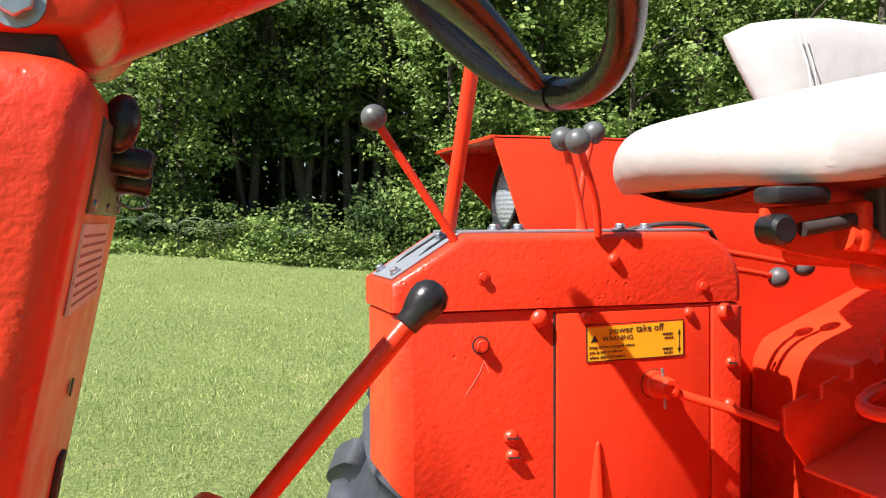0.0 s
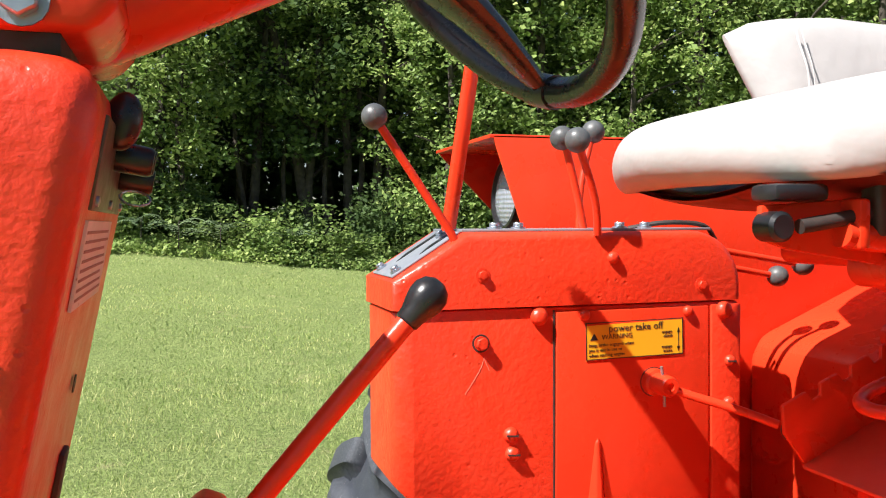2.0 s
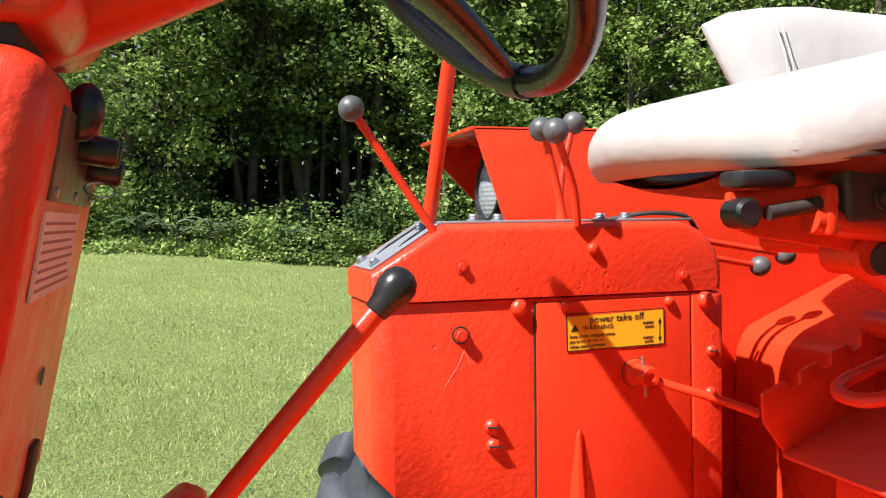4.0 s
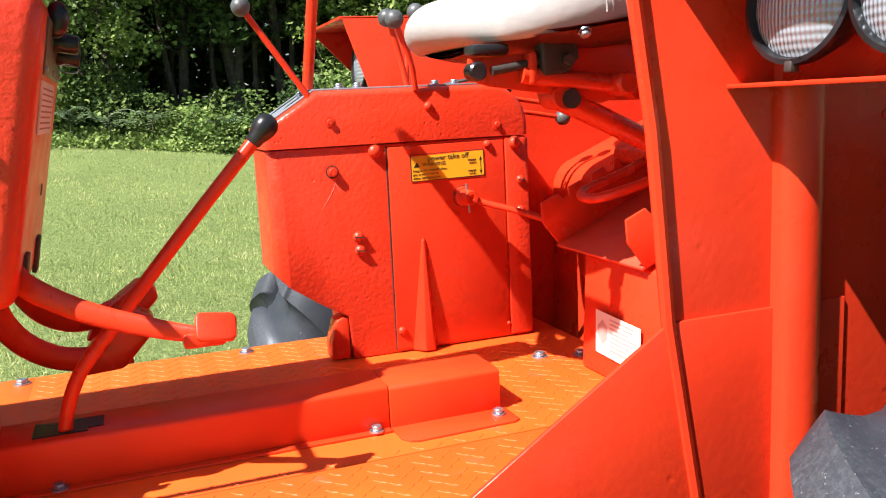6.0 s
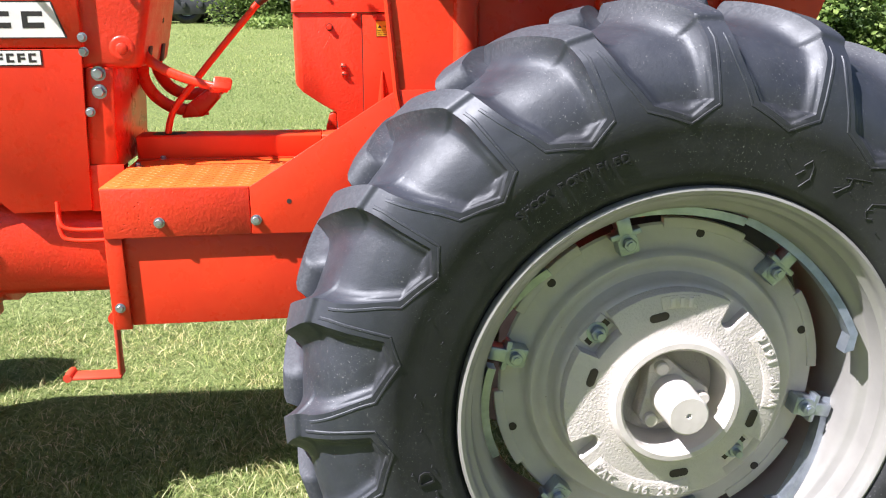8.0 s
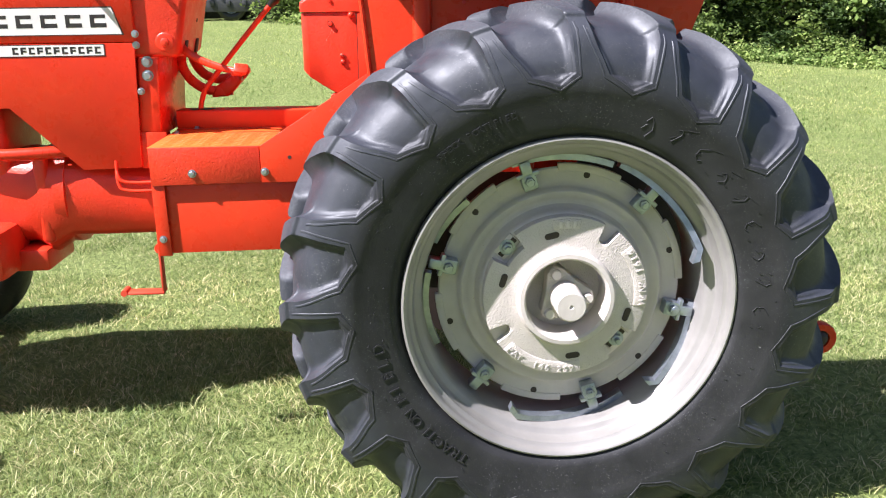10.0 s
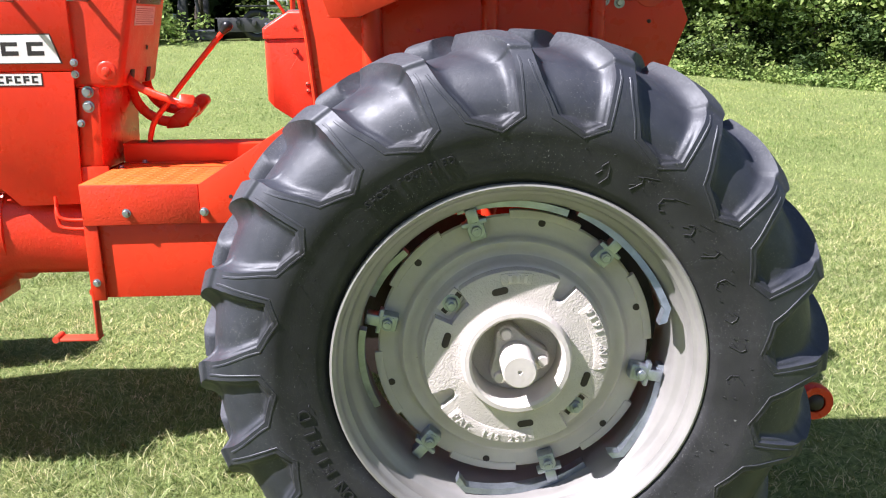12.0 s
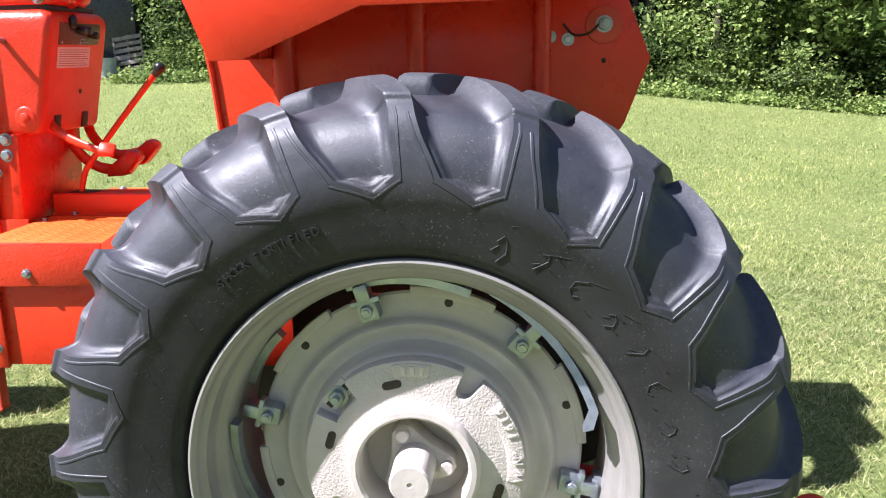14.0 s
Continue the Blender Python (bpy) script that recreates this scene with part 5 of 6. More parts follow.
# under the seat: rubber stops, slide channel with rod, suspension links
tpart("seat_stop", box(-0.630, -0.575, SEAT_Y - 0.165, SEAT_Y - 0.13, 1.643, 1.658, 0.005), BLACK, "black rubber seat stop")
tpart("seat_stop", box(-0.512, -0.472, SEAT_Y - 0.150, SEAT_Y - 0.10, 1.626, 1.656, 0.008), BLACK, "black rubber seat stop")
for y in (SEAT_Y - 0.165,):
    slide = tpart("seat_slide", slab([(-0.628, 1.640), (-0.36, 1.656), (-0.34, 1.60), (-0.42, 1.572), (-0.52, 1.590), (-0.60, 1.602), (-0.630, 1.612)], y + 0.020, y + 0.028, 0.002), ORANGE, "orange seat slide channel")
    part("channel_end", turned([(0, 0.0), (0, 0.010), (0.003, 0.013), (0.024, 0.013), (0.024, 0)], seg=20), BLACK, slide, "black rubber boot", at(-0.622, y, 1.622))
    part("channel_end", box(-0.548, -0.536, y - 0.004, y + 0.022, 1.602, 1.646, 0.004), ORANGE, slide)
    part("slide_rod", tube([(-0.600, y + 0.008, 1.622), (-0.545, y + 0.008, 1.630), (-0.47, y + 0.008, 1.640)], 0.0065, 12), DARK, slide, "dark slide rod")
    part("slide_bracket", slab([(-0.532, 1.664), (-0.478, 1.668), (-0.470, 1.640), (-0.486, 1.616), (-0.528, 1.612)], y - 0.006, y + 0.018, 0.006, 3), DARK, slide, "black slide bracket")
    part("pivot_bolt", hex_bolt(0.0085, 0.008, 1.3), DARK, slide, at=at(-0.494, y - 0.008, 1.634))
    tpart("suspension_arm", join(tube([(-0.555, y + 0.012, 1.616), (-0.40, y + 0.012, 1.597), (-0.385, y + 0.012, 1.596)], 0.0145, 14, 0.85), turned([(-0.018, 0.0), (-0.018, 0.013), (-0.014, 0.017), (0.03, 0.017), (0.03, 0)], seg=24, centre=(-0.40, y, 1.598))), ORANGE, "orange suspension arm")
    tpart("suspension_arm", join(tube([(-0.485, y + 0.035, 1.582), (-0.42, y + 0.045, 1.555), (-0.33, y + 0.055, 1.515), (-0.16, y + 0.055, 1.45)], 0.024, 14, 0.7), turned([(-0.02, 0.0), (-0.02, 0.019), (0.03, 0.019), (0.03, 0)], seg=24, centre=(-0.485, y + 0.03, 1.584))), ORANGE, "orange suspension arm")
    part("dark_pivot", turned([(-0.024, 0.0), (-0.024, 0.014), (0.0, 0.014), (0, 0)], seg=20), DARK, slide, at=at(-0.478, y + 0.03, 1.580))
tpart("cross_tube", join(tube([(-0.36, SEAT_Y - 0.15, 1.590), (-0.36, SEAT_Y + 0.15, 1.590)], 0.016, 16), tube([(-0.20, SEAT_Y - 0.15, 1.475), (-0.20, SEAT_Y + 0.15, 1.475)], 0.02, 16)), ORANGE, "orange cross tubes under the seat")
tpart("suspension_box", slab([(-0.14, 1.52), (0.08, 1.62), (0.10, 1.40), (-0.06, 1.36)], SEAT_Y - 0.10, SEAT_Y + 0.10, 0.01), ORANGE, "orange suspension box")
# tilted tray with notched sides, loop handle, pedestal
TRAY = Matrix.Translation((-0.345, SEAT_Y, 1.318)) @ Matrix.Rotation(radians(-24), 4, "Y")
notch = [(0.0, 0.0), (0.30, 0.0), (0.30, 0.085)]
for k in range(5):
    x = 0.27 - k * 0.052
    notch += [(x, 0.085), (x - 0.006, 0.070), (x - 0.018, 0.070), (x - 0.024, 0.085)]
notch += [(0.0, 0.085), (-0.012, 0.05)]
tray = tpart("tool_tray", box(-0.005, 0.30, -0.135, 0.140, -0.004, 0.002, 0.002), ORANGE_WORN, "dusty orange tray with notched sides", TRAY)
part("tray_side", slab(notch, -0.140, -0.133, 0.002), ORANGE, tray)
part("tray_side", slab(notch, 0.138, 0.145, 0.002), ORANGE, tray)
part("tray_bolt", hex_bolt(0.011, 0.008, 1.2), ORANGE, tray, at=at(0.07, -0.140, 0.035))
tpart("adjusting_handle", tube(spline([(-0.10, SEAT_Y + 0.06, 1.52), (-0.24, SEAT_Y + 0.055, 1.455), (-0.335, SEAT_Y + 0.05, 1.425), (-0.36, SEAT_Y + 0.02, 1.415), (-0.335, SEAT_Y - 0.02, 1.420), (-0.22, SEAT_Y - 0.06, 1.46), (-0.08, SEAT_Y - 0.09, 1.52)], 6), 0.0085, 12), ORANGE, "orange loop handle")
ped = tpart("seat_pedestal", slab([(-0.345, 1.106), (-0.335, 1.31), (0.02, 1.44), (0.05, 1.106)], SEAT_Y - 0.168, SEAT_Y + 0.065, 0.006), ORANGE, "orange seat pedestal")
LP = Matrix.Translation((-0.3455, 0.073, 1.148)) @ Matrix(((0, 0, -1, 0), (-1, 0, 0, 0), (0, 1, 0, 0), (0, 0, 0, 1))) @ Matrix.Rotation(radians(-2), 4, "Z")
part("pedestal_label", slab([(0, 0), (0.135, 0.0), (0.135, 0.075), (0, 0.075)], 0.001, 0.0018, 0, axis="z"), PAPER, ped, "worn white instruction label", LP)
part("label_print", join(*[box(0.045, 0.125 - 0.012 * (i % 3), 0.066 - i * 0.0075, 0.0685 - i * 0.0075, 0.0018, 0.0022, 0) for i in range(8)], slab([(0.008, 0.03), (0.022, 0.018), (0.036, 0.03), (0.038, 0.05), (0.022, 0.062), (0.008, 0.05)], 0.0018, 0.0022, 0, axis="z")), surface("faded_print", (0.42, 0.27, 0.24), (0.52, 0.36, 0.33), 40.0, (0.6, 0.7)), ped, "unreadable faded print", LP)

# rounded housing beside the pedestal
hs = slab([(-0.185, 1.00), (-0.185, 1.40), (-0.165, 1.436), (0.45, 1.69), (0.45, 1.0)], 0.225, 0.538, 0)
bevel(hs, 0.05, 6, lambda e: max(v.co.z for v in e.verts) > 1.2)
tpart("side_housing", hs, ORANGE, "orange rounded side housing", smooth=60)

# ---- dash, hood and steering
DASH_Y0, DASH_Y1 = -0.130, 0.235


def dash_body():
    """The cowl in rows of height: flat front, rounded rear corners, soft top."""
    bm = bmesh.new()
    rows = []
    for z, inset in ((1.374, 0.010), (1.379, 0.003), (1.390, 0.0), (1.44, 0.0), (1.52, 0.0), (1.60, 0.0), (1.67, 0.0), (1.700, 0.001), (1.716, 0.005), (1.727, 0.012), (1.734, 0.022), (1.738, 0.036)):
        x1 = -1.209 + (min(z, 1.712) - 1.390) * 0.212 - inset
        x0, y0, y1, r = -1.362, DASH_Y0 + inset, DASH_Y1 - inset, 0.024
        ring = [(x0, y0)]
        for k in range(9):
            t = radians(-90 + 90 * k / 8)
            ring.append((x1 - r + r * math.cos(t), y0 + r + r * math.sin(t)))
        for k in range(9):
            t = radians(90 * k / 8)
            ring.append((x1 - r + r * math.cos(t), y1 - r + r * math.sin(t)))
        ring.append((x0, y1))
        rows.append([bm.verts.new((x, y, z)) for x, y in ring])
    n = len(rows[0])
    for p, q in zip(rows, rows[1:]):
        for k in range(n):
            bm.faces.new((p[k], p[(k + 1) % n], q[(k + 1) % n], q[k]))
    bm.faces.new(rows[0])
    bm.faces.new(rows[-1][::-1])
    return bm


dash = tpart("dash_cowl", dash_body(), ORANGE_CAST, "orange dash cowl", smooth=50)
tpart("dash_pin", join(turned([(0, 0.033), (-0.002, 0.031), (-0.003, 0.025), (-0.003, 0)], seg=32), turned([(-0.003, 0.015), (-0.009, 0.0145), (-0.011, 0.011), (-0.011, 0)], seg=24)), ORANGE_CAST, "", at(-1.255, DASH_Y0, 1.425))
rear = Vector((0.062, 0, 0.312)).normalized()
PAN = Matrix.Translation((-1.203, CL, 1.405)) @ Matrix(((0, rear.x, rear.z, 0), (1, 0, 0, 0), (0, rear.z, -rear.x, 0), (0, 0, 0, 1)))
part("instrument_panel", slab([(-0.125, 0.236), (0.125, 0.236), (0.125, 0.302), (-0.125, 0.302)], -0.004, 0.003, 0.002, axis="z"), OLIVE, dash, "dark instrument panel", PAN)
part("dash_label", slab([(-0.125, 0.166), (0.070, 0.166), (0.070, 0.229), (-0.125, 0.229)], 0.0, 0.0022, 0, axis="z"), PAPER, dash, "white instruction label", PAN)
part("label_print", join(*[box(-0.118, 0.06 - 0.012 * (i % 3), 0.172 + i * 0.0068, 0.1742 + i * 0.0068, 0.0022, 0.0026, 0) for i in range(8)]), surface("grey_print", (0.25, 0.14, 0.12), (0.35, 0.2, 0.18), 40.0, (0.6, 0.7)), dash, "unreadable print lines", PAN)
for u in (-0.095, 0.075):
    part("pedal_slot", box(u - 0.018, u + 0.018, -0.028, 0.022, -0.004, 0.0022, 0.002), DARK, dash, "dark pedal slot", PAN)
for k, (u, v) in enumerate(((-0.020, 0.282), (0.016, 0.284), (0.060, 0.270))):
    part("knob", turned([(0.0, 0.011), (0.012, 0.0125), (0.034, 0.012), (0.037, 0.010), (0.037, 0)], axis="z", seg=24), BLACK, dash, "black dash knob", PAN @ at(u, v, -0.006))
part("choke_knob", ball((0, 0, 0.010), 0.0150, (0.85, 1.50, 0.95)), BLACK, dash, "black pull knob", PAN @ at(-0.060, 0.306, -0.004), 80)
part("key_ring", tube([(0.012 * math.cos(a), 0.012 * math.sin(a), 0) for a in (2 * math.pi * k / 16 for k in range(17))], 0.0009, 6), STEEL, dash, "thin key ring", PAN @ at(-0.01, 0.252, 0.022, 90, 0, 30))
part("dash_hole", turned([(0, 0.008), (0.001, 0.008), (0.001, 0)], axis="z", seg=16), DARK, dash, at=PAN @ at(0.03, 0.09, 0.0))
for ob, (u, v) in enumerate(((-0.11, 0.243), (0.0, 0.243), (0.11, 0.243))):
    part("panel_screw", turned([(0.003, 0.004), (0.005, 0.004), (0.006, 0)], axis="z", seg=10), STEEL, dash, at=PAN @ at(u, v, 0))

col_foot, hub = Vector((-1.24, CL, 1.770)), Vector((-0.955, CL, 1.894))
shaft = (hub - col_foot).normalized()
ROT = shaft.to_track_quat("Z", "Y").to_matrix().to_4x4()
tpart("column_bracket", slab([(-1.60, 1.752), (-1.152, 1.752), (-1.132, 1.772), (-1.136, 1.808), (-1.16, 1.815), (-1.60, 1.79)], DASH_Y0 + 0.035, DASH_Y1 - 0.115, 0.010, 3), ORANGE, "orange column bracket")
# Dark slab stands in for the shade between cowl top and bracket
tpart("bracket_gap", slab([(-1.55, 1.737), (-1.17, 1.737), (-1.17, 1.753), (-1.55, 1.753)], DASH_Y0 + 0.045, DASH_Y1 - 0.045, 0.002), DARK, "dark slab painted as the shaded gap under the bracket")
part("bracket_bolt", hex_bolt(0.013, 0.011, 1.35), STEEL, tractor, at=TR @ at(-1.192, DASH_Y0 + 0.035, 1.770))
column = tpart("steering_column", turned([(0.0, 0.052), (0.24, 0.047), (0.29, 0.044), (0.30, 0.03)], axis="z", seg=28), ORANGE, "orange steering column", Matrix.Translation(col_foot) @ ROT)
SW_C = Vector((-0.878, 0.018, 1.917))
th = radians(52)
up_v = Vector((-math.cos(th), 0, math.sin(th)))
nrm = Vector((math.sin(th), 0, math.cos(th)))
SW = Matrix.Translation(SW_C) @ Matrix(((0, up_v.x, nrm.x, 0), (1, 0, 0, 0), (0, up_v.z, nrm.z, 0), (0, 0, 0, 1)))
R_SW = 0.215
ringm = bmesh.new()
rows = []
for i in range(72):
    a = 2 * math.pi * i / 72
    rows.append([ringm.verts.new(((R_SW + 0.0145 * math.cos(b)) * math.cos(a), (R_SW + 0.0145 * math.cos(b)) * math.sin(a), 0.0155 * math.sin(b))) for b in (2 * math.pi * k / 14 for k in range(14))])
for i in range(72):
    p, q = rows[i], rows[(i + 1) % 72]
    for k in range(14):
        ringm.faces.new((p[k], p[(k + 1) % 14], q[(k + 1) % 14], q[k]))
sw = tpart("steering_wheel", ringm, WHEEL_BLACK, "black steering wheel with three broad spokes", SW, 60)
DISH = 0.060
for ang in (-72, 48, 168):
    m = Matrix.Rotation(radians(ang), 4, "Z")
    sp = tube(spline([(0.02, 0, -DISH), (0.06, 0, -DISH * 0.80), (0.125, 0, -DISH * 0.42), (R_SW - 0.003, 0, -0.003)], 5), [0.050, 0.049, 0.048, 0.047, 0.046, 0.044, 0.042, 0.040, 0.038, 0.035, 0.033, 0.030, 0.027, 0.024, 0.020, 0.016], 16, 0.42)
    part("spoke", sp, WHEEL_BLACK, sw, "black dished spoke", m)
    part("spoke_collar", tube([(R_SW * math.cos(t), R_SW * math.sin(t), 0) for t in (-0.085, -0.04, 0, 0.04, 0.085)], 0.0172, 14), WHEEL_BLACK, sw, "", m)
part("steering_shaft", tube([SW_C - nrm * DISH, col_foot + shaft * 0.29], 0.016, 14), DARK, tractor, "dark steering shaft", TR)
part("hub_cap", turned([(-DISH - 0.02, 0.030), (-DISH, 0.036), (-DISH + 0.016, 0.03), (-DISH + 0.022, 0)], axis="z", seg=28), WHEEL_BLACK, sw)

# hood: upper side and top, lower side panel
HOOD_X0 = -3.10
hood_sec = [(-0.148, 1.428), (-0.148, 1.668), (-0.138, 1.705), (-0.112, 1.728), (-0.07, 1.738), (0.17, 1.738), (0.212, 1.728), (0.238, 1.705), (0.248, 1.668), (0.248, 1.428)]
hood = tpart("hood", slab(hood_sec, HOOD_X0, -1.352, 0.003, axis="x"), ORANGE, "orange engine hood", smooth=60)
tpart("hood_side", slab([(-1.352, 1.425), (-1.370, 0.995), (-1.575, 0.990), (-1.80, 1.21), (HOOD_X0, 1.21), (HOOD_X0, 1.425)], -0.158, -0.150, 0.002), ORANGE, "orange lower side panel")
tpart("hood_side_right", slab([(-1.352, 1.425), (-1.370, 0.995), (-1.575, 0.990), (-1.80, 1.21), (HOOD_X0, 1.21), (HOOD_X0, 1.425)], 0.250, 0.258, 0.002), ORANGE)
tpart("grille", slab([(-0.13, 0.95), (0.23, 0.95), (0.24, 1.70), (-0.14, 1.70)], HOOD_X0 - 0.03, HOOD_X0, 0.01, axis="x"), DARK, "dark grille")
tpart("column_front", slab([(-1.372, 1.10), (-1.295, 1.10), (-1.280, 1.376), (-1.352, 1.376)], -0.142, 0.235, 0.008), ORANGE, "orange pedestal under the dash")
bolt_row(hex_bolt(0.0095, 0.008), STEEL, [(-1.3455, -0.158, 1.455), (-1.3455, -0.158, 1.418), (-1.345, -0.158, 1.262)], hood)
bolt_row(hex_bolt(0.0150, 0.012, 1.3), STEEL, [(-1.319, -0.142, 1.361), (-1.321, -0.142, 1.314)], hood)
handle = tpart("hood_handle", tube([(-1.520, -0.255, 1.650), (-1.296, -0.255, 1.650)], 0.0055, 12), CHROME, "bright hood handle")
for x in (-1.522, -1.294):
    part("handle_post", join(tube([(x, -0.262, 1.650), (x, -0.128, 1.650)], 0.0085, 14), box(x - 0.013, x + 0.013, -0.264, -0.246, 1.641, 1.659, 0.004)), STEEL, handle)
# decals with plain dark shapes for the maker's letters
DEC = on_left(-1.385, -0.1485, 1.452)
decal = tpart("maker_decal", slab([(0, 0), (-0.032, 0.094), (-0.72, 0.094), (-0.72, 0)], 0.0, 0.0012, 0, axis="z"), INK, "black-edged white maker's decal", DEC)
part("decal_field", slab([(-0.006, 0.003), (-0.034, 0.090), (-0.717, 0.090), (-0.717, 0.003)], 0.0012, 0.0018, 0, axis="z"), WHITE_DECAL, decal)
for i in range(8):
    u = -0.052 - i * 0.082
    shape = join(box(u - 0.056, u - 0.002, 0.026, 0.040, 0.0018, 0.0022, 0), box(u - 0.056, u - 0.004, 0.056, 0.068, 0.0018, 0.0022, 0), box(u - 0.056, u - 0.042, 0.026, 0.068, 0.0018, 0.0024, 0))
    part("decal_shape", shape, INK, decal)
DEC2 = on_left(-1.452, -0.1582, 1.383)
decal2 = tpart("name_decal", slab([(0, 0), (0, 0.041), (-0.40, 0.041), (-0.40, 0)], 0.0, 0.0012, 0, axis="z"), INK, "black-edged white name decal", DEC2)
part("decal_field", slab([(-0.003, 0.003), (-0.003, 0.038), (-0.397, 0.038), (-0.397, 0.003)], 0.0012, 0.0018, 0, axis="z"), WHITE_DECAL, decal2)
for i in range(11):
    u = -0.014 - i * 0.0275
    part("decal_shape", join(box(u - 0.019, u - 0.0115, 0.009, 0.032, 0.0018, 0.0022, 0), box(u - 0.019, u, 0.026, 0.032, 0.0018, 0.0024, 0), box(u - 0.019, u, 0.009 + 0.007 * (i % 2), 0.015 + 0.007 * (i % 2), 0.0018, 0.0024, 0)), INK, decal2)

# pedals
cl = tpart("clutch_pedal", tube(spline([(-1.225, -0.055, 1.43), (-1.205, -0.075, 1.395), (-1.14, -0.10, 1.358), (-1.06, -0.125, 1.332), (-1.01, -0.145, 1.322)], 5), [0.0150 - 0.0055 * (k / 20) ** 2 for k in range(21)], 12, 0.5, (0, 1, 0)), ORANGE, "orange clutch pedal arm")
part("pedal_pad", slab([(-0.024, -0.013), (-0.019, -0.018), (0.019, -0.019), (0.024, -0.014), (0.026, 0.011), (0.020, 0.017), (-0.019, 0.018), (-0.023, 0.012)], -0.005, 0.005, 0.004, axis="z"), ORANGE, cl, "worn orange pedal pad", at(-0.998, -0.158, 1.334, 58, 6, 4))
part("pad_stem", box(-1.035, -0.985, -0.152, -0.138, 1.308, 1.326, 0.005), ORANGE, cl)
for arm, pad_at in ((((-1.235, 0.10, 1.43), (-1.270, 0.14, 1.345), (-1.252, 0.165, 1.280), (-1.205, 0.180, 1.238), (-1.150, 0.185, 1.226), (-1.095, 0.188, 1.228)), (-1.118, 0.200, 1.246)),
                          (((-1.225, 0.19, 1.43), (-1.248, 0.235, 1.355), (-1.226, 0.268, 1.295), (-1.185, 0.288, 1.266), (-1.145, 0.300, 1.264), (-1.118, 0.312, 1.270)), (-1.108, 0.325, 1.268))):
    bp = tpart("brake_pedal", tube(spline(arm, 5), 0.0185, 12, 0.55, (0, 1, 0)), ORANGE, "orange curved brake pedal arm")
    x, y, z = pad_at
    part("pedal_pad", slab([(x - 0.058, z - 0.044), (x + 0.010, z - 0.040), (x + 0.062, z + 0.016), (x + 0.058, z + 0.036), (x + 0.032, z + 0.048), (x - 0.040, z - 0.004)], y - 0.030, y + 0.030, 0.008, 3), ORANGE, bp, "orange brake pedal pad")

# pipes and links under the hood, lower link behind
for dz in (0, 0.03):
    tpart("oil_pipe", tube(spline([(-1.46, -0.155 + dz * 0.5, 1.02), (-1.455, -0.17, 0.94 + dz), (-1.42, -0.175, 0.915 + dz), (-1.27, -0.17, 0.915 + dz)], 5), 0.0065, 10), ORANGE, "orange oil pipe")
tpart("clutch_flange", join(turned([(-1.70, 0.20), (-1.66, 0.20), (-1.655, 0.185)], axis="x", seg=28, centre=(0, CL, 0.885))), ORANGE_CAST, "orange cast bell flange")
tpart("front_casting", join(box(-1.76, -1.715, -0.145, -0.05, 0.72, 1.05, 0.015, 3), box(-1.90, -1.74, -0.16, 0.1, 0.62, 0.70, 0.012)), ORANGE_CAST, "orange cast bracket")
tpart("exhaust_pipe", tube(spline([(-1.60, -0.12, 1.055), (-1.75, -0.15, 1.05), (-1.9, -0.16, 1.05), (-2.2, -0.12, 1.06)], 5), 0.022, 12), ORANGE, "orange pipe along the engine")
# Added block: it only widens the shadow cast on the lawn
tpart("shadow_rail", box(-2.95, -1.84, -0.30, -0.04, 0.62, 0.80, 0.03), ORANGE_CAST, "orange rail added to fill out the tractor's ground shadow")
tpart("engine_block", box(-2.40, -1.85, -0.12, 0.22, 0.66, 1.30, 0.03, 3), ORANGE_CAST, "orange engine block")
link = tpart("lower_link", tube([(0.15, -0.46, 0.52), (0.90, -0.556, 0.436)], 0.020, 12, 1.5), ORANGE, "orange lower hitch link")
part("link_eye", turned([(-0.019, 0.030), (-0.021, 0.052), (-0.014, 0.056), (0.014, 0.056), (0.021, 0.052), (0.019, 0.030)], seg=32, closed=True), ORANGE, link, "orange link eye", at(0.955, -0.562, 0.431))
part("link_ball", ball((0.955, -0.562, 0.431), 0.031), DARK, link, "dark swivel ball", smooth=80)

# front wheels and axle, mostly out of sight
def front_wheel(y, s):
    w = tpart("front_wheel", turned([(-0.07, 0.0), (-0.07, 0.20), (-0.09, 0.22), (0.09, 0.22), (0.07, 0.20), (0.07, 0.0)], seg=40), CREAM, "cream front wheel with black tyre", at(-2.62, y, 0.41, 0, 0, 0 if s < 0 else 180))
    part("tyre", turned([(-0.08, 0.215), (-0.125, 0.26), (-0.13, 0.31), (-0.10, 0.362), (-0.05, 0.382), (0.05, 0.382), (0.10, 0.362), (0.13, 0.31), (0.125, 0.26), (0.08, 0.215)], seg=56, closed=True), RUBBER, w, "black ribbed front tyre")


front_wheel(-0.72, -1)
front_wheel(0.82, 1)
tpart("front_axle", join(tube([(-2.62, -0.68, 0.45), (-2.62, 0.78, 0.45)], 0.05, 14), box(-2.66, -2.30, -0.06, 0.16, 0.45, 0.75, 0.02)), ORANGE, "orange front axle")


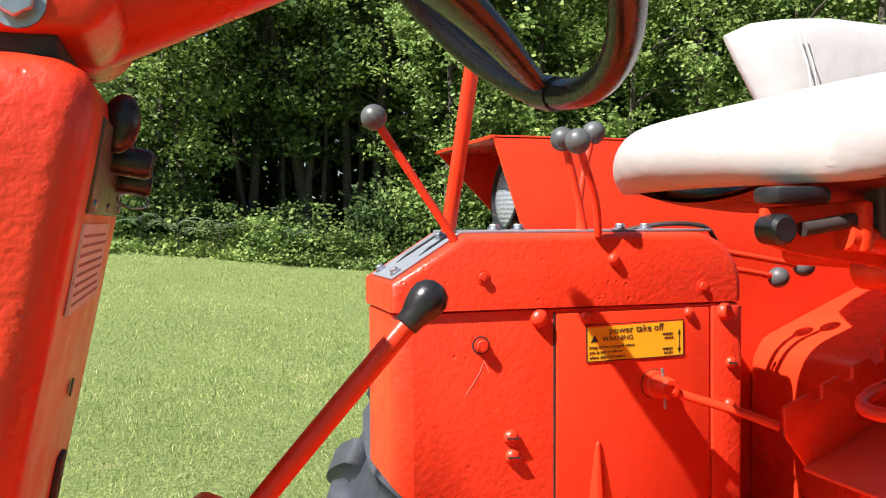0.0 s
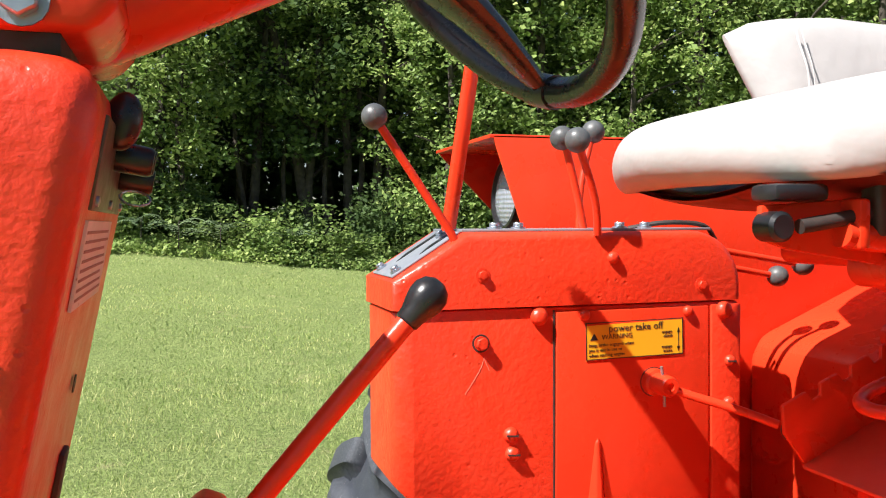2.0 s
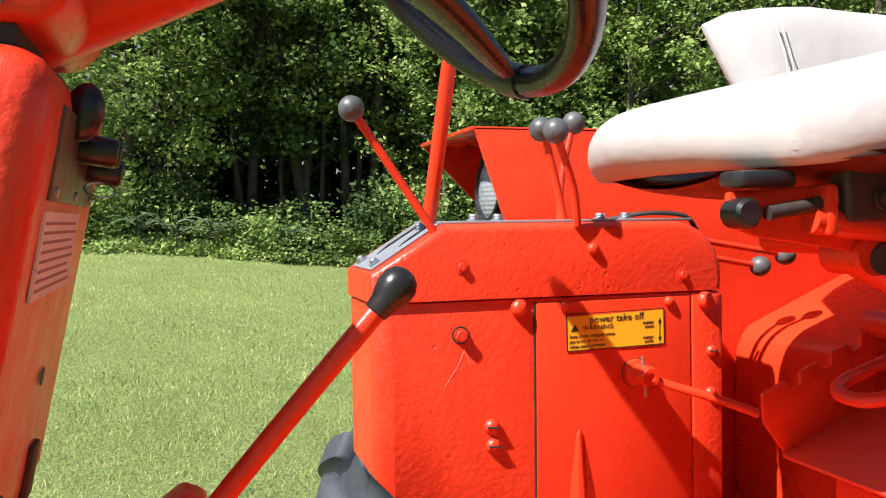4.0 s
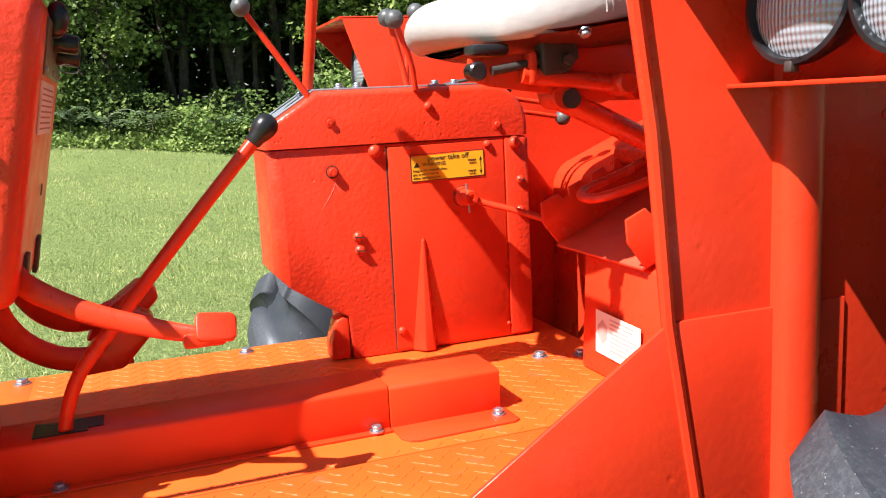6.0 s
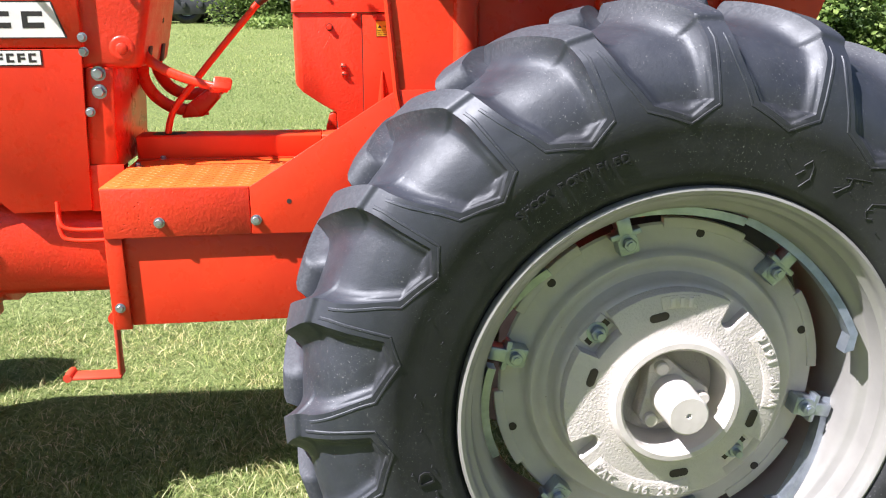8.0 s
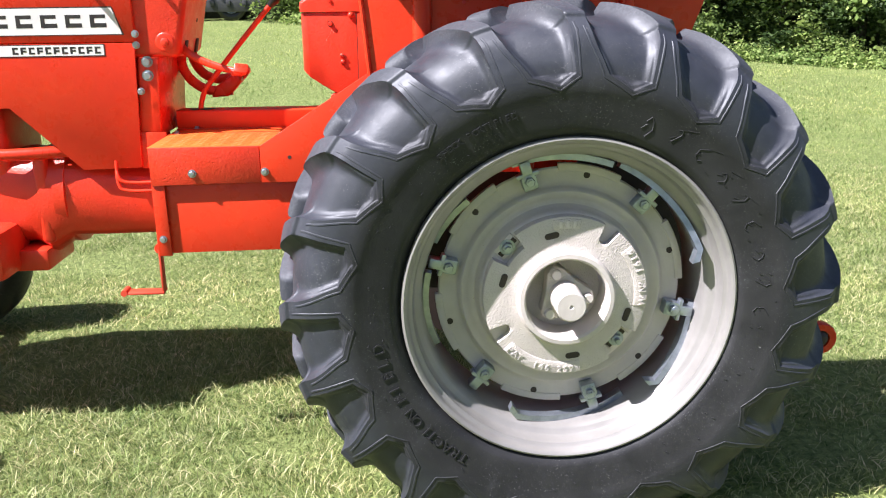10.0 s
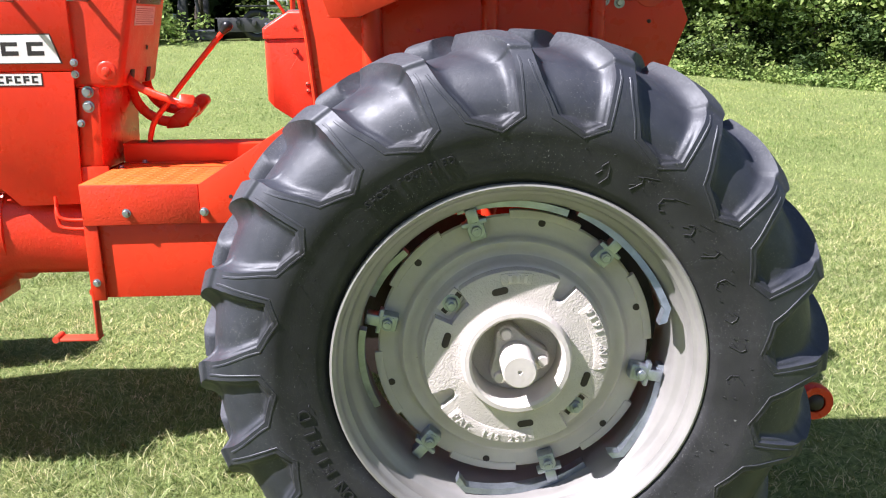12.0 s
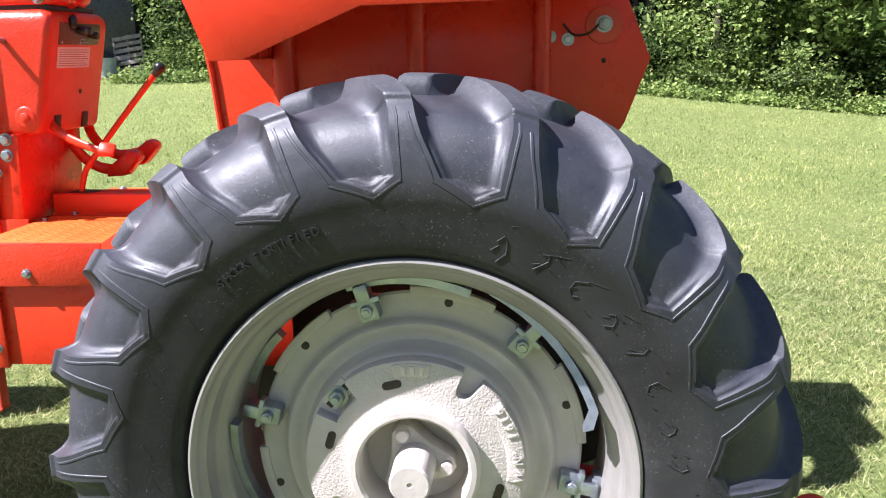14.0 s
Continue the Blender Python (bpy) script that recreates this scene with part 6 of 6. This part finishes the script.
# ---------------------------------------------------------------- woods
def leaf_cloud(rng, clumps, per, spread, size, flat=0.75, name="crown"):
    """Thousands of small pointed leaves in clumps, as one mesh round the clump centres (n, 3)."""
    n = len(clumps) * per
    c = np.repeat(clumps, per, axis=0) + rng.normal(size=(n, 3)) * np.array([spread, spread, spread * flat])
    d = rng.normal(size=(n, 3))
    d[:, 2] = d[:, 2] * 0.5 - 0.25
    d /= np.linalg.norm(d, axis=1, keepdims=True)
    up = rng.normal(size=(n, 3)) * 0.75 + np.array([-0.25, -0.35, 0.75])
    side = np.cross(d, up)
    side /= np.linalg.norm(side, axis=1, keepdims=True) + 1e-9
    long = size * (0.6 + 0.8 * rng.random((n, 1)))
    wide = long * (0.26 + 0.14 * rng.random((n, 1)))
    lift = np.cross(side, d) * long * 0.10
    v = np.stack([c - d * long * 0.5, c + side * wide - lift, c + d * long * 0.5, c - side * wide - lift], 1).reshape(-1, 3)
    return mesh_of_quads(name, v)


def mesh_of_quads(name, v):
    n = len(v) // 4
    me = bpy.data.meshes.new(name)
    me.vertices.add(4 * n)
    me.vertices.foreach_set("co", np.asarray(v, dtype=np.float32).ravel())
    me.loops.add(4 * n)
    me.loops.foreach_set("vertex_index", np.arange(4 * n, dtype=np.int32))
    me.polygons.add(n)
    me.polygons.foreach_set("loop_start", np.arange(0, 4 * n, 4, dtype=np.int32))
    me.update(calc_edges=True)
    return me


def trunk_mesh(rng, height, radius, lean):
    pts, rad = [], []
    for k in range(9):
        t = k / 8
        pts.append((lean[0] * t + rng.normal() * 0.05 * t, lean[1] * t + rng.normal() * 0.05 * t, -0.2 + (height + 0.2) * t))
        rad.append(radius * (1.25 if k == 0 else 1.0) * (1 - 0.72 * t))
    bm = tube(pts, rad, 9, up=(0, 1, 0))
    for k in range(6):
        t = 0.35 + 0.1 * k
        i = int(t * 8)
        a = rng.random() * 6.283
        p = Vector(pts[i])
        far = p + Vector((math.cos(a), math.sin(a), 0.5)) * (0.9 + rng.random() * 0.9)
        bm = join(bm, tube([p, p.lerp(far, 0.5) + Vector((0, 0, 0.1)), far], [radius * 0.38, radius * 0.25, radius * 0.1], 6, up=(0, 1, 0.2)))
    me = bpy.data.meshes.new("trunk")
    bm.to_mesh(me)
    bm.free()
    me.polygons.foreach_set("use_smooth", [True] * len(me.polygons))
    return me


rng = np.random.default_rng(7)


def crown_points(rng, n, base, top, wide):
    """Clump centres through an uneven crown from base to top."""
    out = []
    while len(out) < n:
        t = rng.random()
        z = base + (top - base) * t
        w = wide * (0.55 + 0.45 * math.sin(math.pi * min(1, t * 0.9 + 0.12))) * (0.7 + 0.5 * rng.random())
        a = rng.random() * 6.283
        r = w * math.sqrt(0.15 + 0.85 * rng.random())
        out.append((math.cos(a) * r, math.sin(a) * r, z))
    return np.array(out)


KINDS = []
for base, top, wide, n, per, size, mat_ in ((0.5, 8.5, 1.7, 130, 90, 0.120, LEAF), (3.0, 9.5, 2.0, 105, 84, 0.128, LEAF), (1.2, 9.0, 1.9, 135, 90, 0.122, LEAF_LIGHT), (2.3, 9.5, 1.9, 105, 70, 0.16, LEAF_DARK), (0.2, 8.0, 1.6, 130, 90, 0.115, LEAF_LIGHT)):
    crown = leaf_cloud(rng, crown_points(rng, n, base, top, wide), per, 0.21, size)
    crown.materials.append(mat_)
    tr = trunk_mesh(rng, top * 0.9, 0.10 + 0.06 * rng.random(), rng.normal(size=2) * 0.5)
    tr.materials.append(BARK)
    KINDS.append((crown, tr))

BUSHES = []
for wide, high, n, mat_, size in ((1.0, 1.3, 46, LEAF, 0.10), (0.8, 0.9, 36, LEAF_LIGHT, 0.095), (1.1, 1.9, 56, LEAF_DARK, 0.11)):
    p = rng.normal(size=(n, 3)) * np.array([wide * 0.5, wide * 0.4, high * 0.28]) + np.array([0, 0, high * 0.5])
    p[:, 2] = np.abs(p[:, 2])
    me = leaf_cloud(rng, p, 52, 0.15, size, name="leaves")
    me.materials.append(mat_)
    BUSHES.append(me)


def edge_y(x):
    """The line along which the woods meet the lawn."""
    return 17.6 - 0.02 * x * x * (x > 0) + (0.12 * (x + 4) if x < -4 else 0)


def tree(kind, x, y, scale, turn, group, label):
    t = thing("tree", label, "tree", (x, y, ground_z(x, y)), group)
    t.rotation_euler = (0, 0, turn)
    t.scale = (scale, scale, scale)
    for name, me in zip(("crown", "trunk"), KINDS[kind]):
        o = new(name, me)
        o.parent = t
    return t


TREE_TEXT = ("leafy broad-crowned young tree at the wood's edge", "tall broadleaf tree with bare lower trunk", "pale green leafy tree at the lawn's edge", "tree deep in the wood, inner shade put into its leaf colour", "bushy light green tree with leaves to the ground")
front = ((-17, 0), (-14.8, 2), (-7.6, 4), (-2.35, 0), (-1.5, 4), (0.3, 1), (1.6, 3), (2.9, 1), (4.4, 2), (5.6, 0), (7.0, 2), (8.6, 4), (10.2, 2), (12.0, 0), (14.0, 2), (16.5, 4), (19.5, 0))
for i, (x, k) in enumerate(front):
    deep = 1.4 if k in (1, 3) else 0.6
    tree(k, x + rng.normal() * 0.15, edge_y(x) + deep + rng.random() * 0.8, 0.9 + 0.25 * rng.random(), rng.random() * 6.28, "trees along the wood's edge", TREE_TEXT[k])
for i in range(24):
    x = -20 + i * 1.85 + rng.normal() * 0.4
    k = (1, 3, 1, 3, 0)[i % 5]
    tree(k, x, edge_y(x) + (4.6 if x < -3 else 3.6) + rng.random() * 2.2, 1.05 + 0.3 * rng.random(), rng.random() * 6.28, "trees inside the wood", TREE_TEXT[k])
# bare trunks that show in the gap
for foot, head, r in (((-1.13, 1.0), (-1.15, 5.0), 0.085), ((0.30, 1.0), (-0.05, 6.0), 0.075), ((1.96, 1.0), (0.95, 6.5), 0.165), ((2.16, 1.0), (2.10, 6.0), 0.07), ((2.80, 1.0), (2.45, 6.5), 0.13),
                      ((2.98, 1.0), (3.05, 6.0), 0.09), ((3.55, 1.0), (3.50, 6.0), 0.08), ((1.15, 1.0), (1.30, 6.0), 0.06), ((-2.3, 1.0), (-2.1, 6.0), 0.08)):
    y = 19.1 + 0.5 * math.sin(foot[0] * 7)
    z = ground_z(foot[0], y)
    t = thing("bare_tree", "grey-brown bare tree trunk in the wood's shade", "tree", (foot[0], y, z), "trees inside the wood")
    dx, dz = head[0] - foot[0], head[1] - z
    pts = [(dx * f + 0.05 * math.sin(f * 9 + foot[0]), 0.3 * f, -0.1 + (dz + 0.1) * f) for f in (k / 10 for k in range(11))]
    part("trunk", tube(pts, [r * (1.25 if k == 0 else 1 - 0.045 * k) for k in range(11)], 12, up=(0, 1, 0)), BARK, t)
    for k in (5, 7, 8):
        p = Vector(pts[k])
        sgn = 1 if (k + int(foot[0] * 10)) % 2 else -1
        part("limb", tube([p, p + Vector((0.35 * sgn, -0.1, 0.25)), p + Vector((0.8 * sgn, -0.2, 0.42))], [r * 0.3, r * 0.2, r * 0.08], 7, up=(0, 1, 0)), BARK, t)
birch = thing("birch_tree", "pale-barked tree trunk at the wood's edge", "tree", (5.96, 18.4, ground_z(5.96, 18.4)))
part("trunk", tube([(0, 0, -0.1), (0.02, 0, 1.5), (-0.05, 0.05, 3.2), (0.05, 0.1, 6.5)], [0.10, 0.085, 0.075, 0.03], 12, up=(0, 1, 0)), surface("pale_bark", (0.22, 0.19, 0.11), (0.42, 0.38, 0.25), 5.0, (0.8, 0.9), bump=0.6, bump_scale=18, bump_dist=0.01), birch)
# unseen trees added behind the camera to dim the horizon's light and reflections
for i in range(10):
    x = -21 + i * 4.6 + rng.normal() * 0.5
    k = (2, 0, 4)[i % 3]
    tree(k, x, -15.5 - 2.5 * rng.random(), 0.95 + 0.3 * rng.random(), rng.random() * 6.28, "trees across the yard", TREE_TEXT[k])
# undergrowth along the edge
for i in range(46):
    x = -17 + i * 0.78 + rng.normal() * 0.2
    b = BUSHES[i % 3]
    if -13.5 < x < -8.7 or -6.6 < x < -3.0:
        continue
    o = new("shrub", b)
    sc = 0.7 + 0.5 * rng.random()
    y = edge_y(x) + rng.normal() * 0.35 + (0.9 if i % 3 == 2 else 0.1)
    o.location, o.rotation_euler, o.scale = (x, y, ground_z(x, y) - 0.02), (0, 0, rng.random() * 6.28), (sc, sc, sc * (0.75 + 0.4 * rng.random()))
    tagged(o, "leafy green undergrowth shrub at the wood's edge", "shrub", "undergrowth shrubs")
# low weeds where the mown grass ends
pts = []
for i in range(1500):
    x = -17 + 36 * rng.random()
    if -13.5 < x < -8.8 or -6.8 < x < -2.9:
        continue
    back = 1.1 * rng.random()
    pts.append((x, edge_y(x) - back, ground_z(x, 17) + 0.03 + 0.30 * (1 - back / 1.2) * rng.random()))
wm = leaf_cloud(rng, np.array(pts), 34, 0.13, 0.085, 0.6, "weeds")
wm.materials.append(LEAF_LIGHT)
tagged(new("weeds", wm), "low leafy weeds between lawn and wood", "weeds", kind="stuff")
# the depth of the wood, its shade put into the leaf colour
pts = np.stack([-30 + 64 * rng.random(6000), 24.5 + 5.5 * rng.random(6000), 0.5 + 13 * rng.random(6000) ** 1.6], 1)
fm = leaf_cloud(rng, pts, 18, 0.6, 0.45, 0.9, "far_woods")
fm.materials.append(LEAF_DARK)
tagged(new("far_woods", fm), "leafy depth of the wood with shade put into its green", "woods", kind="stuff")


# ---- the things parked before the wood
def parked_trailer():
    """A long black gooseneck flatbed, nose ahead, with its loading ramp stood upright at the tail."""
    y0, y1, base = 18.0, 20.3, ground_z(-5, 18.3)
    t = thing("flatbed_trailer", "long black gooseneck flatbed trailer parked before the woods", "trailer", (-4.8, 19.1, base))
    T = Matrix.Translation((4.8, -19.1, -base))

    def tp(name, bm, material=TRAILER, label=""):
        return part(name, bm, material, t, label, T)

    tp("deck_frame", join(box(-5.3, -2.9, y0, y0 + 0.10, 1.36, 1.68, 0.01), box(-5.3, -2.9, y1 - 0.1, y1, 1.36, 1.68, 0.01), box(-5.3, -5.2, y0, y1, 1.36, 1.68, 0.01), box(-3.0, -2.9, y0, y1, 1.36, 1.68, 0.01), box(-5.25, -2.95, y0 + 0.6, y1 - 0.6, 1.20, 1.62, 0.01)))
    for k in range(12):
        tp("deck_plank", box(-5.28, -2.92, y0 + 0.11 + k * 0.178, y0 + 0.275 + k * 0.178, 1.655, 1.695, 0.006), TRAILER)
    for k in range(6):
        tp("stake_pocket", box(-5.15 + k * 0.38, -5.05 + k * 0.38, y0 - 0.035, y0, 1.50, 1.62, 0.006))
    tp("front_step", join(box(-5.95, -5.25, y0, y1, 1.18, 1.42, 0.015), box(-5.92, -5.28, y0 - 0.02, y0, 1.36, 1.40, 0.004)), surface("worn_grey_steel", (0.05, 0.055, 0.065), (0.10, 0.11, 0.125), 6.0, (0.4, 0.6)), "worn grey front step")
    tp("gooseneck", join(box(-6.06, -5.92, y0 + 0.02, y0 + 0.16, 1.20, 2.95, 0.015), box(-6.06, -5.92, y1 - 0.16, y1 - 0.02, 1.20, 2.95, 0.015), slab([(-6.22, 1.55), (-6.05, 1.75), (-6.05, 2.15), (-6.10, 2.15)], y0 + 0.05, y0 + 0.12, 0.005), box(-8.6, -5.92, y0 + 0.55, y0 + 0.75, 2.75, 3.0, 0.02), box(-6.05, -5.93, y0, y1, 2.80, 2.95, 0.02)), TRAILER, "black gooseneck frame")
    tp("coupler", join(box(-6.34, -6.06, y0 + 0.3, y0 + 0.5, 1.50, 1.66, 0.02), box(-6.36, -6.26, y0 + 0.32, y0 + 0.48, 1.58, 1.80, 0.02)), STEEL, "grey coupler")
    cyl = tp("cylinder", tube([(-5.84, y0 + 0.10, 2.85), (-5.70, y0 + 0.10, 2.20)], 0.075, 14), STEEL, "grey hydraulic cylinder")
    part("piston_rod", tube([(-5.72, y0 + 0.10, 2.25), (-5.60, y0 + 0.10, 1.42)], 0.042, 12), TRAILER, cyl)
    for x in (-4.30, -3.52):
        for y in (y0 + 0.18, y0 + 0.48, y1 - 0.48, y1 - 0.18):
            w = tp("wheel", turned([(-0.05, 0.0), (-0.05, 0.12), (-0.09, 0.17), (-0.09, 0.21), (0.09, 0.21), (0.09, 0.0)], seg=24, centre=(x, y, base + 0.37)), STEEL)
            part("tyre", turned([(-0.09, 0.20), (-0.12, 0.25), (-0.12, 0.33), (-0.09, 0.37), (0.09, 0.37), (0.12, 0.33), (0.12, 0.25), (0.09, 0.20)], seg=32, centre=(x, y, base + 0.37), closed=True), BLACK, w, "black trailer tyre")
    tp("fender", box(-4.75, -3.08, y0 - 0.02, y0 + 0.62, base + 0.79, base + 0.82, 0.005))
    ramp_ob = tp("ramp", join(box(-4.02, -3.97, y0 + 0.02, y0 + 0.10, 1.68, 2.72, 0.006), box(-3.57, -3.52, y0 + 0.02, y0 + 0.10, 1.68, 2.72, 0.006)), LADDER, "upright aluminium ramp")
    for k in range(7):
        part("rung", box(-3.97, -3.57, y0 + 0.03, y0 + 0.09, 1.74 + k * 0.155, 1.785 + k * 0.155, 0.005), LADDER, ramp_ob)
    tp("tail_lamp", box(-2.905, -2.885, y0 + 0.1, y0 + 0.3, 1.50, 1.60, 0.005), YELLOW, "small lamp")


parked_trailer()


def enclosed_trailer():
    base = ground_z(-11, 18.5)
    t = thing("enclosed_trailer", "dark blue enclosed box trailer parked at the wood's edge", "trailer", (-11.3, 19.6, base))
    T = Matrix.Translation((11.3, -19.6, -base))
    paint = surface("dark_blue_panel", (0.010, 0.014, 0.022), (0.022, 0.028, 0.040), 3.0, (0.22, 0.4), bump=0.1, bump_scale=12)
    part("body", box(-13.4, -9.27, 18.5, 20.7, base + 0.42, base + 2.7, 0.05, 3), paint, t, "", T)
    part("roof_rail", box(-13.42, -9.25, 18.47, 18.53, base + 2.62, base + 2.70, 0.008), LADDER, t, "aluminium roof rail", T)
    part("lower_rail", box(-13.42, -9.25, 18.47, 18.53, base + 0.40, base + 0.47, 0.008), LADDER, t, "aluminium lower rail", T)
    for x in (-11.9, -11.1):
        w = part("wheel", turned([(0.0, 0.0), (0.0, 0.16), (-0.02, 0.18), (0.16, 0.18), (0.16, 0)], seg=24, centre=(x, 18.62, base + 0.34)), STEEL, t, "", T)
        part("tyre", turned([(-0.01, 0.18), (-0.04, 0.24), (-0.02, 0.33), (0.02, 0.345), (0.16, 0.345), (0.2, 0.25), (0.17, 0.18)], seg=28, centre=(x, 18.62, base + 0.34), closed=True), BLACK, w, "black tyre")


enclosed_trailer()


def leaning_pallet():
    base = ground_z(-9.2, 17.7)
    t = thing("pallet", "weathered grey wooden pallet leaning on the box trailer", "pallet", (-9.2, 17.85, base))
    t.rotation_euler = (radians(-20), radians(-9), radians(6))
    for k in range(7):
        part("board", box(-0.36, 0.36, -0.025, -0.005, 0.02 + k * 0.158, 0.12 + k * 0.158, 0.004), WOOD, t)
    for x in (-0.34, 0.0, 0.34):
        part("stringer", box(x - 0.022, x + 0.022, -0.004, 0.09, 0.0, 1.09, 0.004), WOOD, t)


leaning_pallet()
bz = ground_z(-9.7, 17.8)
tub = thing("plastic_tub", "pale blue plastic tub standing on the grass", "tub", (-9.72, 17.75, bz))
part("tub_wall", turned([(0.0, 0.0), (0.0, 0.17), (0.02, 0.185), (0.44, 0.215), (0.46, 0.23), (0.48, 0.23), (0.48, 0.205), (0.04, 0.175), (0.04, 0.0)], axis="z", seg=28), BLUE_PLASTIC, tub)
part("tub_handle", tube(spline([(-0.215, -0.02, 0.36), (-0.235, -0.10, 0.30), (-0.12, -0.225, 0.27), (0.0, -0.245, 0.26), (0.12, -0.225, 0.27), (0.215, -0.02, 0.36)], 5), 0.005, 8), STEEL, tub)
tub2 = thing("storage_bin", "dark blue plastic storage bin on the grass", "bin", (-10.25, 17.8, bz))
part("bin_body", box(-0.24, 0.24, -0.2, 0.2, 0, 0.46, 0.03, 3), surface("dark_blue_plastic", (0.02, 0.035, 0.10), (0.03, 0.05, 0.13), 6.0, (0.35, 0.5)), tub2)
part("bin_lid", box(-0.26, 0.26, -0.22, 0.22, 0.465, 0.50, 0.012, 2), BLACK, tub2)


# feathery compound leaves at the foot of the wood
def frond(bm, root, tip, n, long):
    r, t = Vector(root), Vector(tip)
    d = (t - r)
    side = d.cross(Vector((0, 0, 1))).normalized()
    for k in range(n):
        f = (k + 1) / n
        p = r + d * f + Vector((0, 0, 0.12 * math.sin(f * 3.1) - 0.10 * f * f))
        w = long * math.sin(0.35 + f * 2.6)
        for s in (-1, 1):
            a = p + side * s * 0.01
            b = p + side * s * w + d.normalized() * w * 0.35 - Vector((0, 0, w * 0.25))
            m = (a + b) / 2
            q = d.normalized() * 0.022
            bm.faces.new([bm.verts.new(v) for v in (a, m + q, b, m - q)])


for i, (x, dy) in enumerate(((-1.9, -0.7), (-1.2, -0.9), (1.0, -0.7), (-0.4, -0.5), (6.0, -0.6))):
    bm = bmesh.new()
    y = edge_y(x) + dy
    z = ground_z(x, y)
    for k in range(7):
        a = k * 0.9 + i
        frond(bm, (x, y, z + 0.35 + 0.05 * k), (x + math.cos(a) * 0.65, y + math.sin(a) * 0.4, z + 0.55 + 0.06 * (k % 4)), 13, 0.15)
    s = thing("sumac_plant", "pale feathery-leaved plant at the wood's edge", "plant", (x, y, z), "feathery plants")
    U = Matrix.Translation((-x, -y, -z))
    part("fronds", bm, LEAF_SUMAC, s, "", U, None)
    part("stem", tube([(x, y, z - 0.02), (x + 0.02, y, z + 0.7)], 0.012, 6), BARK, s, "", U)


# ---------------------------------------------------------------- grass
def wander(x, y, scale):
    """Smooth random values from 0 to 1 over the plan."""
    table = np.random.default_rng(int(scale * 10)).random((64, 64))
    u, v = x * scale, y * scale
    i, j = np.floor(u).astype(int), np.floor(v).astype(int)
    p, q = u - i, v - j
    p, q = p * p * (3 - 2 * p), q * q * (3 - 2 * q)
    at_ = lambda a, b: table[a % 64, b % 64]
    return (at_(i, j) * (1 - p) + at_(i + 1, j) * p) * (1 - q) + (at_(i, j + 1) * (1 - p) + at_(i + 1, j + 1) * p) * q


def grass(n, area, height, width, fade, lean=0.6):
    """Single tapered blades, one quad each, strewn over area (x0, x1, y0, y1) and thinning out towards its edge."""
    x = area[0] + (area[1] - area[0]) * rng.random(n)
    y = area[2] + (area[3] - area[2]) * rng.random(n)
    inner = np.minimum(np.minimum(x - area[0], area[1] - x), np.minimum(y - area[2], area[3] - y))
    bare = wander(x, y, 2.2)
    k = (rng.random(n) < (inner / fade) ** 1.5) & (rng.random(n) > np.clip((bare - 0.80) * 9.0, 0, 0.8))
    x, y = x[k], y[k]
    m = len(x)
    s = np.clip((y - 1.5) / 16.0, 0, 1)
    z = GRASS_Z + s * (0.92 - 0.1 * np.clip(x, -2, 9)) - 0.012
    h = height * (0.45 + 0.9 * rng.random(m)) * (0.62 + 0.76 * wander(x, y, 9.0))
    a = rng.random(m) * 6.283
    ox, oy = np.cos(a), np.sin(a)
    b = rng.random(m) * 6.283
    tip = h * lean * (0.3 + 1.2 * rng.random(m))
    w = width * (0.6 + 0.8 * rng.random(m))
    root = np.stack([x, y, z], 1)
    sidev = np.stack([ox * w, oy * w, np.zeros(m)], 1)
    midp = root + np.stack([np.cos(b) * tip * 0.35, np.sin(b) * tip * 0.35, h * 0.62], 1)
    tipp = root + np.stack([np.cos(b) * tip, np.sin(b) * tip, h], 1)
    return np.stack([root, midp + sidev * 0.5, tipp, midp - sidev * 0.5], 1).reshape(-1, 3)


near_blades = grass(580000, (-4.4, 4.4, -2.5, 4.6), 0.036, 0.0031, 1.6, 1.25)
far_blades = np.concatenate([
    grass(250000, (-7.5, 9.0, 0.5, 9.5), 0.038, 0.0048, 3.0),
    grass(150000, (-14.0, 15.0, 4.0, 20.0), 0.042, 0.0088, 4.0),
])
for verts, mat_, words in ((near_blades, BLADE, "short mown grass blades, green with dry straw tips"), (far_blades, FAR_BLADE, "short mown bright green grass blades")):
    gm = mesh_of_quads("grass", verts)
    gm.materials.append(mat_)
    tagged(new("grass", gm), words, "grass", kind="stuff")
